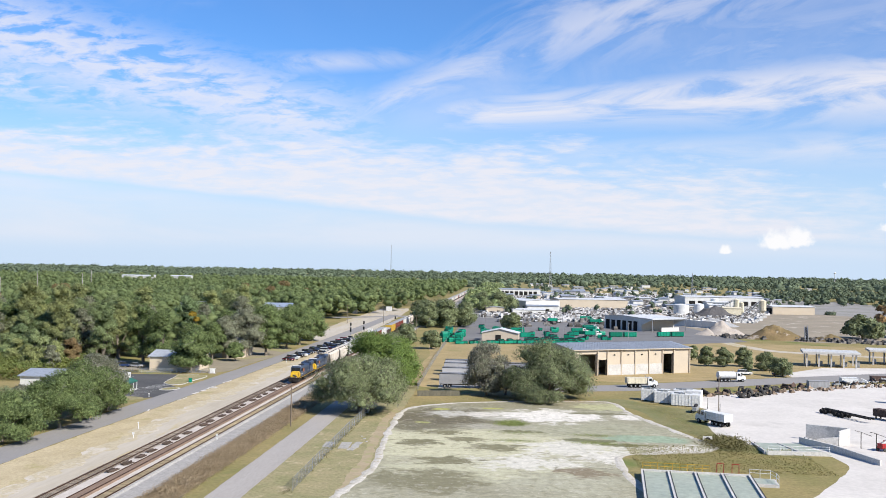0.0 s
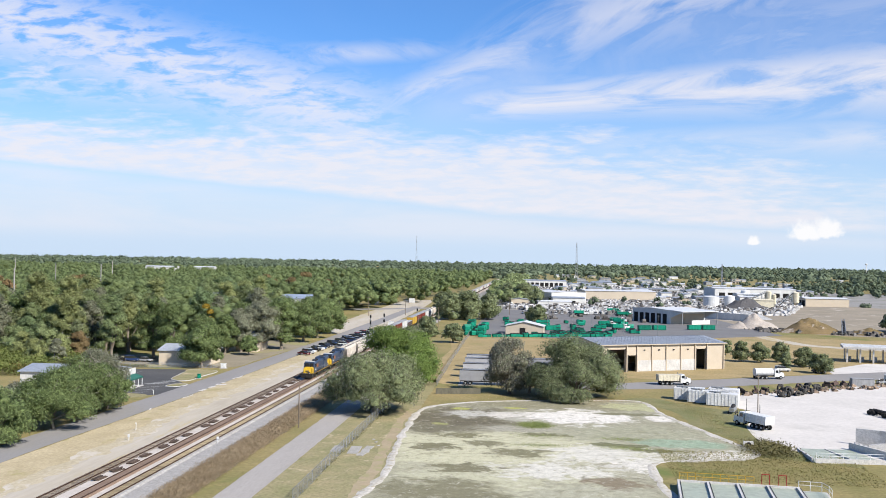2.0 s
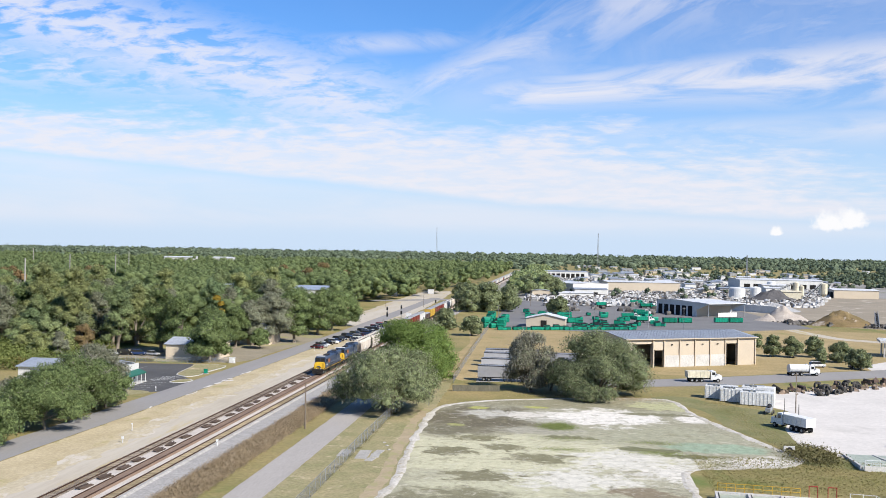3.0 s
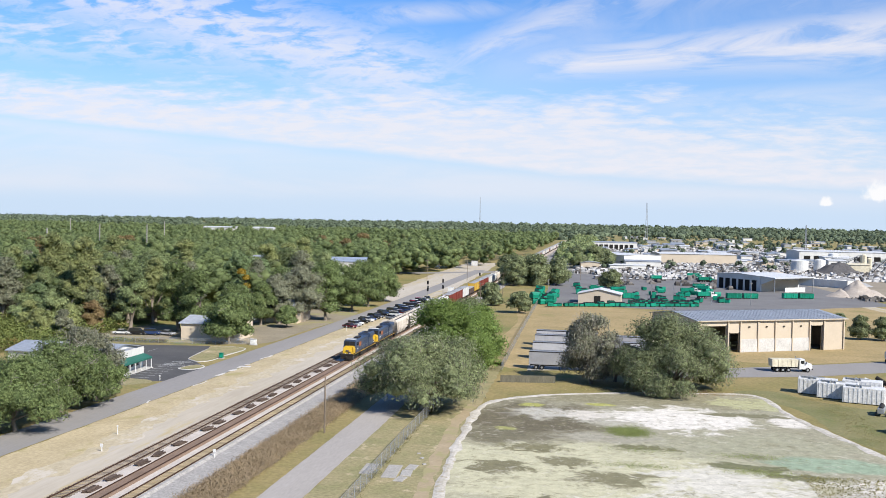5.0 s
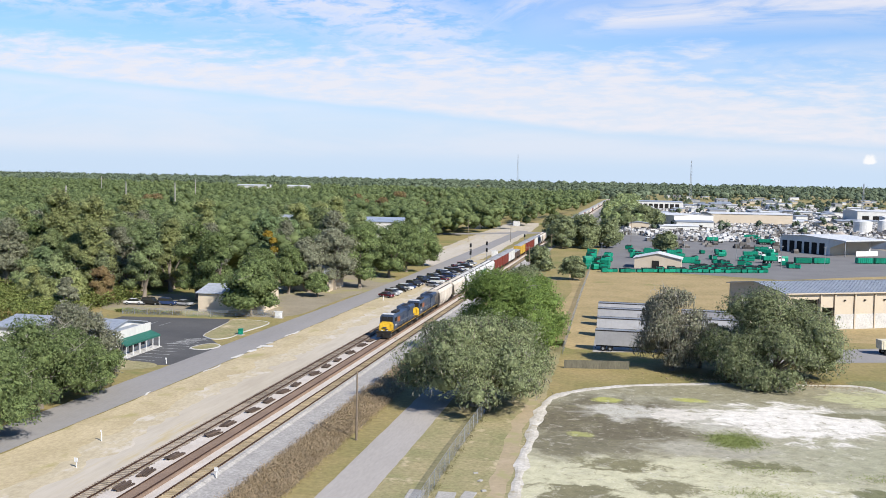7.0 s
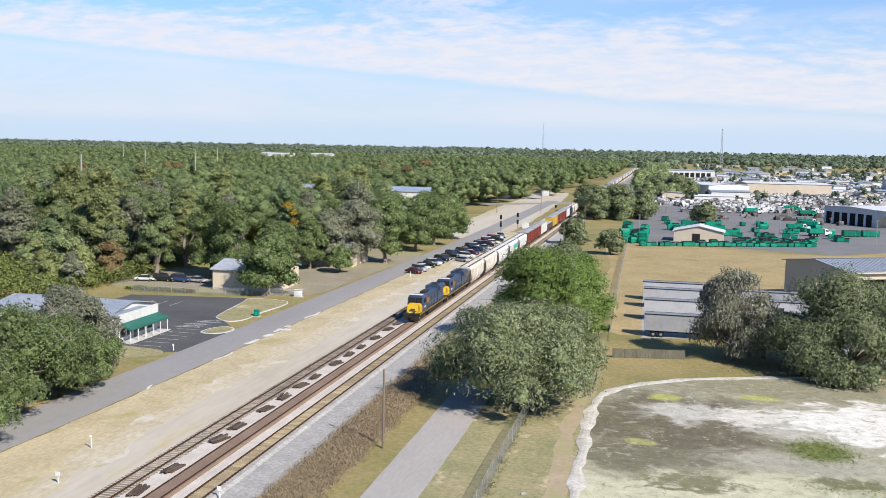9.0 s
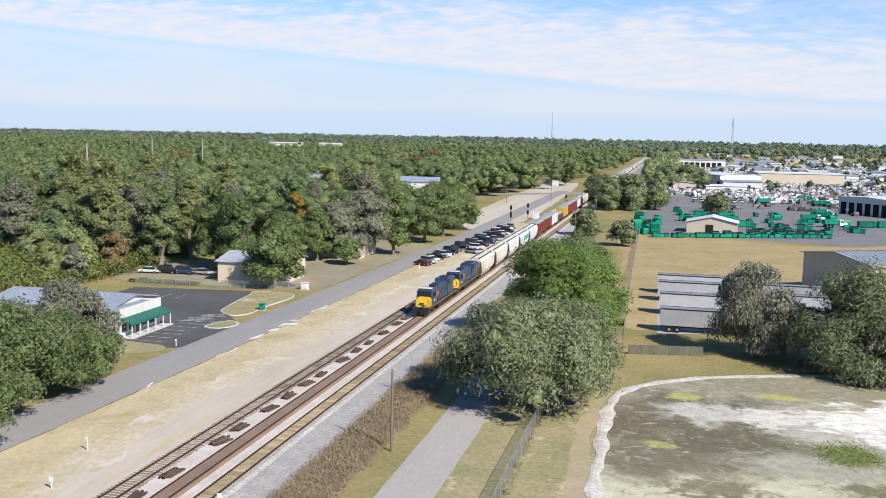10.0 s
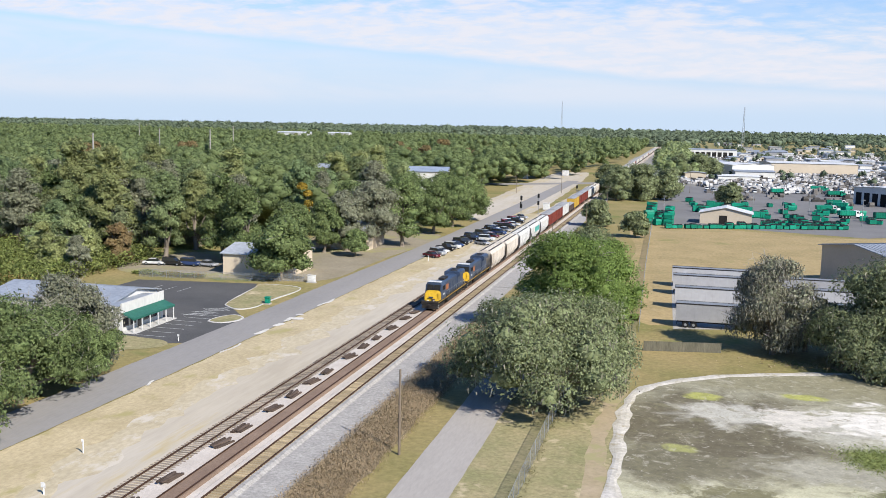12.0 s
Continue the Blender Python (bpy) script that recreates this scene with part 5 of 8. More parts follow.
def locomotive(y, lead=True):
    """A six-axle diesel locomotive, nose towards -y, 22.3 m long."""
    z = RAIL_TOP
    t = thing("locomotive", pose(-44.3, y, 0), "navy blue diesel locomotive with a yellow nose" if lead else "navy blue trailing diesel locomotive with a yellow cab end", "locomotive", "train")
    bm = bmesh.new()
    box(bm, 0, 11.15, z + 1.15, 3.05, 22.0, 0.35, bevel=0.04)
    part("frame", bm, "steel_dark", t)
    for s in (-1.54, 1.54):
        bm = bmesh.new()
        box(bm, s, 11.15, z + 1.36, 0.04, 21.6, 0.07)
        part("side_stripe", bm, M["loco_yellow"], t, "yellow side stripe")
    truck_set(t, 4.0, z, 3, 1.9)
    truck_set(t, 18.2, z, 3, 1.9)
    bm = bmesh.new()
    box(bm, 0, 11.1, z + 0.35, 2.7, 6.4, 0.85, bevel=0.15)
    part("fuel_tank", bm, "steel_dark", t)
    bm = bmesh.new()  # nose
    profile(bm, [(-1.4, z + 1.15), (-1.4, z + 2.7), (-1.05, z + 3.1), (1.05, z + 3.1), (1.4, z + 2.7), (1.4, z + 1.15)], 0.95, 2.6)
    for v in bm.verts:
        if v.co.y < 1.1:
            v.co.x *= 0.86
            v.co.y += 0.95 if v.co.z > z + 2.9 else (0.35 if v.co.z > z + 2.4 else 0.0)
    bmesh.ops.recalc_face_normals(bm, faces=bm.faces)
    bmesh.ops.bevel(bm, geom=[e for e in bm.edges if min(v.co.y for v in e.verts) < 2.0], offset=0.14, segments=3, affect="EDGES")
    nose = part("nose", bm, M["loco_yellow"], t, "yellow nose")
    bm = bmesh.new()
    box(bm, 0.0, 0.96, z + 2.0, 0.8, 0.1, 0.24)
    part("mark", bm, "navy", nose)
    bm = bmesh.new()
    box(bm, 0.42, 0.945, z + 1.3, 0.55, 0.05, 0.62)
    part("nose_door", bm, "car_brown", nose, "grimy nose door")
    bm = bmesh.new()
    for s in (-1.3, 1.3):
        for k in range(3):
            box(bm, s, 0.75, z + 0.5 + k * 0.32, 0.35, 0.5, 0.05)
    part("step", bm, "steel_grey", t)
    for s in (-0.55, 0.55):
        bm = bmesh.new()
        rod(bm, (s, 0.86, z + 1.5), (s, 1.05, z + 1.5), 0.13, n=10)
        part("headlight", bm, "white_paint", nose)
    bm = bmesh.new()  # plow and step well
    box(bm, 0, 0.45, z + 0.25, 2.9, 0.5, 0.95, taper=0.9)
    box(bm, 0, 0.5, z + 0.95, 3.0, 0.7, 0.3)
    part("pilot", bm, "steel_dark", t)
    bm = bmesh.new()  # cab
    profile(bm, [(-1.5, z + 1.5), (-1.5, z + 3.9), (-1.15, z + 4.45), (1.15, z + 4.45), (1.5, z + 3.9), (1.5, z + 1.5)], 2.6, 5.4)
    for v in bm.verts:
        if v.co.y < 2.7 and v.co.z > z + 3.0:
            v.co.y += 0.4
    bmesh.ops.recalc_face_normals(bm, faces=bm.faces)
    cab = part("cab", bm, "navy", t)
    bm = bmesh.new()
    profile(bm, [(-1.14, z + 4.46), (-1.1, z + 4.52), (1.1, z + 4.52), (1.14, z + 4.46)], 3.05, 4.3)
    bmesh.ops.recalc_face_normals(bm, faces=bm.faces)
    part("cab_roof", bm, "white_paint", cab, "pale cab roof")
    for s in (-0.62, 0.62):
        bm = bmesh.new()
        v = box(bm, s, 2.72, z + 3.12, 1.12, 0.06, 0.9)
        for q in v:
            q.co.y += (q.co.z - z - 3.12) * 0.28 - 0.02
        part("windshield", bm, "black", cab)
    for s in (-1.51, 1.51):
        for yy in (3.6, 4.6):
            bm = bmesh.new()
            box(bm, s, yy, z + 3.05, 0.05, 0.75, 0.75)
            part("side_window", bm, "black", cab)
        bm = bmesh.new()
        box(bm, s, 4.1, z + 2.2, 0.04, 1.1, 0.26)
        part("number_bar", bm, M["white_paint"], cab)
    bm = bmesh.new()  # engine hood
    profile(bm, [(-0.95, z + 1.5), (-0.95, z + 3.85), (-0.6, z + 4.1), (0.6, z + 4.1), (0.95, z + 3.85), (0.95, z + 1.5)], 5.4, 16.2)
    bmesh.ops.recalc_face_normals(bm, faces=bm.faces)
    hood = part("hood", bm, "navy", t)
    for k in range(9):
        for s in (-0.96, 0.96):
            bm = bmesh.new()
            box(bm, s, 6.2 + k * 1.15, z + 1.7, 0.05, 0.95, 1.6)
            part("hood_door", bm, "navy", hood)
    for s in (-0.99, 0.99):
        bm = bmesh.new()
        box(bm, s, 8.4, z + 2.4, 0.04, 2.2, 0.95)
        part("orange_mark", bm, "logo", hood)
    bm = bmesh.new()
    box(bm, 0, 9.5, z + 4.1, 1.1, 3.0, 0.35, bevel=0.08)
    part("exhaust", bm, "steel_dark", hood)
    bm = bmesh.new()  # radiator wings
    profile(bm, [(-1.1, z + 1.5), (-1.1, z + 3.4), (-1.5, z + 3.7), (-1.5, z + 4.3), (-1.2, z + 4.5), (1.2, z + 4.5), (1.5, z + 4.3), (1.5, z + 3.7), (1.1, z + 3.4), (1.1, z + 1.5)], 16.2, 20.6)
    bmesh.ops.recalc_face_normals(bm, faces=bm.faces)
    rad = part("radiator", bm, "navy", t)
    for yy in (17.3, 19.3):
        bm = bmesh.new()
        rod(bm, (0, yy, z + 4.5), (0, yy, z + 4.56), 0.8, n=16)
        part("fan", bm, "steel_dark", rad)
    bm = bmesh.new()
    box(bm, 0, 20.9, z + 1.5, 1.6, 0.6, 2.0)
    part("end_box", bm, M["loco_yellow"] if lead else M["navy"], t)
    bm = bmesh.new()
    for s in (-1.5, 1.5):
        for k in range(12):
            rod(bm, (s, 5.6 + k * 1.35, z + 1.5), (s, 5.6 + k * 1.35, z + 2.5), 0.025, n=5)
        rod(bm, (s, 5.6, z + 2.5), (s, 20.5, z + 2.5), 0.025, n=5)
    part("handrail", bm, "steel_grey", t)
    bm = bmesh.new()
    box(bm, 0, 0.05, z + 0.75, 0.3, 0.7, 0.3)
    box(bm, 0, 22.2, z + 0.75, 0.3, 0.6, 0.3)
    part("coupler", bm, "steel_dark", t)
    return t


def hopper(y, body, label, mark=None, n=17.6):
    """A covered hopper car with sloped ends and ribbed sides."""
    z = RAIL_TOP
    t = thing("hopper_car", pose(-44.3, y, 0), label, "rail car", "train")
    bm = bmesh.new()
    sec = [(-1.45, 1.25), (-1.6, 1.9), (-1.6, 3.9), (-1.2, 4.5), (1.2, 4.5), (1.6, 3.9), (1.6, 1.9), (1.45, 1.25)]
    a = [bm.verts.new((x, 2.6 if zz < 1.5 else (1.6 if zz < 2 else 0.7), zz + z)) for x, zz in sec]
    b = [bm.verts.new((x, n - (2.6 if zz < 1.5 else (1.6 if zz < 2 else 0.7)), zz + z)) for x, zz in sec]
    bm.faces.new(a)
    bm.faces.new(b[::-1])
    for i in range(8):
        j = (i + 1) % 8
        bm.faces.new((a[j], a[i], b[i], b[j]))
    bmesh.ops.recalc_face_normals(bm, faces=bm.faces)
    bd = part("body", bm, body, t)
    bm = bmesh.new()
    for k in range(14):
        for s in (-1.62, 1.62):
            box(bm, s, 1.6 + k * (n - 3.2) / 13, z + 1.9, 0.06, 0.1, 2.0)
    tagged(part("side_rib", bm, body, bd), "", "", "", "stuff")
    bm = bmesh.new()
    for s in (-0.85, 0.85):
        box(bm, s, n / 2, z + 4.5, 0.34, n - 2, 0.07)
    part("roof_walk", bm, "steel_dark", t)
    for k in range(8):
        bm = bmesh.new()
        box(bm, 0, 2.2 + k * (n - 4.4) / 7, z + 4.5, 0.8, 1.3, 0.18, bevel=0.05)
        part("hatch", bm, body, t)
    for k in range(3):
        bm = bmesh.new()
        box(bm, 0, n / 2 + (k - 1) * 4.0, z + 0.5, 2.0, 2.8, 0.85, taper=1.25)
        part("chute", bm, body, t)
    bm = bmesh.new()
    for yy in (0.5, n - 0.5):
        box(bm, 0, yy, z + 1.0, 2.9, 1.0, 0.2)
        for s in (-1.4, 1.4):
            rod(bm, (s, yy, z + 1.1), (s, yy, z + 4.0), 0.05, n=5)
    box(bm, 0, n / 2, z + 0.95, 0.4, n + 0.6, 0.3)
    part("underframe", bm, "steel_dark", t)
    if mark:
        for s in (-1.63, 1.63):
            bm = bmesh.new()
            box(bm, s, n * 0.66, z + 2.3, 0.05, n * 0.45, 1.3)
            part("side_mark", bm, mark, bd)
    truck_set(t, 1.9, z, 2, 1.75)
    truck_set(t, n - 1.9, z, 2, 1.75)
    return t


def boxcar(y, body, label, n=17.0, h=3.9):
    z = RAIL_TOP
    t = thing("boxcar", pose(-44.3, y, 0), label, "rail car", "train")
    bm = bmesh.new()
    box(bm, 0, n / 2, z + 1.1, 3.0, n - 0.8, h - 0.5, bevel=0.04)
    bd = part("body", bm, body, t)
    bm = bmesh.new()
    profile(bm, [(-1.55, z + h + 0.6), (0, z + h + 0.85), (1.55, z + h + 0.6)], 0.35, n - 0.35)
    bmesh.ops.recalc_face_normals(bm, faces=bm.faces)
    part("roof", bm, "car_grey", t)
    bm = bmesh.new()
    for k in range(12):
        for s in (-1.52, 1.52):
            box(bm, s, 0.9 + k * (n - 1.8) / 11, z + 1.2, 0.06, 0.12, h - 0.7)
    tagged(part("side_rib", bm, body, bd), "", "", "", "stuff")
    for s in (-1.55, 1.55):
        bm = bmesh.new()
        box(bm, s, n / 2, z + 1.2, 0.08, 3.0, h - 0.75)
        part("sliding_door", bm, body, bd)
    bm = bmesh.new()
    box(bm, 0, n / 2, z + 0.8, 0.9, n + 0.5, 0.35)
    part("underframe", bm, "steel_dark", t)
    truck_set(t, 1.9, z, 2, 1.75)
    truck_set(t, n - 1.9, z, 2, 1.75)
    return t


TRAIN = 186.0
locomotive(TRAIN, True)
locomotive(TRAIN + 22.6, False)
hop = [hopper(TRAIN + 45.6, "cream", "weathered cream hopper car with rust streaks"),
       hopper(TRAIN + 64.0, "cream", "weathered cream hopper car with rust streaks"),
       hopper(TRAIN + 82.4, "car_white", "pale grey ribbed hopper car"),
       hopper(TRAIN + 100.8, "car_white", "white hopper car with a teal panel", M["teal_mark"]),
       hopper(TRAIN + 119.2, "car_white", "pale grey ribbed hopper car")]
bx = [boxcar(TRAIN + 137.6, "oxide", "oxide red boxcar of the freight train"), boxcar(TRAIN + 155.2, "oxide", "faded red boxcar of the freight train")]
by = boxcar(TRAIN + 172.8, "car_white", "white boxcar of the freight train")
bbrown = boxcar(TRAIN + 190.4, "car_brown", "low dark brown freight car of the train", h=2.6)
byel = boxcar(TRAIN + 208.0, "car_yellow", "yellow-orange boxcar of the freight train")


def far_car(y, body, label):
    """A rail car far down the line: body, roof and running gear."""
    z, n = RAIL_TOP, 17.0
    t = thing("freight_car", pose(-44.3, y, 0), label, "rail car", "train")
    bm = bmesh.new()
    profile(bm, [(-1.5, z + 1.1), (-1.55, z + 1.8), (-1.55, z + 3.9), (1.55, z + 3.9), (1.55, z + 1.8), (1.5, z + 1.1)], 0.4, n - 0.4)
    bmesh.ops.recalc_face_normals(bm, faces=bm.faces)
    part("body", bm, body, t)
    bm = bmesh.new()
    profile(bm, [(-1.55, z + 3.9), (-0.9, z + 4.4), (0.9, z + 4.4), (1.55, z + 3.9)], 0.4, n - 0.4)
    bmesh.ops.recalc_face_normals(bm, faces=bm.faces)
    part("roof", bm, "car_grey", t)
    bm = bmesh.new()
    for yy in (1.9, n - 1.9):
        box(bm, 0, yy, z - 0.02, 2.2, 3.0, 0.95, bevel=0.1)
    box(bm, 0, n / 2, z + 0.8, 0.8, n + 0.5, 0.35)
    part("running_gear", bm, "steel_dark", t)
    return t


y = TRAIN + 225.6
for k in range(14):
    src = (bx[0], bx[0], by, hop[2], hop[0], hop[4], by)[k % 7]
    copy_thing(src, pose(-44.3, y, 0))
    y += 18.4 if src in hop else 17.6
far = [far_car(y, "car_white", "white freight car far down the line"), far_car(y + 17.6, "cream", "cream freight car far down the line"), far_car(y + 35.2, "car_grey", "grey freight car far down the line"), far_car(y + 52.8, "oxide", "red freight car far down the line")]
y += 70.4
for k in range(36):
    copy_thing(far[(0, 1, 2, 0, 1, 0, 3, 2)[k % 8]], pose(-44.3, y, 0))
    y += 17.6


# ---- buildings ----
M["blue_roof"] = surface("blue_grey_roof", (0.36, 0.42, 0.52), (0.28, 0.33, 0.42), rough=0.5, metal=0.2, scale=0.2, grit=1.5, bump=0.05)
M["pale_metal"] = surface("pale_metal_roof", (0.52, 0.55, 0.60), (0.43, 0.46, 0.51), rough=0.45, metal=0.2, scale=0.15, grit=1.5, bump=0.05)
M["tan_block"] = surface("tan_block_wall", (0.58, 0.49, 0.37), (0.53, 0.445, 0.335), scale=0.3, grit=2.0, bump=0.05, speckle=0.92)
M["line_paint"] = surface("white_road_paint", (0.62, 0.62, 0.60), (0.42, 0.42, 0.41), grit=2.0, bump=0.05)
M["red_paint"] = surface("red_paint", (0.42, 0.02, 0.02), (0.34, 0.015, 0.015), rough=0.35, bump=0, spec=0.5)
M["pool_water"] = surface("milky_green_water", (0.43, 0.46, 0.36), (0.36, 0.40, 0.31), rough=0.45, scale=0.2, grit=1.0, bump=0.02, spec=0.5)
M["mesh_wire"] = surface("chain_link", (0.42, 0.42, 0.40), rough=0.6, bump=0)


def see_through(ma, amount):
    nt = ma.node_tree
    tr = nt.nodes.new("ShaderNodeBsdfTransparent")
    ms = nt.nodes.new("ShaderNodeMixShader")
    ms.inputs[0].default_value = amount
    nt.links.new(nt.nodes["Principled BSDF"].outputs[0], ms.inputs[1])
    nt.links.new(tr.outputs[0], ms.inputs[2])
    nt.links.new(ms.outputs[0], nt.nodes["Material Output"].inputs[0])


see_through(M["mesh_wire"], 0.84)


def hall(name, m, w, d, h, wall, roof, label, category="building", rise=0.8, doors=(), ends=(), eave=0.5, group=""):
    """A hall of width w along x (front on y = 0, facing -y), depth d, with a low gable roof whose ridge runs along x.
    doors: (x0, x1, height, material) in the front; ends: the same in the end wall x = 0, as y0, y1."""
    t = thing(name, m, label, category, group)
    bm = bmesh.new()
    x = 0.0
    for x0, x1, dh, _ in doors:
        if x0 > x + 0.01:
            box(bm, (x + x0) / 2, 0.12, 0, x0 - x, 0.24, h)
            part("front_wall", bm, wall, t)
            bm = bmesh.new()
        box(bm, (x0 + x1) / 2, 0.12, dh, x1 - x0, 0.24, h - dh)
        part("lintel", bm, wall, t)
        bm = bmesh.new()
        x = x1
    box(bm, (x + w) / 2, 0.12, 0, w - x, 0.24, h)
    part("front_wall", bm, wall, t)
    for x in (0.12, w - 0.12):
        bm = bmesh.new()
        v = [bm.verts.new((x + o, y, z)) for o in (-0.12, 0.12) for y, z in ((0.24, 0), (d, 0), (d, h), (d / 2, h + rise), (0.24, h))]
        for f in ((0, 1, 2, 3, 4), (9, 8, 7, 6, 5)):
            bm.faces.new([v[i] for i in f])
        for i in range(5):
            j = (i + 1) % 5
            bm.faces.new((v[i], v[i + 5], v[j + 5], v[j]))
        part("end_wall", bm, wall, t)
    bm = bmesh.new()
    box(bm, w / 2, d - 0.12, 0, w - 0.48, 0.24, h)
    part("back_wall", bm, wall, t)
    bm = bmesh.new()
    profile(bm, [(-eave, h - 0.05), (d / 2, h + rise + 0.03), (d + eave, h - 0.05), (d + eave, h + 0.12), (d / 2, h + rise + 0.2), (-eave, h + 0.12)], -eave, w + eave)
    for v in bm.verts:
        v.co = Vector((v.co.y, v.co.x, v.co.z))
    bmesh.ops.recalc_face_normals(bm, faces=bm.faces)
    part("roof", bm, roof, t)
    # given dark, the sheet paints in the shade of an open bay
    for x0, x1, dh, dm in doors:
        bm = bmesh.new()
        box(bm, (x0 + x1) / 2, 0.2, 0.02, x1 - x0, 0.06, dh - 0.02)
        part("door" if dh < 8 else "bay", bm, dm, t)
    # near-black sheets laid on the end wall for dark doors and shaded bays
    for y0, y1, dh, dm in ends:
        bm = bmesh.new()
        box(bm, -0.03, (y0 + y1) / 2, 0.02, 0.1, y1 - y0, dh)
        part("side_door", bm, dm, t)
    return t


# the shop by the road: a low metal hall and a storefront with a green awning
hall("workshop", pose(-109.5, 158.0, 0), 22.0, 13.5, 3.8, "white_wall", "grey_roof", "low white metal workshop with a grey roof", rise=1.2, doors=((4, 7, 2.6, "dark"), (16, 17.2, 2.1, "steel_dark")))


def shop():
    t = thing("shop", pose(-84.0, 155.3, 0, 0, 0, 0.5), "small white storefront with a green awning by the road", "shop")
    L, D, H = 12.0, 4.8, 3.9
    bm = bmesh.new()
    box(bm, -D / 2, L / 2, 0.0, D, L, H)
    part("wall", bm, "white_wall", t)
    bm = bmesh.new()
    box(bm, -D / 2 - 0.2, L / 2, H + 0.004, D - 0.6, L - 0.5, 0.08)
    part("roof", bm, "grey_roof", t)
    bm = bmesh.new()
    box(bm, 0.02, L / 2, H - 0.9, 0.25, L + 0.2, 1.5)
    part("parapet", bm, "white_wall", t)
    bm = bmesh.new()
    v = [bm.verts.new(p) for p in ((0.16, -0.1, 3.05), (0.16, L + 0.1, 3.05), (2.1, L + 0.1, 2.35), (2.1, -0.1, 2.35), (0.16, -0.1, 2.9), (0.16, L + 0.1, 2.9), (2.1, L + 0.1, 2.05), (2.1, -0.1, 2.05))]
    for f in ((0, 1, 2, 3), (7, 6, 5, 4), (3, 2, 6, 7), (0, 3, 7, 4), (2, 1, 5, 6), (1, 0, 4, 5)):
        bm.faces.new([v[i] for i in f])
    bmesh.ops.recalc_face_normals(bm, faces=bm.faces)
    part("awning", bm, "green_awning", t, "dark green sloping awning")
    for k in range(6):
        bm = bmesh.new()
        box(bm, 1.95, 0.1 + k * (L - 0.2) / 5, 0, 0.13, 0.13, 2.15)
        part("post", bm, "white_paint", t)
    for k, (y, w, z0, h) in enumerate(((1.1, 1.5, 0.8, 1.3), (3.1, 1.5, 0.8, 1.3), (5.0, 1.1, 0.06, 2.1), (6.9, 1.5, 0.8, 1.3), (9.2, 1.7, 0.8, 1.3))):
        bm = bmesh.new()
        box(bm, 0.03, y, z0, 0.08, w, h)
        part("door" if k == 2 else "window", bm, "glass", t)
    bm = bmesh.new()
    box(bm, 1.2, L / 2, 0, 2.2, L + 0.6, 0.14)
    part("walkway", bm, "pale_concrete", t)
    bm = bmesh.new()
    box(bm, -D / 2, L + 0.02, 1.2, 1.2, 0.06, 1.0)
    part("window", bm, "glass", t)


shop()
bm = bmesh.new()
for k in range(7):
    box(bm, -79.0, 155.0 + k * 2.8, 0.03, 4.8, 0.12, 0.006)
tagged(part("parking_lines", bm, "line_paint"), "faded white painted parking bay lines", "road marking", "", "structure")
bm = bmesh.new()
for k in range(3):
    box(bm, -100.0 + k * 3.0, 192.0, 0.03, 0.12, 5.0, 0.006)
tagged(part("parking_lines", bm, "line_paint"), "faded white painted parking bay lines", "road marking", "", "structure")


def island(pts, z=0.14, grassy="lawn"):
    o = rounded(pts, 1.0)
    bm = bmesh.new()
    prism(bm, o, 0, z)
    k = part("kerb", bm, "pale_concrete", None)
    tagged(k, "curved pale concrete kerb of the parking lot", "kerb", "", "structure")
    c = sum((Vector(p) for p in o), Vector((0, 0))) / len(o)
    inner = [tuple(c + (Vector(p) - c) * (1 - 0.35 / (Vector(p) - c).length)) for p in o]
    sheet("kerb_lawn", inner, z + 0.01, grassy, "dry grass inside the kerb", "grass")


island([(-76, 167), (-73.5, 166.6), (-71.8, 168.6), (-71.8, 171.5), (-74.3, 173.2), (-76, 170.5)])
island([(-80.4, 182.6), (-78.6, 179.2), (-76, 177.6), (-74, 180), (-74, 187), (-73.9, 200.8), (-82.4, 202.6), (-82.4, 198)])
sheet("shop_lawn", rounded([(-86, 146.5), (-78, 146), (-74, 149.2), (-74.6, 152), (-78, 153.4), (-86, 153.2)], 1.0, 0.3), 0.040, "lawn", "patchy lawn before the shop", "grass")
bm = bmesh.new()
for k in range(9):
    box(bm, -80.5 + 0.2 * k, 171.0 + k * 0.9, 0.03, 5.0, 0.14, 0.006, 38 if k % 3 else 0)
tagged(part("hatched_bay", bm, "line_paint"), "white hatched painted bay in the lot", "road marking", "", "structure")
hall("office", pose(-95.8, 211.5, 0, 0, 0, 1), 14.5, 14.0, 4.4, "tan_block", "pale_metal", "blank tan block office with a pale metal roof under trees", rise=1.4)
hall("office", pose(-93.5, 258.0, 0, 0, 0, 2), 14.0, 15.0, 5.0, "tan_block", "pale_metal", "tan and white office with a blue-white roof", rise=1.6, doors=((4.0, 6.5, 3.2, "white_wall"), (9.0, 10.2, 2.2, "dark")))
hall("house", pose(-173.1, 457.4, 0, 0, 0, 8), 20, 12, 9.5, "white_wall", "grey_roof", "white two-storey house deep in the trees", rise=2.2, doors=((2, 3.6, 7.0, "glass"), (6, 7.6, 7.0, "glass"), (12, 13.6, 7.0, "glass")))
hall("house", pose(-126.1, 455.4, 0, 0, 0, 8), 18, 12, 10, "white_wall", "blue_roof", "pale house with a blue roof among trees", rise=2.0, doors=((3, 4.5, 7.0, "glass"), (9, 10.5, 7.0, "glass")))
hall("house", pose(-136.4, 550.2, 0, 0, 0, 20), 16, 10, 4.5, "white_wall", "grey_roof", "white bungalow by the cross road", rise=1.6)
hall("store", pose(-480, 1112, 0, 0, 0, 10), 40, 24, 17, "white_wall", "white_roof", "far white hall rising over the woods", rise=1.0)
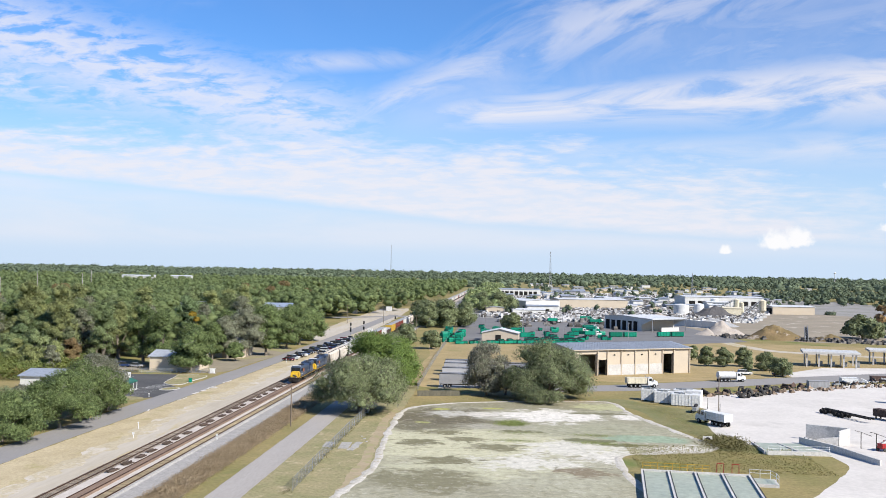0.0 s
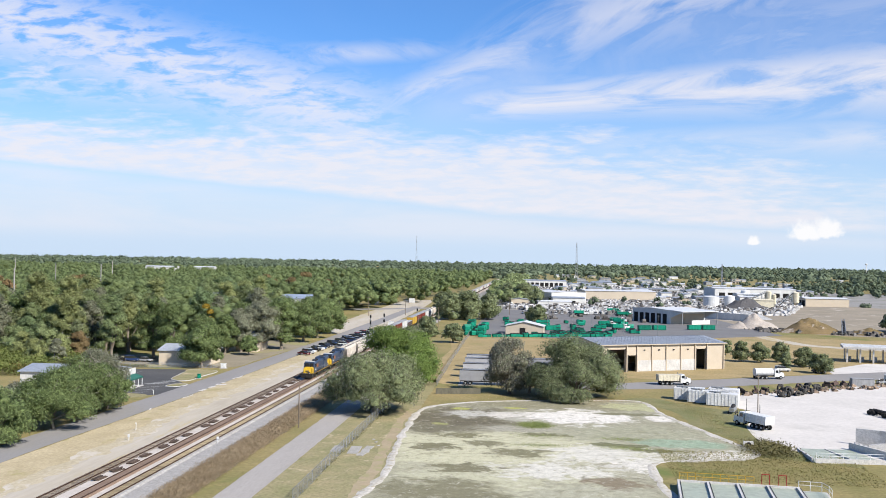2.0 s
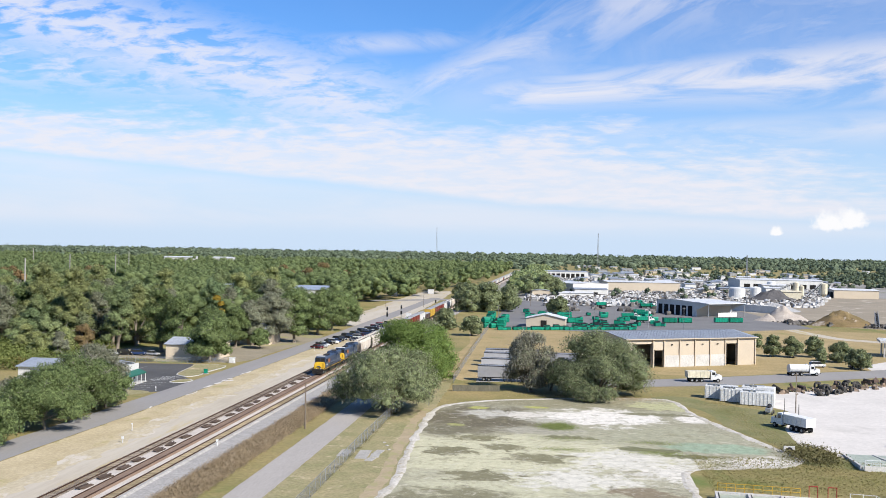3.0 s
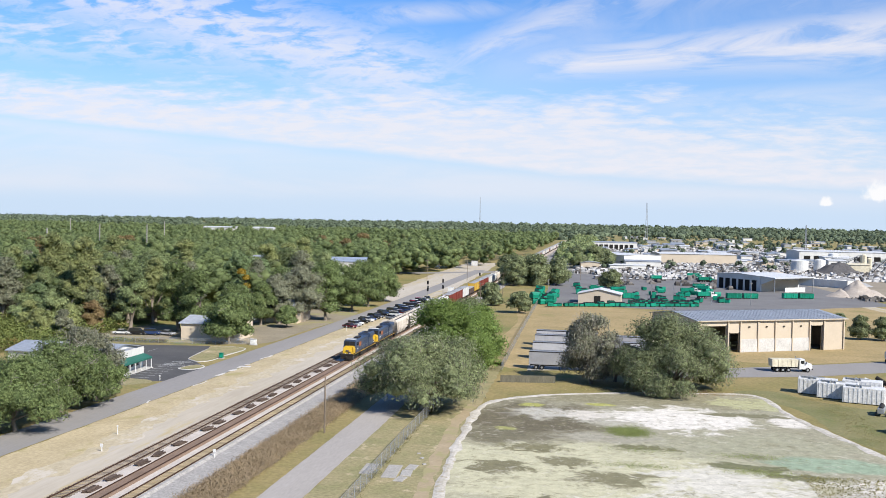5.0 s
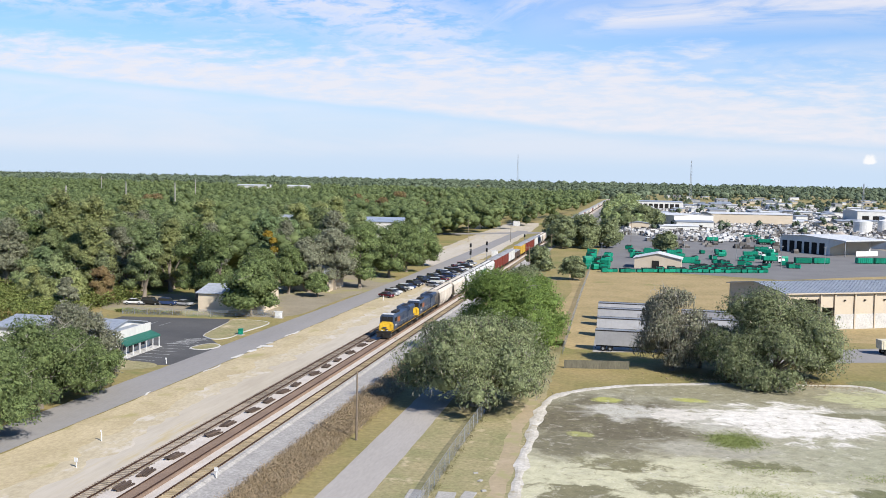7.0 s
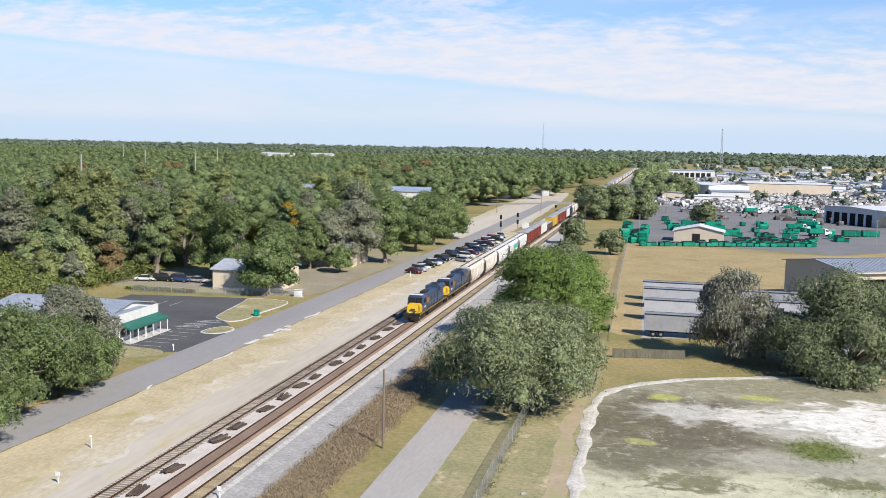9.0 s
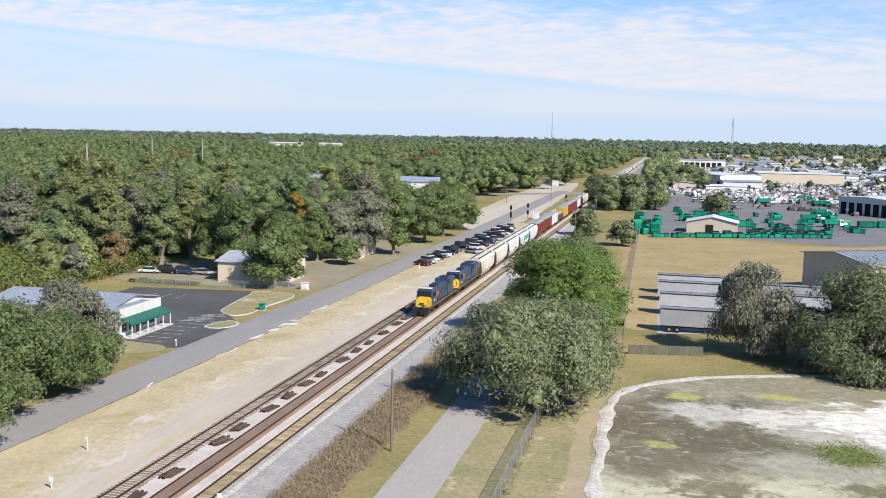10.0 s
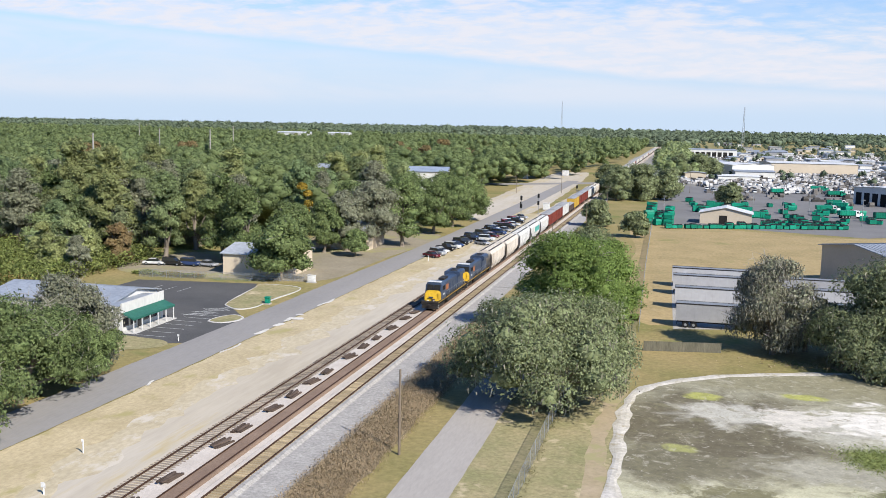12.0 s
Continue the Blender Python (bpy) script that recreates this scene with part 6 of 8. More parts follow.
hall("store", pose(-430, 1150, 0, 0, 0, 10), 26, 20, 17, "white_wall", "white_roof", "far white hall rising over the woods", rise=1.0)

# ---- depot ----
hall("hut", pose(19.8, 369.5, 0, 0, 0, 86), 11.0, 17.0, 3.8, "tan_wall", "white_roof", "cream metal hut in the bin depot", rise=1.9, ends=((8.0, 10.6, 3.0, "dark"),))
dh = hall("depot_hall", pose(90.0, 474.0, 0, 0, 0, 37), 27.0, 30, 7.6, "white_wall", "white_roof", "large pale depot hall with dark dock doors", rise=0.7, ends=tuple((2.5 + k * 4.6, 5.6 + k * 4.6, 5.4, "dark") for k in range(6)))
bm = bmesh.new()
v = box(bm, 13.5, -5.2, 7.5, 28.0, 9.4, 0.35)
for q in v:
    q.co.z -= 0.05 * (-0.5 - q.co.y)
part("canopy_roof", bm, "white_roof", dh)
for x in (0.2, 26.8):
    bm = bmesh.new()
    v = [bm.verts.new((x + o, y, z)) for o in (-0.1, 0.1) for y, z in ((-0.1, 3.4), (-0.1, 7.3), (-9.5, 6.9))]
    for f in ((0, 1, 2), (5, 4, 3), (0, 3, 4, 1), (1, 4, 5, 2), (2, 5, 3, 0)):
        bm.faces.new([v[i] for i in f])
    bmesh.ops.recalc_face_normals(bm, faces=bm.faces)
    part("wing_wall", bm, "white_wall", dh)
    bm = bmesh.new()
    rod(bm, (x, -9.2, 0), (x, -9.2, 7.1), 0.2, n=8)
    part("canopy_post", bm, "steel_grey", dh)
bm = bmesh.new()
box(bm, 16.0, -7.5, 0.02, 14.0, 0.3, 2.3)
part("low_wall", bm, "white_wall", dh)
bm = bmesh.new()
box(bm, 13.5, -0.06, 0.02, 25.0, 0.1, 5.4)
part("cream_wall", bm, "tan_block", dh, "cream wall under the canopy")


def dumpster(m, s=1.0):
    t = thing("dumpster", m, "green steel waste container on the depot yard", "waste container", "green containers")
    bm = bmesh.new()
    pr = [(-1.0, 0.25), (-1.0, 1.5), (0.75, 1.75), (1.0, 1.2), (0.85, 0.25)]
    profile(bm, [(x * s, z * s) for x, z in pr], -1.1 * s, 1.1 * s)
    bmesh.ops.recalc_face_normals(bm, faces=bm.faces)
    part("bin", bm, "green_paint", t)
    bm = bmesh.new()
    for y in (-0.55, 0.55):
        v = box(bm, -0.1 * s, y * s, 1.6 * s, 1.7 * s, 1.0 * s, 0.07)
        for q in v:
            q.co.z += q.co.x * 0.13
    part("lid", bm, "black", t)
    bm = bmesh.new()
    for y in (-1.15, 1.15):
        box(bm, 0, y * s, 1.0 * s, 1.4 * s, 0.12, 0.16)
    part("lift_pocket", bm, "green_paint", t)
    bm = bmesh.new()
    for y in (-0.8, 0.8):
        box(bm, 0, y * s, 0, 1.6 * s, 0.14, 0.27 * s)
    part("skid", bm, "steel_dark", t)
    return t


def roll_off(m):
    t = thing("roll_off_container", m, "long green steel roll-off container", "waste container", "long containers")
    bm = bmesh.new()
    box(bm, 0, 0, 0.25, 6.6, 2.4, 2.2, bevel=0.05)
    b = part("body", bm, "green_paint", t)
    for k in range(8):
        for y in (-1.24, 1.24):
            bm = bmesh.new()
            box(bm, -2.9 + k * 0.83, y, 0.3, 0.12, 0.1, 2.1)
            part("rib", bm, "green_paint", b)
    bm = bmesh.new()
    for y in (-0.7, 0.7):
        box(bm, 0, y, 0, 6.4, 0.16, 0.28)
    part("skid", bm, "steel_dark", t)
    bm = bmesh.new()
    box(bm, 0, 0, 2.452, 6.2, 2.0, 0.02)
    part("load", bm, "dark", t)
    return t


rng = random.Random(3)
d0 = dumpster(pose(-7.4, 348.4, 0, 0, 0, 195))
for row in range(6):
    n = (30, 30, 30, 30, 28, 24)[row]
    for k in range(n):
        f = k / 29
        if row > 0 and rng.random() < 0.3:
            continue
        x, y = -7.4 + 57 * f + rng.uniform(-0.3, 0.3), 348.4 + 22 * f + row * 3.2 + rng.uniform(-0.4, 0.4)
        if row == 0 and k == 0 or (row > 0 and x < (12, 24, 22, 26, 30)[row - 1]):
            continue
        copy_thing(d0, pose(x, y, 0, 0, 0, 110 + rng.uniform(-8, 8) * (1 + 3 * (row > 0))) @ Matrix.Scale(rng.uniform(0.72, 1.0) if row == 0 else rng.uniform(0.8, 1.25), 4))
for k in range(30):
    x, y, a, s = -14 + (k % 3) * 3.2 + rng.uniform(-0.3, 0.3), 357 + (k // 3) * 4.6, rng.uniform(0, 360), rng.uniform(1.0, 1.4)
    for n in range(1 + (k % 3 != 1)):
        copy_thing(d0, pose(x, y, 1.66 * s * n, 0, 0, a) @ Matrix.Scale(s, 4))
for k in range(60):
    copy_thing(d0, pose(rng.uniform(-2, 66), rng.uniform(392, 470), 0, 0, 0, rng.uniform(0, 360)) @ Matrix.Scale(rng.uniform(0.9, 1.3), 4))
r0 = roll_off(pose(70.5, 421, 0, 0, 0, 14))
for x, y, a in ((78, 423.5, 14), (96.5, 432, 14), (104, 434.5, 14), (8.6, 400.7, 10), (16.7, 401.2, 10), (24.3, 401.9, 12), (4, 418.7, 8), (12.2, 419.7, 8), (20.1, 420.8, 8), (9.7, 439.8, 8), (19.6, 440.6, 8)):
    copy_thing(r0, pose(x, y, 0, 0, 0, a))


# ---- vehicles ----
def side_shape(bm, pts, x0, x1):
    """An outline in y, z drawn out along x."""
    profile(bm, pts, x0, x1)
    for v in bm.verts:
        v.co = Vector((v.co.y, v.co.x, v.co.z))
    bmesh.ops.recalc_face_normals(bm, faces=bm.faces)


PAINTS = {k: surface(k + "_car_paint", c, tuple(x * 0.85 for x in c), rough=0.25, grit=1.0, bump=0, spec=0.6) for k, c in
          dict(white=(0.75, 0.75, 0.74), black=(0.02, 0.02, 0.022), silver=(0.42, 0.43, 0.45), red=(0.45, 0.02, 0.02), blue=(0.03, 0.06, 0.16), grey=(0.10, 0.10, 0.11), maroon=(0.14, 0.012, 0.02)).items()}
CARS = {}


def car(m, paint, kind="sedan"):
    if (paint, kind) in CARS:
        return copy_thing(CARS[paint, kind], m)
    t = thing("parked_car", m, paint + {"sedan": " sedan parked on the grass by the road", "suv": " sport utility vehicle parked by the road", "pickup": " pickup truck parked by the road"}[kind], "car", "parked cars")
    hh = {"sedan": 1.42, "suv": 1.75, "pickup": 1.8}[kind]
    belt = hh * 0.62
    bm = bmesh.new()
    low = [(-2.3, 0.35), (-2.35, belt * 0.75), (-2.2, belt * 0.95), (-1.0, belt), (2.2, belt), (2.35, belt * 0.85), (2.3, 0.35)]
    if kind == "pickup":
        low = [(-2.7, 0.45), (-2.75, belt * 0.85), (-2.6, belt), (2.7, belt), (2.75, 0.45)]
    side_shape(bm, low, -0.9, 0.9)
    bmesh.ops.bevel(bm, geom=bm.edges[:], offset=0.07, segments=2, affect="EDGES")
    b = part("body", bm, PAINTS[paint], t)
    roof = {"sedan": [(-1.15, belt - 0.03), (-0.45, hh), (0.85, hh), (1.75, belt - 0.03)], "suv": [(-1.2, belt - 0.03), (-0.55, hh), (2.0, hh), (2.25, belt - 0.03)], "pickup": [(-1.2, belt - 0.03), (-0.55, hh), (0.75, hh), (0.9, belt - 0.03)]}[kind]
    bm = bmesh.new()
    side_shape(bm, roof, -0.78, 0.78)
    g = part("glasshouse", bm, "glass", t)
    bm = bmesh.new()
    ys = [p[0] for p in roof]
    box(bm, 0, (ys[1] + ys[2]) / 2, hh - 0.03, 1.5, ys[2] - ys[1] + 0.1, 0.07, bevel=0.02)
    part("roof", bm, PAINTS[paint], g)
    if kind == "pickup":
        bm = bmesh.new()
        box(bm, 0, 1.85, belt + 0.004, 1.5, 1.5, 0.02)
        part("cargo_bed", bm, "dark", b)
    for y in (-1.45, 1.45):
        for x in (-0.82, 0.82):
            bm = bmesh.new()
            rod(bm, (x - 0.11, y, 0.34), (x + 0.11, y, 0.34), 0.34, n=14)
            w = part("wheel", bm, "black", t)
            bm = bmesh.new()
            rod(bm, (x - 0.12, y, 0.34), (x + 0.12, y, 0.34), 0.19, n=10)
            part("rim", bm, "steel_grey", w)
    for x in (-0.65, 0.65):
        bm = bmesh.new()
        box(bm, x, low[0][0] - 0.02, belt * 0.66, 0.35, 0.06, 0.14)
        part("headlight", bm, "white_paint", b)
        bm = bmesh.new()
        box(bm, x, low[-1][0] + 0.04, belt * 0.7, 0.3, 0.06, 0.16)
        part("tail_light", bm, "red_paint", b)
    CARS[paint, kind] = t
    return t


cols = ["maroon", "silver", "white", "black", "white", "blue", "black", "grey", "black", "blue", "black", "grey", "silver", "black", "blue", "white", "black", "red", "red", "white", "white", "red", "white", "silver"]
for k, c in enumerate(cols):
    car(pose(-61.8 + 0.19 * k + rng.uniform(-0.5, 0.5), 253.0 + k * 4.5, 0.012, 0, 0, 62 + rng.uniform(-6, 6)), c, ("sedan", "suv", "sedan", "pickup", "suv")[k % 5])
for k, c in enumerate(["silver", "white", "maroon", "blue", "silver", "black", "white", "black"]):
    car(pose(-55.4 + rng.uniform(-0.5, 0.5), 282 + k * 8.6, 0.012, 0, 0, 70 + rng.uniform(-12, 12)), c, ("sedan", "suv")[k % 2])
for k, (x, y, c, kd) in enumerate([(-103.5, 219.5, "silver", "sedan"), (-107.5, 219, "blue", "suv"), (-111.5, 218.5, "black", "suv"), (-115.5, 217.5, "white", "sedan"), (-99.5, 235, "white", "pickup"), (94.7, 246.3, "white", "suv"), (105.9, 245.7, "black", "sedan")]):
    car(pose(x, y, 0.012, 0, 0, 80 + k * 7 if x < 0 else 100), c, kd)
for k in range(46):
    car(pose(8 + (k % 16) * 5.0 + rng.uniform(-1, 1), 540 + (k // 16) * 24 + (k % 16) * 1.6, 0.03, 0, 0, 5 + rng.uniform(-8, 8)), rng.choice(["white", "white", "silver", "black", "grey"]), rng.choice(["sedan", "suv", "pickup"]))


def dump_truck(m, bed, label, name="dump_truck", cab="white_paint", tank=False):
    """A three-axle lorry, nose towards +x, 9 m long."""
    t = thing(name, m, label, "truck")
    bm = bmesh.new()
    for y in (-0.5, 0.5):
        box(bm, 4.4, y, 0.85, 8.4, 0.18, 0.3)
    part("chassis", bm, "steel_dark", t)
    bm = bmesh.new()
    side_shape(bm, [(6.0, 0.7), (6.0, 2.75), (6.3, 2.95), (7.2, 2.95), (7.45, 2.1), (8.75, 1.95), (8.95, 1.6), (8.95, 0.7)], -1.15, 1.15)
    bmesh.ops.transform(bm, matrix=Matrix.Rotation(radians(-90), 4, "Z"), verts=bm.verts)
    bmesh.ops.recalc_face_normals(bm, faces=bm.faces)
    c = part("cab", bm, cab, t)
    bm = bmesh.new()
    v = box(bm, 7.36, 0, 2.12, 0.06, 1.9, 0.72)
    for q in v:
        q.co.x -= (q.co.z - 2.1) * 0.26 - 0.02
    part("windshield", bm, "glass", c)
    for y in (-1.16, 1.16):
        bm = bmesh.new()
        box(bm, 6.7, y, 1.95, 0.8, 0.05, 0.7)
        part("side_window", bm, "glass", c)
        bm = bmesh.new()
        box(bm, 7.5, y * 1.2, 1.9, 0.12, 0.25, 0.5)
        part("mirror", bm, "steel_dark", c)
    bm = bmesh.new()
    if tank:
        rod(bm, (0.2, 0, 2.05), (5.7, 0, 2.05), 1.15, n=18)
    else:
        bmx = [(-0.2, 1.2), (-0.3, 2.9), (5.7, 2.9), (5.5, 1.2)]
        side_shape(bm, bmx, -1.22, 1.22)
        bmesh.ops.transform(bm, matrix=Matrix.Rotation(radians(-90), 4, "Z"), verts=bm.verts)
        bmesh.ops.recalc_face_normals(bm, faces=bm.faces)
    b = part("tank" if tank else "dump_body", bm, bed, t)
    for k in range(4 if tank else 6):
        for y in (0,) if tank else (-1.25, 1.25):
            bm = bmesh.new()
            if tank:
                rod(bm, (0.8 + k * 1.4, 0, 2.05), (0.88 + k * 1.4, 0, 2.05), 1.18, n=18)
            else:
                box(bm, 0.2 + k * 1.0, y, 1.25, 0.14, 0.08, 1.6)
            part("rib", bm, bed, b)
    for x in (0.9, 2.2, 3.5, 7.9):
        for y in (-1.0, 1.0):
            bm = bmesh.new()
            rod(bm, (x, y - 0.22, 0.52), (x, y + 0.22, 0.52), 0.52, n=14)
            w = part("wheel", bm, "black", t)
            bm = bmesh.new()
            rod(bm, (x, y - 0.24, 0.52), (x, y + 0.24, 0.52), 0.26, n=10)
            part("rim", bm, "steel_grey", w)
    bm = bmesh.new()
    rod(bm, (5.85, 0.9, 1.2), (5.85, 0.9, 3.4), 0.09, n=8)
    part("exhaust_stack", bm, "steel_grey", t)
    bm = bmesh.new()
    box(bm, 9.0, 0, 0.55, 0.15, 2.3, 0.35)
    part("bumper", bm, "steel_dark", t)
    return t


M["cream_paint"] = surface("cream_paint", (0.72, 0.66, 0.50), (0.62, 0.56, 0.42), rough=0.5, grit=1.5, bump=0.05)
dump_truck(pose(50.6, 202.0, 0.03, 0, 0, 12), "cream_paint", "white lorry with a cream dump body on the works road")
dump_truck(pose(80.8, 223.0, 0.03, 0, 0, 14), "white_paint", "white tank lorry on the works road", "tank_truck", tank=True)
dump_truck(pose(64.2, 132.4, 0.02, 0, 0, 121), "white_paint", "white dump lorry standing at the yard edge")
for x, y, a in ((49, 438.8, 8), (54.2, 415.3, 20), (63.4, 579.5, 0), (40.2, 542.7, 10), (63.4, 458.4, 160), (66.6, 539.9, 12), (57.5, 473.4, 5)):
    dump_truck(pose(x, y, 0.03, 0, 0, a), "green_paint", "green refuse lorry parked in the depot", "refuse_truck", "white_paint" if x < 60 else "green_paint")


# ---- along the railway ----
def tie_bundle(m, seed):
    g = random.Random(seed)
    t = thing("tie_bundle", m, "bundle of old dark ties lying between the tracks", "railway ties", "tie bundles")
    for k in range(7):
        bm = bmesh.new()
        box(bm, g.uniform(-0.1, 0.1) + (k % 4 - 1.5) * 0.27, g.uniform(-0.35, 0.35), 0.18 * (k // 4), 0.23, 2.5, 0.17, g.uniform(-7, 7), 0.02)
        part("old_tie", bm, "tie_dark", t)
    return t


bundles = [tie_bundle(pose(-46.65, 68.5, 0.05, 0, 0, -4), 1), tie_bundle(pose(-46.65, 74.2, 0.05, 0, 0, -8), 2), tie_bundle(pose(-46.6, 80, 0.05, 0, 0, -2), 3)]
for k in range(52):
    copy_thing(bundles[k % 3], pose(-46.65 + rng.uniform(-0.12, 0.12), 85.8 + k * 6.6 + rng.uniform(-1.8, 1.8), 0.05, 0, 0, rng.uniform(-11, 5)))


def utility_pole(x, y, h, label, arm=0.0, r=0.13, material="pole"):
    t = thing("utility_pole", pose(x, y, 0), label, "pole")
    bm = bmesh.new()
    rod(bm, (0, 0, -0.2), (0, 0, h), r, r * 0.7, 10)
    part("post", bm, material, t)
    if arm:
        bm = bmesh.new()
        box(bm, 0, 0, h - 0.5, arm, 0.1, 0.12)
        part("crossarm", bm, material, t)
        for s in (-0.42, 0, 0.42):
            bm = bmesh.new()
            rod(bm, (s * arm, 0, h - 0.38), (s * arm, 0, h - 0.2), 0.05, n=6)
            part("insulator", bm, "steel_grey", t)
    return t


utility_pole(-28.9, 116.6, 8.6, "bare weathered wooden pole by the ditch", 0, 0.14)
utility_pole(67.5, 157.3, 8.6, "tall grey lamp pole in the white yard", 0.9, 0.12)
utility_pole(62.4, 145.0, 4.8, "thin dark steel pole by the lorry", 0, 0.07, "steel_dark")
utility_pole(65.5, 146.4, 3.4, "short dark steel pole in the yard", 0, 0.09, "steel_dark")
for x, y in ((22.2, 402.9), (34.4, 418.1), (44.5, 424.2), (-9.2, 367.4), (57, 384), (72.7, 385.4), (23.7, 519.9), (48.4, 554.5)):
    utility_pole(x, y, 9.5, "grey lamp pole in the depot yard", 1.2, 0.12, "steel_grey")
for k in range(5):
    utility_pole(-32 + k * 0.5, 250 + k * 75, 10, "wooden line pole along the railway", 2.2)
for x, y, h in ((-337, 705, 26.5), (-260.2, 521.1, 26.0), (-281.5, 504, 26.0), (-230.9, 367.6, 25.5), (-491, 826.3, 26.5), (-615, 790, 26.5)):
    utility_pole(x, y, h, "tall pale transmission pole over the woods", 0, 0.42, "concrete")
for k in range(9):
    utility_pole(-160 + k * 20, 435 + k * 11.5, 11, "wooden line pole along the cross road", 2.2)


def marker(x, y, h, label, head=0.0):
    t = thing("marker_post", pose(x, y, 0), label, "marker")
    bm = bmesh.new()
    rod(bm, (0, 0, -0.1), (0, 0, h), 0.07, n=8)
    part("post", bm, "white_paint", t)
    if head:
        bm = bmesh.new()
        box(bm, 0, -0.08, h - head * 0.5, head, 0.05, head, bevel=0.015)
        part("plate", bm, "white_paint", t)


marker(-58.1, 107.8, 1.3, "short white and yellow marker post in the grass", 0.25)
marker(-55.1, 97.8, 0.9, "white square marker plate beside the track", 0.45)
marker(-38.9, 98.3, 1.0, "white square marker plate beside the track", 0.45)
marker(-60.5, 246, 1.4, "white marker post by the parked cars")
marker(-73.4, 153.2, 0.9, "dark and white mailbox post at the kerb", 0.3)


def signal(x, y, h, heads, label):
    t = thing("railway_signal", pose(x, y, 0), label, "signal")
    bm = bmesh.new()
    rod(bm, (0, 0, 0), (0, 0, h), 0.1, n=8)
    part("mast", bm, "steel_grey", t)
    bm = bmesh.new()
    box(bm, 0, 0, 0, 0.9, 0.9, 0.3)
    part("base", bm, "concrete", t)
    for z in heads:
        bm = bmesh.new()
        box(bm, 0, -0.18, z, 0.75, 0.12, 1.5, bevel=0.05)
        hd = part("signal_head", bm, "black", t)
        for q in (0.3, 0.75, 1.2):
            bm = bmesh.new()
            rod(bm, (0, -0.24, z + q), (0, -0.44, z + q), 0.14, n=10)
            part("lamp_hood", bm, "black", hd)


signal(-58.2, 364, 7.8, (3.2, 6.0), "two-headed black railway signal mast")
signal(-54.2, 378, 7.8, (3.4, 6.0), "two-headed black railway signal mast")
signal(-59.4, 371, 5.2, (3.4,), "single-headed black railway signal mast")
signal(-50.2, 470, 6.0, (4.0,), "single-headed black railway signal mast")


def gate_box(x, y, sx, sy, h, material, label, name="relay_cabinet"):
    t = thing(name, pose(x, y, 0), label, "cabinet")
    bm = bmesh.new()
    box(bm, 0, 0, 0.15, sx, sy, h - 0.15, bevel=0.04)
    part("body", bm, material, t)
    bm = bmesh.new()
    box(bm, 0, 0, 0, sx + 0.4, sy + 0.4, 0.16)
    part("base", bm, "concrete", t)
    bm = bmesh.new()
    box(bm, 0, -sy / 2 - 0.02, 0.3, sx * 0.7, 0.05, h - 0.6)
    part("door", bm, material, t)
    bm = bmesh.new()
    box(bm, 0, 0, h - 0.002, sx + 0.2, sy + 0.2, 0.08)
    part("lid", bm, material, t)


gate_box(-54, 398, 2.4, 1.8, 2.6, "white_paint", "white relay cabinet near the crossing")
gate_box(-74.6, 208, 1.6, 0.5, 1.5, "white_paint", "white sign cabinet by the road")
gate_box(-73.4, 184.2, 0.8, 0.8, 1.2, "green_paint", "small green utility cabinet on the grass", "utility_cabinet")
gate_box(-96.5, 606.2, 4, 3, 3.4, "white_paint", "white equipment cabinet beyond the crossing")
gate_box(-77.8, 656.3, 4, 3, 3.4, "white_paint", "white equipment cabinet beyond the crossing")


def chain_fence(name, pts, h, label, step=3.0, panel="mesh_wire", post="steel_grey"):
    t = thing(name, pose(0, 0, 0), label, "fence", "", "structure")
    for (x0, y0), (x1, y1) in zip(pts, pts[1:]):
        a, b = Vector((x0, y0, 0)), Vector((x1, y1, 0))
        n = max(1, round((b - a).length / step))
        for k in range(n):
            p, q = a.lerp(b, k / n), a.lerp(b, (k + 1) / n)
            bm = bmesh.new()
            rod(bm, p, p + Vector((0, 0, h)), 0.035, n=6)
            part("fence_post", bm, post, t)
            bm = bmesh.new()
            rod(bm, p + Vector((0, 0, h - 0.05)), q + Vector((0, 0, h - 0.05)), 0.02, n=5)
            part("top_rail", bm, post, t)
            bm = bmesh.new()
            u = Vector((0, 0, h - 0.08))
            w = (q - p).cross(Vector((0, 0, 1))).normalized() * 0.006
            vs = [bm.verts.new(c + o) for o in (w, -w) for c in (p, q, q + u, p + u)]
            for f in ((0, 1, 2, 3), (7, 6, 5, 4), (0, 4, 5, 1), (1, 5, 6, 2), (2, 6, 7, 3), (3, 7, 4, 0)):
                bm.faces.new([vs[i] for i in f])
            part("mesh_panel", bm, panel, t)


chain_fence("chain_link_fence", [(-15.4, 60), (-15.7, 90), (-15.9, 110), (-15.8, 141), (-15.4, 166)], 2.0, "grey chain-link fence beside the lane")
chain_fence("chain_link_fence", [(-8.9, 183), (-10.8, 258), (-13.2, 384)], 1.8, "weathered fence along the straw field", 4.0)
chain_fence("chain_link_fence", [(-110, 202.5), (-84, 206), (-75.5, 209.5)], 1.6, "low fence behind the parking lot", 3.0)
chain_fence("slat_fence", [(-7.6, 170), (3.4, 172.2)], 1.5, "dark weathered gate fence behind the pond", 2.0, "old_board", "old_board")


def slab(x, y, sx, sy, rz, h=0.14):
    bm = bmesh.new()
    box(bm, 0, 0, 0, sx, sy, h, 0, 0.03)
    ob = part("concrete_slab", bm, "concrete")
    ob.matrix_basis = pose(x, y, 0, 0, 0, rz)
    tagged(ob, "cracked pale concrete slab lying in the grass", "slab", "slabs")


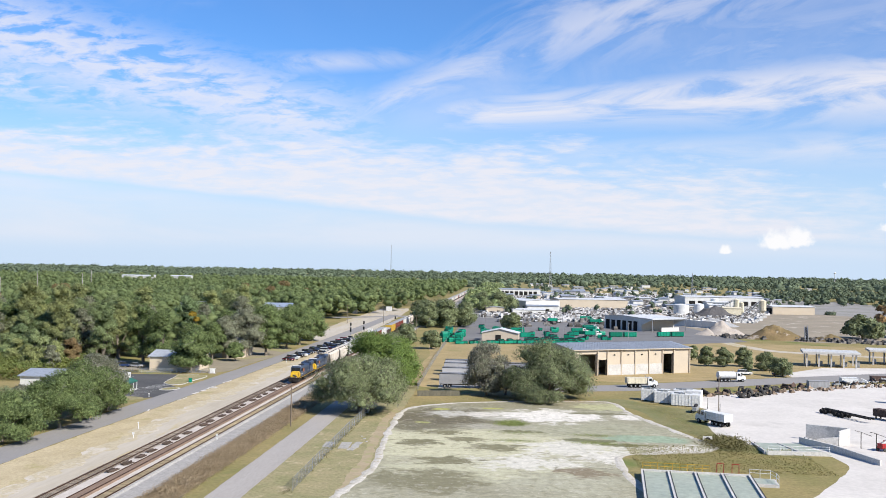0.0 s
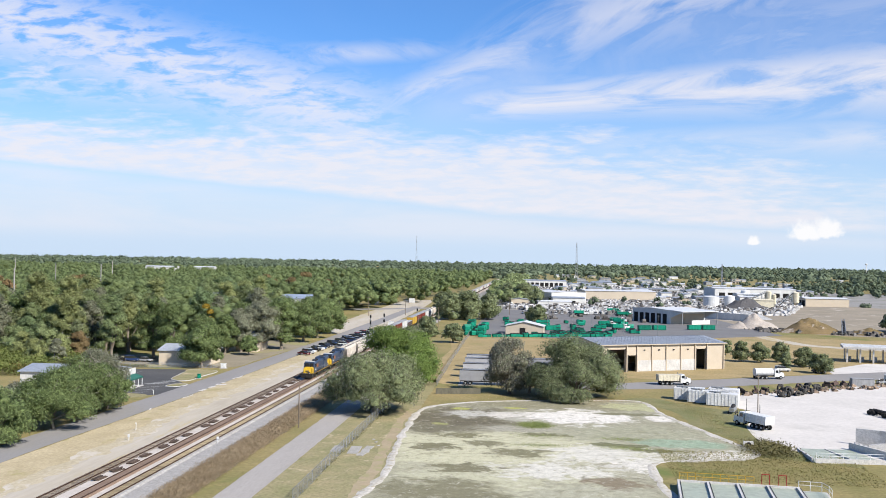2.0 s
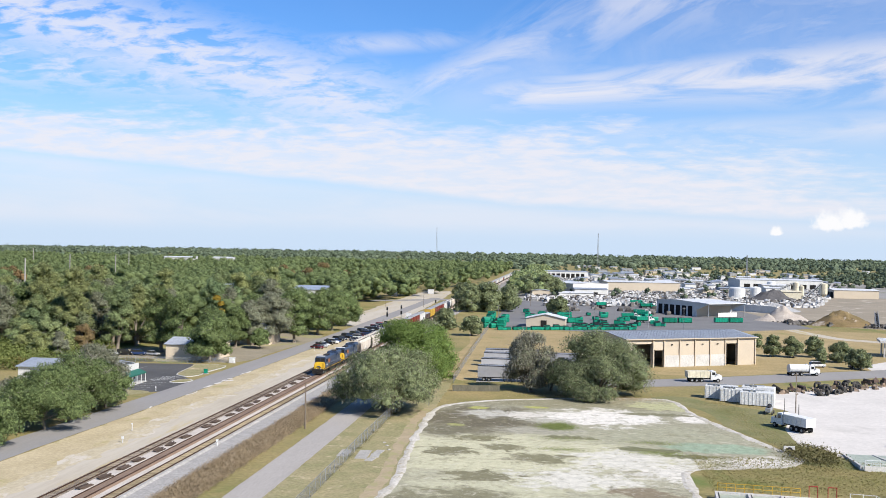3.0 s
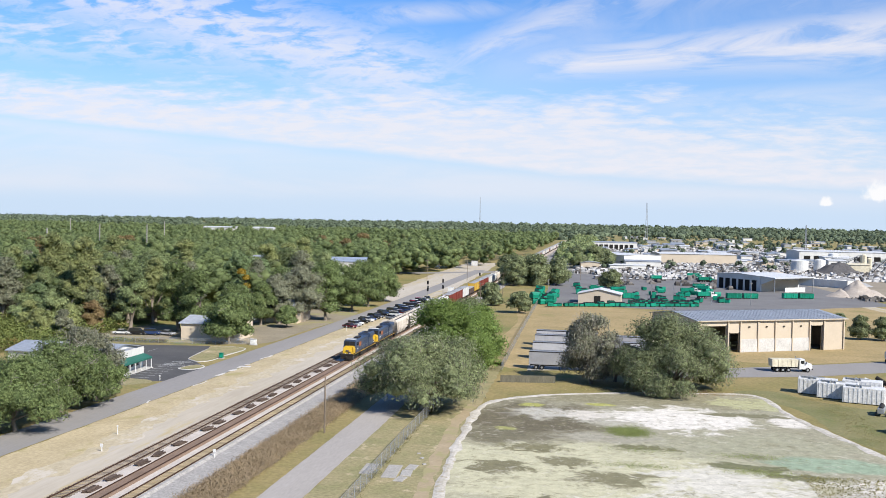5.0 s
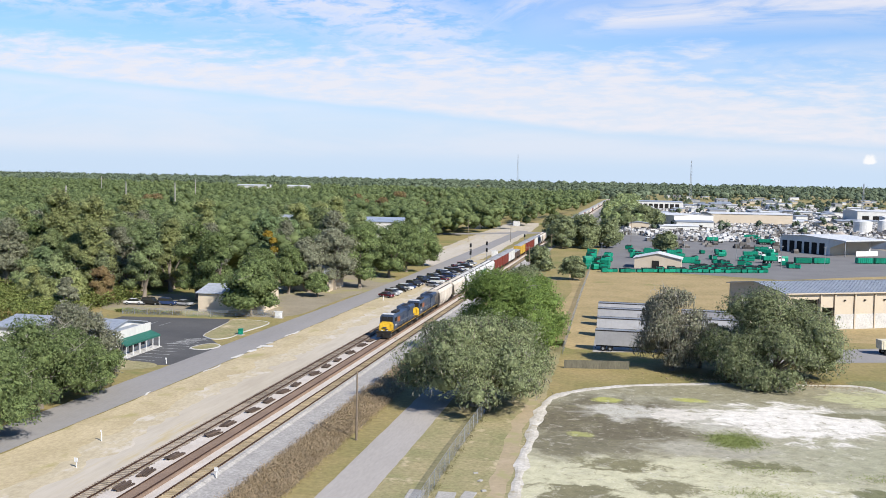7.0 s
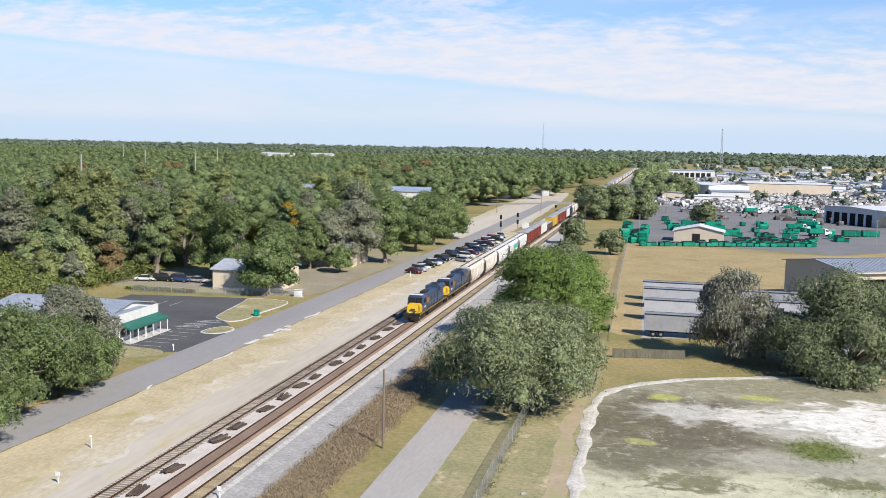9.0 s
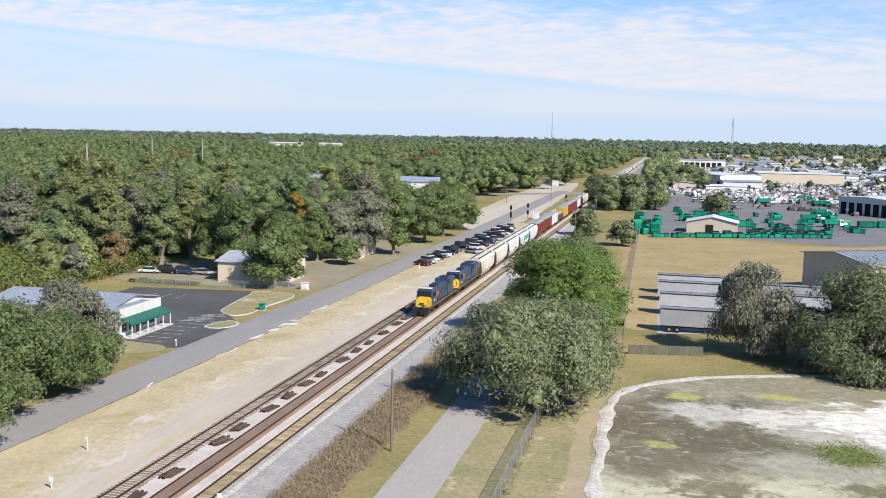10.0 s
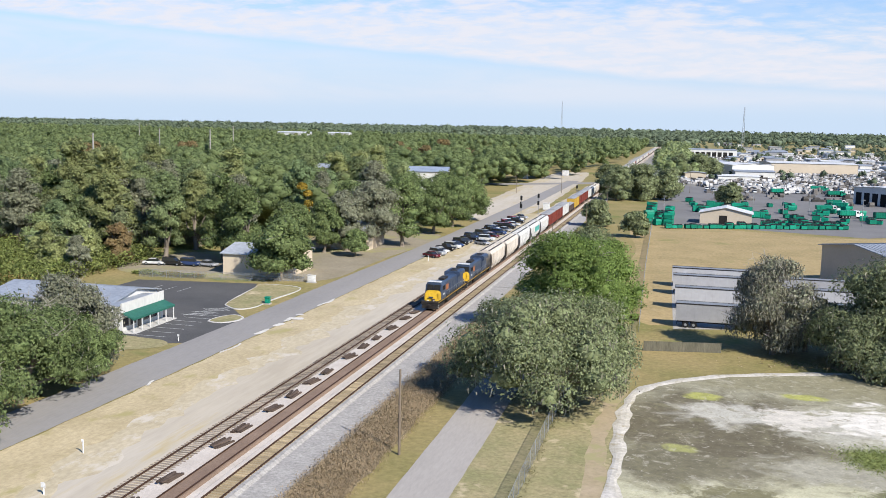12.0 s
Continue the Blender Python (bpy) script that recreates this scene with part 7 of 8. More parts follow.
for x, y, sx, sy, rz in ((-14.0, 97.0, 1.9, 6.2, 3), (-11.9, 99.6, 1.3, 2.4, -4), (-12.0, 96.6, 1.4, 2.9, 5), (-12.2, 93.6, 1.2, 2.2, -8), (-17.2, 97.5, 1.7, 5.0, 2), (-10.6, 101.6, 0.5, 0.4, 30), (-11.5, 104.8, 0.6, 0.4, 70), (-12.4, 107.3, 0.5, 0.35, 15)):
    slab(x, y, sx, sy, rz)
M["spill"] = surface("pale_spill", (0.72, 0.69, 0.63), (0.58, 0.55, 0.49), grit=3.0)
for k, (x, y, sx, sy) in enumerate([(-64.4, 152, 0.4, 6), (-64.8, 163, 0.7, 4), (-64.5, 168.5, 0.8, 3.0), (-63.4, 174, 1.7, 1.8), (-64.9, 173, 0.6, 3.4), (-64.4, 177.5, 0.9, 1.4), (-64.0, 189, 0.5, 7), (-65.0, 132, 0.3, 3), (-62.6, 171, 0.5, 0.6)]):
    o = rounded([(x - sx / 2, y - sy / 2), (x + sx / 2, y - sy / 2.4), (x + sx / 2.3, y + sy / 2), (x - sx / 2.2, y + sy / 2.2)], 0.3, 0.9, k * 3.7)
    sheet("washed_out_stone", o, 0.045 + 0.004 * k, "spill", "white crushed stone washed out at the road edge", "gravel")


# ---- the works yard ----
def container(m, label, sx=7.2, sy=3.4, h=2.9):
    t = thing("storage_container", m, label, "container", "white containers")
    bm = bmesh.new()
    box(bm, 0, 0, 0.15, sx, sy, h, bevel=0.04)
    b = part("body", bm, "white_paint", t)
    for k in range(9):
        for y in (-sy / 2 - 0.02, sy / 2 + 0.02):
            bm = bmesh.new()
            box(bm, -sx / 2 + 0.4 + k * (sx - 0.8) / 8, y, 0.25, 0.2, 0.07, h - 0.25)
            part("rib", bm, "white_paint", b)
    for y in (-0.75, 0.75):
        bm = bmesh.new()
        box(bm, -sx / 2 - 0.03, y, 0.3, 0.07, 1.35, h - 0.4)
        part("door", bm, "white_paint", t)
    bm = bmesh.new()
    for k in range(7):
        box(bm, rng.uniform(-sx * 0.4, sx * 0.4), rng.uniform(-1, 1), h + 0.15, rng.uniform(0.6, 2.2), rng.uniform(0.1, 0.6), rng.uniform(0.1, 0.4), rng.uniform(0, 180))
    part("roof_gear", bm, "steel_grey", t)
    bm = bmesh.new()
    for y in (-1.2, 1.2):
        box(bm, 0, y, 0, sx - 0.4, 0.2, 0.16)
    part("skid", bm, "steel_dark", t)
    return t


c0 = container(pose(61.3, 166, 0, 0, 0, -16), "white storage container at the yard edge")
copy_thing(c0, pose(57.6, 170, 0, 0, 0, -18))
copy_thing(c0, pose(54.8, 174.2, 0, 0, 0, -14))
copy_thing(c0, pose(63.2, 174.5, 0, 0, 0, -17))


def basin():
    """Settling basins with concrete walls, milky water and railings."""
    t = thing("settling_basin", pose(38.6, 80.0, 0, 0, 0, -6), "row of concrete settling basins with milky green water", "basin")
    W, D, H = 17.5, 24.0, 1.0
    bm = bmesh.new()
    box(bm, W / 2, -0.2, 0, W, 0.4, H)
    part("head_wall", bm, "pale_concrete", t)
    for k in range(5):
        bm = bmesh.new()
        box(bm, 0.2 + k * (W - 0.4) / 4, -D / 2 - 0.2, 0, 0.4, D - 0.4, H + 0.003)
        part("divider", bm, "pale_concrete", t)
        bm = bmesh.new()
        box(bm, 0.42 + k * (W - 0.4) / 4, -D / 2 - 0.2, 0.3, 0.12, D - 1.4, H - 0.25)
        part("dark_weir", bm, "steel_dark", t)
    for k in range(4):
        bm = bmesh.new()
        box(bm, 0.2 + (k + 0.5) * (W - 0.4) / 4, -D / 2 - 0.2, 0.05, (W - 0.4) / 4 - 0.41, D - 0.41, 0.65)
        part("water", bm, "pool_water", t)
    bm = bmesh.new()
    box(bm, W + 2.0, -2.4, 0, 3.6, 4.4, 0.5)
    s = part("side_tank", bm, "pale_concrete", t)
    bm = bmesh.new()
    box(bm, W + 2.0, -2.4, 0.504, 2.9, 3.7, 0.02)
    part("water", bm, "pool_water", s)
    bm = bmesh.new()
    for k in range(10):
        rod(bm, (0.3 + k * 1.2, 0.05, H), (0.3 + k * 1.2, 0.05, H + 1.1), 0.05, n=6)
    for z in (0.55, 1.1):
        rod(bm, (0.3, 0.05, H + z), (11.1, 0.05, H + z), 0.045, n=6)
    part("railing", bm, "car_yellow", t)
    for x in (12.2, 14.6):
        bm = bmesh.new()
        for o in (0.0, 1.1):
            rod(bm, (x + o, 0.05, H), (x + o, 0.05, H + 1.53), 0.06, n=6)
        rod(bm, (x, 0.05, H + 1.5), (x + 1.1, 0.05, H + 1.5), 0.06, n=6)
        part("hoist_frame", bm, "red_paint", t, "red steel hoist frame")
    bm = bmesh.new()
    for x, y in ((17.4, 0.1), (19.0, 0), (20.6, -0.1), (21.2, -2.3), (21.2, -4.6)):
        rod(bm, (x, y, 0.3), (x, y, 1.9), 0.05, n=6)
    for a, b in (((17.4, 0.1), (20.6, -0.1)), ((20.6, -0.1), (21.2, -2.3)), ((21.2, -2.3), (21.2, -4.6))):
        for z in (1.3, 1.85):
            rod(bm, (*a, z), (*b, z), 0.04, n=6)
    part("railing", bm, "white_paint", t)


basin()


def slab_wall(bm, a, b, h0, h1, w=0.35, z=0.0):
    """A wall between two ground points whose top falls from h0 to h1."""
    a, b = Vector((*a, z)), Vector((*b, z))
    n = (b - a).cross(Vector((0, 0, 1))).normalized() * w / 2
    v = [bm.verts.new(p) for p in (a - n, a + n, b + n, b - n, a - n + Vector((0, 0, h0)), a + n + Vector((0, 0, h0)), b + n + Vector((0, 0, h1)), b - n + Vector((0, 0, h1)))]
    fs = [bm.faces.new([v[i] for i in f]) for f in ((3, 2, 1, 0), (4, 5, 6, 7), (0, 1, 5, 4), (1, 2, 6, 5), (2, 3, 7, 6), (3, 0, 4, 7))]
    bmesh.ops.recalc_face_normals(bm, faces=fs)


def wash_bay():
    t = thing("wash_bay", pose(2.0, -5.0, 0), "stained concrete wash bay with high walls and a shallow ramp pool", "wash bay", "", "structure")
    for a, b, h0, h1 in (((75.4, 125.6), (82.6, 121.8), 3.1, 3.1), ((82.8, 121.9), (79.5, 118.3), 3.1, 2.9), ((79.4, 118.1), (75.6, 119), 1.9, 1.2), ((72.6, 120.3), (76.7, 111.6), 1.3, 1.3), ((76.7, 111.5), (80.7, 99.6), 1.3, 1.0),
                         ((63.1, 119.6), (62.4, 106.8), 0.15, 0.8), ((62.7, 106.5), (74.3, 107.2), 0.8, 0.8), ((68, 119.3), (69.7, 107.2), 0.15, 0.5)):
        bm = bmesh.new()
        slab_wall(bm, a, b, h0, h1)
        part("wall", bm, "pale_concrete", t)
    bm = bmesh.new()
    prism(bm, [(63.5, 119.2), (62.8, 106.8), (69.5, 107.3), (67.7, 119.1)], 0.02, 0.10)
    part("ramp_pool", bm, "pool_water", t)
    bm = bmesh.new()
    prism(bm, [(68.4, 119.1), (70, 107.4), (74.9, 107.6), (72.4, 119.7)], 0.02, 0.10)
    part("ramp_pool", bm, "pool_water", t)
    bm = bmesh.new()
    for k in range(6):
        rod(bm, (62.9 + k * 2.26, 106.6 + k * 0.12, 0.7), (62.9 + k * 2.26, 106.6 + k * 0.12, 1.7), 0.05, n=6)
    for z in (1.2, 1.7):
        rod(bm, (62.9, 106.6, z), (74.2, 107.2, z), 0.04, n=6)
    part("railing", bm, "white_paint", t)
    for x, y in ((83.2, 116.5), (85.6, 115.1)):
        bm = bmesh.new()
        rod(bm, (x, y, 0), (x, y, 3.2), 0.08, n=8)
        rod(bm, (x, y, 3.2), (x + 1.8, y - 0.8, 2.6), 0.05, n=6)
        rod(bm, (x, y, 3.2), (x - 1.0, y + 0.6, 3.4), 0.05, n=6)
        part("spray_arm", bm, "steel_dark", t)
    bm = bmesh.new()
    for k in range(5):
        v = box(bm, 74.6 + k * 0.45, 122.6 - k * 0.3, 0, 1.6 - k * 0.2, 1.6 - k * 0.2, 0.9 - k * 0.1, k * 33, 0, 0.4)
    part("sludge_heap", bm, "car_grey", t)


wash_bay()


def culvert():
    t = thing("culvert", pose(56.2, 113.8, 0), "pale concrete culvert mouth at the pond", "culvert")
    bm = bmesh.new()
    box(bm, 0, 0, 0, 1.8, 0.4, 1.1)
    part("head_wall", bm, "pale_concrete", t)
    bm = bmesh.new()
    rod(bm, (0, -0.5, 0.55), (0, -0.22, 0.55), 0.45, n=14)
    part("pipe", bm, "steel_dark", t)


culvert()


def mound(name, x, y, rx, ry, h, material, label, seed, category="heap"):
    bm = bmesh.new()
    n, rings = 40, 12
    rows = []
    for i in range(rings + 1):
        f = i / rings
        row = []
        for k in range(n):
            a = 2 * math.pi * k / n
            px, py = math.cos(a) * rx * f, math.sin(a) * ry * f
            w = noise.noise((px * 0.12 + seed, py * 0.12, 0)) * 0.45 + noise.noise((px * 0.4 + seed, py * 0.4, 3)) * 0.18
            z = h * max(0.0, (1 - f) ** 0.9 * (1 + w)) if i < rings else -0.05
            row.append(bm.verts.new((px, py, z)))
        rows.append(row)
    for i in range(rings):
        for k in range(n):
            j = (k + 1) % n
            a, b, c, d = rows[i][k], rows[i][j], rows[i + 1][j], rows[i + 1][k]
            bm.faces.new((d, c, b, a))
    bmesh.ops.remove_doubles(bm, verts=bm.verts, dist=0.001)
    ob = part(name, bm, material)
    ob.matrix_basis = pose(x, y, 0)
    return tagged(ob, label, category)


M["pile_pale"] = surface("pale_aggregate", (0.50, 0.44, 0.38), (0.40, 0.35, 0.30), grit=2.0, bump=0.5)
M["pile_dark"] = surface("dark_aggregate", (0.13, 0.125, 0.125), (0.10, 0.095, 0.095), grit=2.0, bump=0.5)
M["pile_earth"] = surface("brown_earth", (0.24, 0.17, 0.09), (0.17, 0.13, 0.06), scale=0.1, grit=1.5, bump=0.5, patch=((0.46, 0.40, 0.33), 0.56, 0.08))
mound("aggregate_mound", 133.0, 458.0, 12, 10, 7.6, "pile_pale", "pale heap of crushed rock at the works", 1.0)
mound("aggregate_mound", 123.5, 455.0, 7, 6, 3.6, "pile_pale", "low pale heap of crushed rock", 2.0)
mound("aggregate_mound", 171, 672, 21, 14, 8.6, "pile_dark", "broad dark heap of asphalt millings", 3.0)
mound("aggregate_mound", 122, 610, 12, 9, 5.0, "pile_pale", "pale heap of stone behind the depot", 4.0)
mound("aggregate_mound", 100.0, 585, 8, 7, 5.0, "pile_pale", "pale heap of sand behind the depot hall", 5.0)
mound("earth_bank", 154, 432, 16, 10, 7.4, "pile_earth", "brown earth bank with pale eroded foot", 6.0, "earth bank")
mound("earth_bank", 181, 428, 10, 7, 3.6, "pile_earth", "low brown earth bank", 7.0, "earth bank")
mound("aggregate_mound", 146, 545, 16, 9, 5.0, "car_grey", "grey heap of stone behind the bins", 8.0)


def stone_bin(m):
    t = thing("stone_bin", m, "white concrete storage bay for stone", "storage bay", "storage bays")
    for y in (-2.6, 2.6):
        bm = bmesh.new()
        box(bm, 0, y, 0, 6, 0.5, 4.2)
        part("side_wall", bm, "white_wall", t)
    bm = bmesh.new()
    box(bm, 3.0, 0, 0, 0.5, 5.7, 4.203)
    part("back_wall", bm, "white_wall", t)
    bm = bmesh.new()
    box(bm, 0.4, 0, 0, 4.4, 4.6, 2.6, taper=0.6)
    part("stone_fill", bm, "car_grey", t)
    return t


s0 = stone_bin(pose(115.7, 552.4, 0, 0, 0, 220.6))
for k in range(1, 8):
    copy_thing(s0, pose(115.7 + 3.77 * k, 552.4 - 4.4 * k, 0, 0, 0, 220.6))


def silo(m, r, h, label, name="silo"):
    t = thing(name, m, label, "silo")
    bm = bmesh.new()
    rod(bm, (0, 0, 4), (0, 0, h), r, n=20)
    part("tank", bm, "cream_paint", t)
    bm = bmesh.new()
    rod(bm, (0, 0, 1.8), (0, 0, 4.0), 0.4, r, 20)
    part("cone", bm, "cream_paint", t)
    bm = bmesh.new()
    rod(bm, (0, 0, h), (0, 0, h + 0.8), r, r * 0.2, 20)
    part("lid", bm, "cream_paint", t)
    for a in range(4):
        bm = bmesh.new()
        x, y = r * 0.85 * math.cos(a * 1.571 + 0.785), r * 0.85 * math.sin(a * 1.571 + 0.785)
        rod(bm, (x, y, 0), (x, y, 4.2), 0.2, n=6)
        part("leg", bm, "steel_grey", t)
    bm = bmesh.new()
    for s in (-0.25, 0.25):
        rod(bm, (s, -r - 0.15, 0), (s, -r - 0.15, h), 0.05, n=5)
    part("ladder", bm, "steel_grey", t)


silo(pose(223.2, 731, 0), 3.0, 12, "tall cream silo of the asphalt plant")
silo(pose(192.2, 688, 0), 2.2, 13.5, "slim cream silo of the asphalt plant")
silo(pose(197.2, 692, 0), 1.8, 11, "slim cream silo of the asphalt plant")


def conveyor(a, b, label):
    t = thing("conveyor", pose(0, 0, 0), label, "conveyor")
    a, b = Vector(a), Vector(b)
    s = (b - a).cross(Vector((0, 0, 1))).normalized()
    bm = bmesh.new()
    for o in (-0.7, 0.7):
        for dz in (0, 1.0):
            rod(bm, a + s * o + Vector((0, 0, dz)), b + s * o + Vector((0, 0, dz)), 0.14, n=6)
    for k in range(9):
        p = a.lerp(b, k / 8)
        rod(bm, p - s * 0.7, p + s * 0.7 + Vector((0, 0, 1)), 0.09, n=5)
    part("truss", bm, "steel_grey", t)
    bm = bmesh.new()
    n = Vector((0, 0, 0.12))
    v = [bm.verts.new(p) for p in (a - s * 0.55, a + s * 0.55, b + s * 0.55, b - s * 0.55, a - s * 0.55 + n, a + s * 0.55 + n, b + s * 0.55 + n, b - s * 0.55 + n)]
    for f in ((3, 2, 1, 0), (4, 5, 6, 7), (0, 1, 5, 4), (1, 2, 6, 5), (2, 3, 7, 6), (3, 0, 4, 7)):
        bm.faces.new([v[i] for i in f])
    part("belt", bm, "black", t)
    for f in (0.55, 0.9):
        p = a.lerp(b, f)
        for o in (-1, 1):
            bm = bmesh.new()
            rod(bm, (p.x + s.x * o, p.y + s.y * o, 0), p + s * o * 0.6, 0.13, n=6)
            part("leg", bm, "steel_grey", t)


conveyor((166.3, 684, 1.2), (189.6, 688, 12.5), "pale inclined conveyor of the asphalt plant")
conveyor((207, 719, 1.2), (221, 729, 12), "dark inclined conveyor of the asphalt plant")
conveyor((166, 418, 0.8), (172, 440, 6), "rusty field conveyor by the earth bank")
hall("plant_house", pose(180.2, 678, 0, 0, 0, 5), 14, 8, 7, "cream_paint", "cream_paint", "cream plant house of the asphalt works")
hall("works_hall", pose(238, 756, 0, 0, 0, 5), 36, 22, 6.6, "tan_wall", "white_roof", "tan works hall with dark open bays", rise=0.9, ends=((2, 8, 5, "dark"), (9.5, 15.5, 5, "dark"), (17, 23, 5, "dark")))


def fuel_canopy(m, w, d, h, label):
    t = thing("fuel_canopy", m, label, "canopy", "fuel canopies")
    bm = bmesh.new()
    box(bm, w / 2, d / 2, h, w, d, 0.7, bevel=0.05)
    rf = part("roof", bm, "pale_concrete", t)
    for k in range(5):
        bm = bmesh.new()
        box(bm, w / 2, d * (0.1 + 0.2 * k), h + 0.704, w - 0.6, 0.3, 0.25)
        part("roof_beam", bm, "white_roof", rf)
    for x in np.linspace(1.5, w - 1.5, 5):
        for y in (1.2, d - 1.2):
            bm = bmesh.new()
            box(bm, float(x), y, 0, 0.55, 0.55, h)
            part("column", bm, "pale_concrete", t)
        bm = bmesh.new()
        box(bm, float(x) + 1.3, d / 2, 0, 0.9, 0.6, 1.8, bevel=0.05)
        part("pump", bm, "steel_grey", t)
    return t


fuel_canopy(pose(124, 282, 0, 0, 0, -12), 20, 12, 4.9, "pale flat fuel canopy on columns")
fuel_canopy(pose(153, 296, 0, 0, 0, -12), 24, 12, 4.9, "pale flat fuel canopy on columns")


M["dusty_tyre"] = surface("dusty_tyre", (0.12, 0.112, 0.10), (0.07, 0.066, 0.06), grit=3.0)


def tyre_heap(m, n, seed, label="loose stack of big black tyres in the yard"):
    g = random.Random(seed)
    t = thing("tyre_stack", m, label, "tyres", "tyre stacks")
    for k in range(n):
        bm = bmesh.new()
        r, w = g.uniform(0.55, 0.85), g.uniform(0.2, 0.32)
        seg, prof = 14, [(0.55 * r, -w), (r * 0.95, -w), (r, -w * 0.5), (r, w * 0.5), (r * 0.95, w), (0.55 * r, w)]
        rows = [[bm.verts.new((math.cos(a) * q, math.sin(a) * q, z)) for q, z in prof] for a in (2 * math.pi * i / seg for i in range(seg))]
        for i in range(seg):
            for j in range(6):
                bm.faces.new((rows[i - 1][j], rows[i][j], rows[i][(j + 1) % 6], rows[i - 1][(j + 1) % 6]))
        bmesh.ops.recalc_face_normals(bm, faces=bm.faces)
        up = g.random() < 0.45
        mm = pose(g.uniform(-1.8, 1.8), g.uniform(-1.1, 1.1), (r if up else w + 2 * w * (k % 3)), 90 if up else g.uniform(-6, 6), 0, g.uniform(0, 360))
        bmesh.ops.transform(bm, matrix=mm, verts=bm.verts)
        part("tyre", bm, M["dusty_tyre"], t)
    return t


def scrap(m, seed, paints, label):
    """A piece of idle plant: frame, drum, arms and wheels."""
    g = random.Random(seed)
    t = thing("idle_machine", m, label, "machine", "idle plant")
    bm = bmesh.new()
    box(bm, 0, 0, 0.55, g.uniform(2.2, 4.2), g.uniform(1.0, 1.7), g.uniform(0.5, 1.1), bevel=0.06)
    part("body", bm, g.choice(paints), t)
    bm = bmesh.new()
    rod(bm, (-1.2, 0, 1.2), (1.0, 0, g.uniform(1.4, 2.2)), g.uniform(0.3, 0.6), n=12)
    part("drum", bm, g.choice(paints), t)
    for k in range(3):
        bm = bmesh.new()
        p = Vector((g.uniform(-1.5, 1.5), g.uniform(-0.6, 0.6), 0.8))
        rod(bm, p, p + Vector((g.uniform(-1.5, 1.5), g.uniform(-0.6, 0.6), g.uniform(0.5, 1.4))), 0.09, n=6)
        part("arm", bm, g.choice(paints), t)
    for x in (-1.1, 1.1):
        for y in (-0.8, 0.8):
            bm = bmesh.new()
            rod(bm, (x, y - 0.12, 0.36), (x, y + 0.12, 0.36), 0.36, n=12)
            part("wheel", bm, M["dusty_tyre"], t)
    return t


M["plant_yellow"] = surface("faded_yellow_paint", (0.45, 0.28, 0.05), (0.34, 0.22, 0.06), rough=0.6)
M["plant_red"] = surface("faded_red_paint", (0.30, 0.07, 0.05), (0.22, 0.06, 0.05), rough=0.6)
heaps = [tyre_heap(pose(80.2, 185.2, 0, 0, 0, 15), 9, 1), tyre_heap(pose(84.7, 188.8, 0, 0, 0, 15), 8, 2)]
for k, (x, y) in enumerate([(87.8, 181.4), (90, 189.9), (93, 189), (83.3, 185.7)]):
    copy_thing(heaps[k % 2], pose(x, y + 9 + 0.2 * (x - 75), 0, 0, 0, 40 * k))
mix = (["steel_grey", "steel_dark", "white_paint"], ["plant_yellow", "steel_dark", "car_brown"], ["plant_red", "steel_grey", "car_brown"], ["steel_dark", "car_grey", "pile_pale"])
lab = ("idle grey and white plant machine", "idle rusty yellow plant machine", "idle faded red plant machine", "idle dark grey plant machine")
for k, (x, y) in enumerate([(64.5, 175.5), (67.1, 178), (69.8, 179), (74.2, 181.5), (77, 182.5), (87.3, 188.3), (97.5, 195.1), (100.2, 196.6), (103, 197.2), (106.1, 199.3), (109.4, 199.9), (112, 202), (115.8, 202.7), (119.4, 205), (123.2, 205.8), (126.7, 208.1), (130.5, 209.4), (134.9, 212.3), (140.6, 213.8), (146.1, 216.9), (152.6, 219)]):
    q = (0, 0, 0, 1, 1, 1, 1, 2, 2, 2, 3, 3, 0, 3, 2, 0, 3, 3, 0, 3, 3)[k]
    scrap(pose(x, y + 9 + 0.2 * (x - 75), 0, 0, 0, rng.uniform(0, 180)) @ Matrix.Scale(0.8, 4), 300 + k, mix[q], lab[q] + " at the yard edge")
for k, (x, y, sx, h, mt) in enumerate([(108.3, 197.4, 6, 2.2, "car_grey"), (136.3, 215.9, 8, 1.6, "car_brown"), (121.8, 208.2, 5, 2.0, "white_paint")]):
    gate_box(x, y + 9 + 0.2 * (x - 75), sx, 2.4, h, mt, ("grey steel skip at the yard edge", "brown steel trough at the yard edge", "white tool crate at the yard edge")[k], "steel_crate")


def chassis():
    t = thing("trailer_chassis", pose(93.3, 160.9, 0, 0, 0, -70), "long dark empty trailer chassis with wheels", "trailer")
    for y in (-0.5, 0.5):
        bm = bmesh.new()
        box(bm, 9, y, 0.9, 17, 0.25, 0.4)
        part("beam", bm, "steel_dark", t)
    for k in range(8):
        bm = bmesh.new()
        box(bm, 2 + k * 2.1, 0, 0.95, 0.15, 2.4, 0.2)
        part("crossbeam", bm, "steel_dark", t)
    for x in (1.0, 2.3, 5.8, 7.1, 8.4):
        for y in (-1.0, 1.0):
            bm = bmesh.new()
            rod(bm, (x, y - 0.28, 0.52), (x, y + 0.28, 0.52), 0.52, n=14)
            part("wheel", bm, "black", t)


chassis()


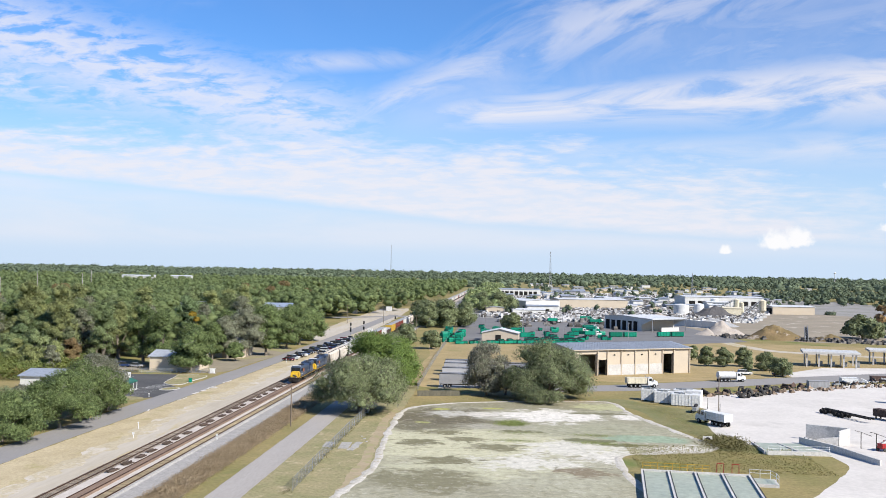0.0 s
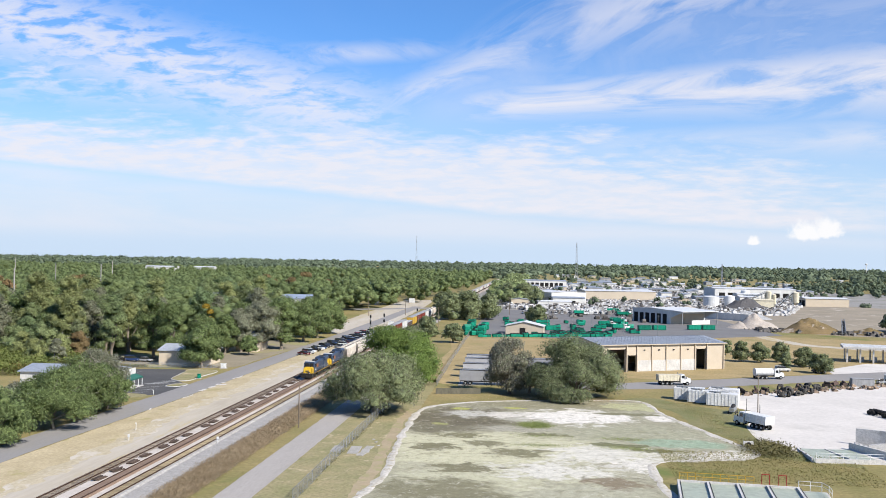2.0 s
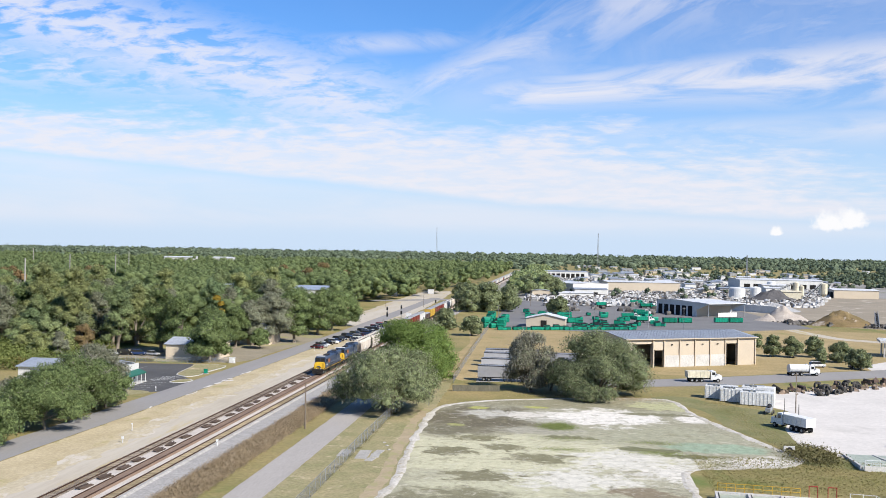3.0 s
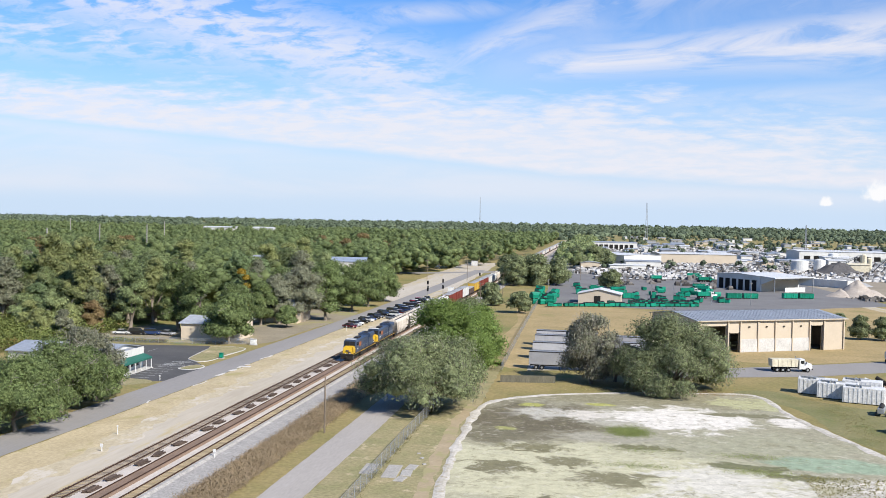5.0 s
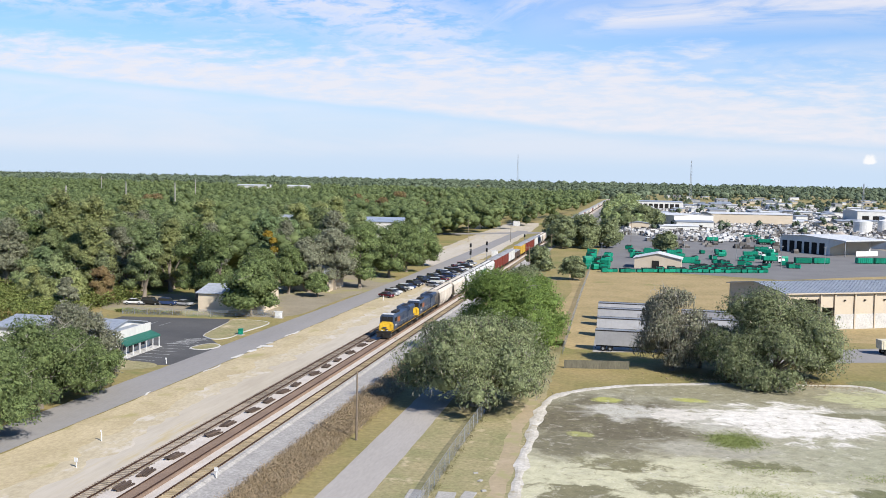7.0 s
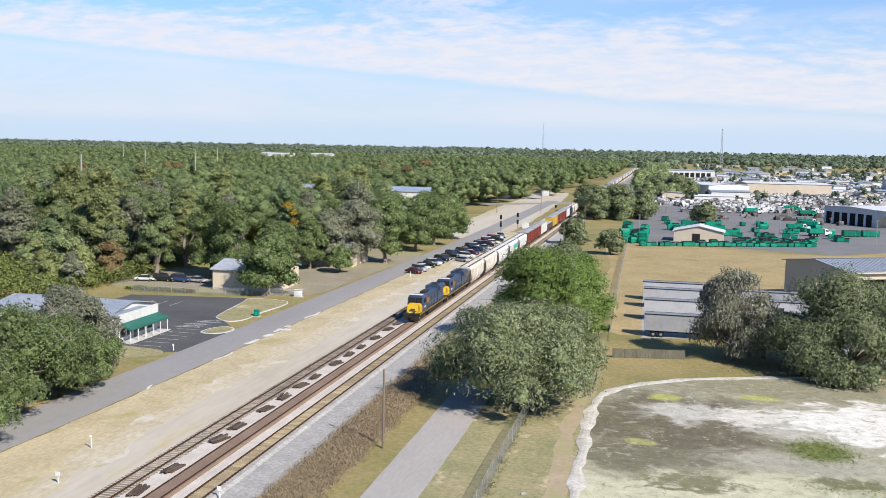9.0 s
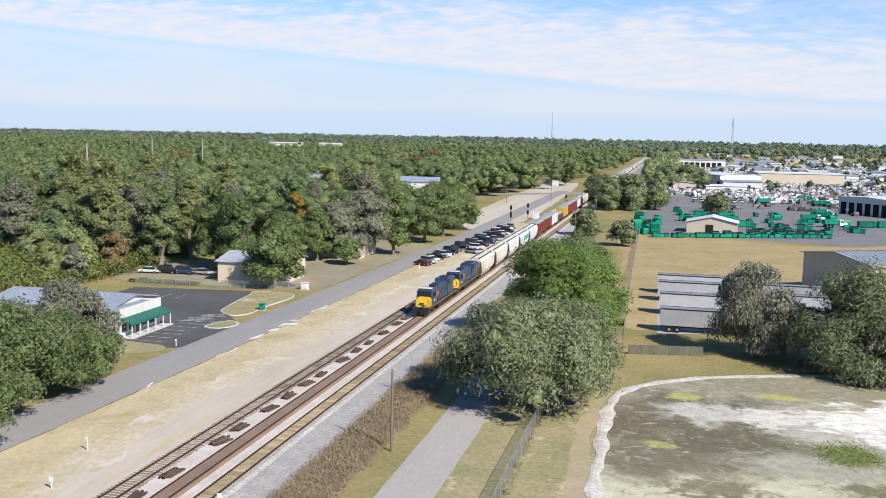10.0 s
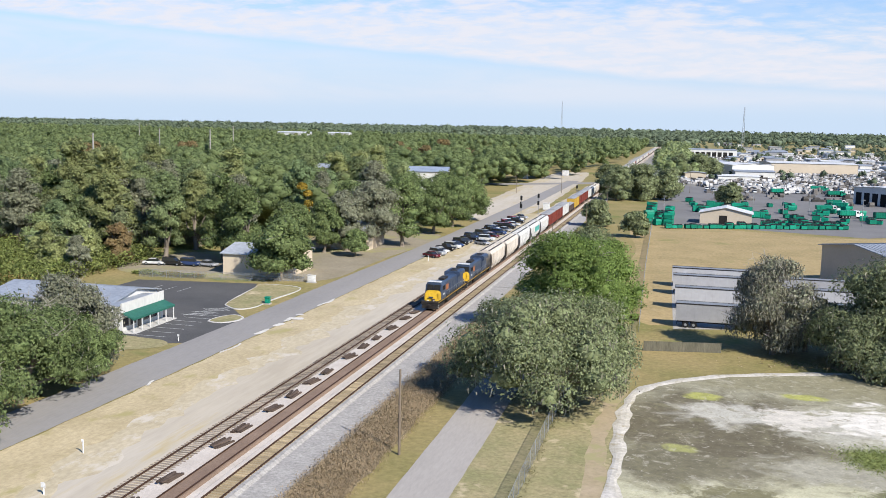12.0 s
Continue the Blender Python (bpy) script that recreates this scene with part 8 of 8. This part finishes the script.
def screen_deck():
    t = thing("screening_machine", pose(105.2, 150.7, 0, 0, 0, -60), "rusty brown steel screening machine", "machine")
    bm = bmesh.new()
    box(bm, 0, 0, 0.7, 7, 2.2, 1.7, bevel=0.05)
    b = part("body", bm, "car_brown", t)
    for k in range(9):
        bm = bmesh.new()
        box(bm, -3.2 + k * 0.8, -1.15, 0.8, 0.14, 0.12, 1.55)
        part("rib", bm, "car_brown", b)
    for x in (-2.8, 2.8):
        for y in (-0.8, 0.8):
            bm = bmesh.new()
            box(bm, x, y, 0, 0.25, 0.25, 0.75)
            part("leg", bm, "steel_dark", t)


screen_deck()


def cargo_trailer():
    t = thing("cargo_trailer", pose(119.4, 182, 0, 0, 0, -18), "white enclosed cargo trailer in the yard", "trailer")
    bm = bmesh.new()
    box(bm, 0, 0, 0.5, 5.2, 2.3, 2.1, bevel=0.08)
    part("body", bm, "white_paint", t)
    bm = bmesh.new()
    rod(bm, (2.6, 0, 0.55), (4.0, 0, 0.5), 0.07, n=6)
    part("drawbar", bm, "steel_dark", t)
    for x in (-0.5, 0.4):
        for y in (-1.1, 1.1):
            bm = bmesh.new()
            rod(bm, (x, y - 0.1, 0.35), (x, y + 0.1, 0.35), 0.35, n=12)
            part("wheel", bm, "black", t)
    bm = bmesh.new()
    box(bm, -2.62, 0, 0.6, 0.05, 2.0, 1.85)
    part("rear_door", bm, "white_paint", t)


cargo_trailer()
scrap(pose(89.2, 109.8, 0, 0, 0, 30), 401, ["red_paint", "steel_grey", "red_paint"], "red and grey pump unit in the yard")
scrap(pose(61.4, 154.5, 0, 0, 0, 70), 402, ["white_paint", "steel_grey", "steel_dark"], "grey valve set standing on the grass")
low_growth("shore_grass", "olive grass on the bank above the pond", "tuft_green", 26000, 66, lambda g, n: (lambda y: (np.interp(y, [98, 112, 130, 152, 168], [60, 58.5, 56, 55, 52]) + g.normal(0, 2.6, n), y))(g.uniform(98, 168, n)), 0.055, 0.07)

# ---- the far industrial town ----
hall("depot_hall", pose(-13, 1136, 0, 0, 0, 8), 66, 30, 9, "white_wall", "grey_roof", "long pale hall with dark bays far down the line", doors=tuple((3 + 6 * k, 7.5 + 6 * k, 6.5, "dark") for k in range(10)))
hall("factory_hall", pose(56.3, 725.5, 0, 0, 0, 128), 56, 36, 8.6, "white_wall", "white_roof", "white factory hall with a dark open side", rise=0.8, doors=tuple((3 + 9 * k, 10.5 + 9 * k, 6, "dark") for k in range(6)))
hall("factory_hall", pose(57.5, 762.9, 0, 0, 0, 12), 62, 30, 8.8, "tan_wall", "white_roof", "long cream factory hall", rise=0.8)
hall("factory_hall", pose(190, 900, 0, 0, 0, 6), 80, 40, 10, "white_wall", "white_roof", "wide white warehouse in the distance", rise=0.8, doors=tuple((4 + 9 * k, 10 + 9 * k, 6, "dark") for k in range(8)))
g = np.random.default_rng(9)
for k in range(120):
    y = float(g.uniform(600, 1350)) if k < 60 else float(g.uniform(800, 2100))
    x = float(g.uniform(-0.01, 0.28 if k < 60 else 0.32)) * y
    if 60 < x < 150 and y < 720:
        continue
    w, d, h = float(g.uniform(8, 26 if k < 60 else 20)), float(g.uniform(8, 16)), float(g.uniform(3.0, 6.0))
    wall, rf, lb = [("white_wall", "white_roof", "white far-off industrial hall"), ("tan_wall", "grey_roof", "tan far-off industrial hall with a white roof"), ("white_wall", "grey_roof", "white far-off hall with a grey roof"), ("car_grey", "grey_roof", "grey far-off industrial hall")][int(g.integers(0, 4))]
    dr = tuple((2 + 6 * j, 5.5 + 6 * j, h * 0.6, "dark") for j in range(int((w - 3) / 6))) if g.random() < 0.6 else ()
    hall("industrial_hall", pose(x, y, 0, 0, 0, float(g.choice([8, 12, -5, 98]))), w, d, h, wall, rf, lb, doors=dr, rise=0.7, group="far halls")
for x, y, r, h in ((150, 690, 6, 8.5), (165, 697, 4, 9), (215, 880, 4, 9)):
    t = thing("storage_tank", pose(x, y, 0), "white cylindrical storage tank", "tank", "storage tanks")
    bm = bmesh.new()
    rod(bm, (0, 0, 0), (0, 0, h), r, n=24)
    part("shell", bm, "white_paint", t)
    bm = bmesh.new()
    rod(bm, (0, 0, h), (0, 0, h + 1), r, r * 0.1, 24)
    part("cap", bm, "white_paint", t)


def clutter(name, label, n, seed, region, lo, hi, material):
    """Many small stored things, each with its own size, turn and upper part."""
    g = np.random.default_rng(seed)
    co, fa = [], []
    for _ in range(n):
        x, y = region(g)
        sx = float(g.uniform(lo, hi))
        sy, sz = sx * float(g.uniform(0.3, 0.8)), float(g.uniform(0.5, 0.75)) * min(sx, 3.4)
        a = float(g.choice([0.15, 1.7])) + float(g.normal(0, 0.2))
        c, s = math.cos(a), math.sin(a)
        back = float(g.uniform(-0.3, 0.3))
        k = len(co)
        for z, f, o in ((0, 1.0, 0), (sz * 0.55, 1.0, 0), (sz * 0.55, 0.5, back), (sz, 0.45, back)):
            for dx, dy in ((-1, -1), (1, -1), (1, 1), (-1, 1)):
                px, py = dx * sx / 2 * f + o * sx, dy * sy / 2 * (f if f == 1 else 0.9)
                co.append((x + px * c - py * s, y + px * s + py * c, z))
        for b in (0, 8):
            fa += [tuple(k + b + i for i in f) for f in ((0, 1, 5, 4), (1, 2, 6, 5), (2, 3, 7, 6), (3, 0, 4, 7), (4, 5, 6, 7))]
    me = bpy.data.meshes.new(name)
    me.from_pydata(co, [], fa)
    me.materials.append(M[material])
    return tagged(new(name, me), label, "clutter", "", "stuff")


M["clutter_pale"] = surface("pale_clutter", (0.66, 0.65, 0.63), (0.42, 0.41, 0.40), scale=0.4, grit=1.5, bump=0, island=0.5)
M["clutter_dark"] = surface("mixed_clutter", (0.22, 0.20, 0.18), (0.11, 0.105, 0.10), scale=0.4, grit=1.5, bump=0, island=0.6)
M["scrap_mix"] = surface("rusty_scrap", (0.33, 0.24, 0.17), (0.20, 0.16, 0.125), scale=0.4, grit=2.0, bump=0, island=0.6)
fan = lambda lo, hi, y0, y1: (lambda g: (lambda y: (float(g.uniform(lo, hi)) * y, y))(float(g.uniform(y0, y1))))
clutter("stored_equipment", "rows of pale stored equipment and vehicles", 7600, 91, fan(-0.01, 0.31, 592, 1350), 1.4, 5.0, "clutter_pale")
clutter("stored_equipment", "dark stored machinery among far halls", 4600, 92, fan(-0.01, 0.30, 592, 1300), 1.4, 5.0, "clutter_dark")
clutter("depot_vehicles", "pale parked vehicles in the depot yard", 60, 96, lambda g: (float(g.uniform(10, 84)), float(g.uniform(560, 590))), 3.0, 6.0, "clutter_pale")
clutter("depot_vehicles", "dark parked vehicles in the depot yard", 46, 97, lambda g: (float(g.uniform(10, 80)), float(g.uniform(480, 585))), 3.0, 5.5, "clutter_dark")
clutter("works_vehicles", "pale parked vehicles at the far works", 160, 93, lambda g: (float(g.uniform(385, 470)), float(g.uniform(560, 600))), 3.5, 5.5, "clutter_pale")
clutter("works_debris", "rubble and debris along the dirt road", 260, 94, lambda g: (lambda u: (128 + u * 90 + float(g.normal(0, 4)), 440 - u * 30 + float(g.normal(0, 5))))(float(g.uniform(0, 1))), 0.8, 3.0, "clutter_dark")
clutter("yard_debris", "scattered scrap along the yard edge", 200, 95, lambda g: (lambda u: (66 + u * 90 + float(g.normal(0, 1)), 184 + u * 54 + float(g.normal(0, 1.6))))(float(g.uniform(0, 1))), 0.3, 1.5, "scrap_mix")


def lattice_mast(x, y, h, w, label):
    t = thing("radio_mast", pose(x, y, 0), label, "mast")
    bm = bmesh.new()
    for a in range(3):
        c, s = math.cos(a * 2.094), math.sin(a * 2.094)
        rod(bm, (c * w, s * w, 0), (c * w * 0.25, s * w * 0.25, h), 0.35, 0.2, 5)
    part("legs", bm, "steel_grey", t)
    bm = bmesh.new()
    n = int(h / 5)
    for k in range(n):
        f0, f1 = 1 - 0.75 * k / n, 1 - 0.75 * (k + 1) / n
        for a in range(3):
            b = (a + 1) % 3
            rod(bm, (math.cos(a * 2.094) * w * f0, math.sin(a * 2.094) * w * f0, k * h / n), (math.cos(b * 2.094) * w * f1, math.sin(b * 2.094) * w * f1, (k + 1) * h / n), 0.14, n=4)
    part("bracing", bm, "steel_grey", t)


lattice_mast(81, 1580, 66, 2.6, "tall thin lattice radio mast beyond the town")
lattice_mast(-450, 3600, 120, 4, "far thin radio mast on the skyline")
lattice_mast(215, 1000, 34, 1.6, "grey lattice mast by the works")


def water_tower(x, y, h):
    t = thing("water_tower", pose(x, y, 0), "far pale water tower over the woods", "water tower")
    bm = bmesh.new()
    rod(bm, (0, 0, 0), (0, 0, h + 2), 1.4, 1.1, 12)
    part("stem", bm, "white_paint", t)
    bm = bmesh.new()
    bmesh.ops.create_uvsphere(bm, u_segments=20, v_segments=12, radius=4.5, matrix=pose(0, 0, h + 4) @ Matrix.Diagonal((1, 1, 0.7, 1)))
    part("bowl", bm, "white_paint", t)


water_tower(1216, 3610, 40)


# ---- ties, last ----
def lay_ties():
    meshes = {k: tie_mesh("tie", k) for k in ("tie_old", "tie_new")}
    for tr, z, tie, (y0, y1), step in TIES:
        y = y0
        rng = random.Random(int(y1))
        while y < y1:
            ob = new("tie", meshes[tie])
            ob.parent = tr
            ob.matrix_basis = pose(rng.uniform(-0.06, 0.06), y, z, 0, 0, rng.uniform(-0.8, 0.8))
            y += step
        bm = bmesh.new()
        far = []
        for yy in np.concatenate([np.arange(20, y0 - 0.01, step), np.arange(y, 460, step)]):
            far.append(float(yy))
        co, fa = [], []
        for yy in far:
            k = len(co)
            o = rng.uniform(-0.06, 0.06)
            co += [(o + sx * 1.3, yy + sy * 0.12, z + h) for h in (0, 0.17) for sx, sy in ((-1, -1), (1, -1), (1, 1), (-1, 1))]
            fa += [tuple(k + i for i in f) for f in ((4, 5, 6, 7), (0, 1, 5, 4), (1, 2, 6, 5), (2, 3, 7, 6), (3, 0, 4, 7))]
        bm.free()
        me = bpy.data.meshes.new("far_ties")
        me.from_pydata(co, [], fa)
        me.materials.append(M[tie])
        ob = new("far_ties", me)
        ob.parent = tr
        tagged(ob, "", "", "", "stuff")


lay_ties()
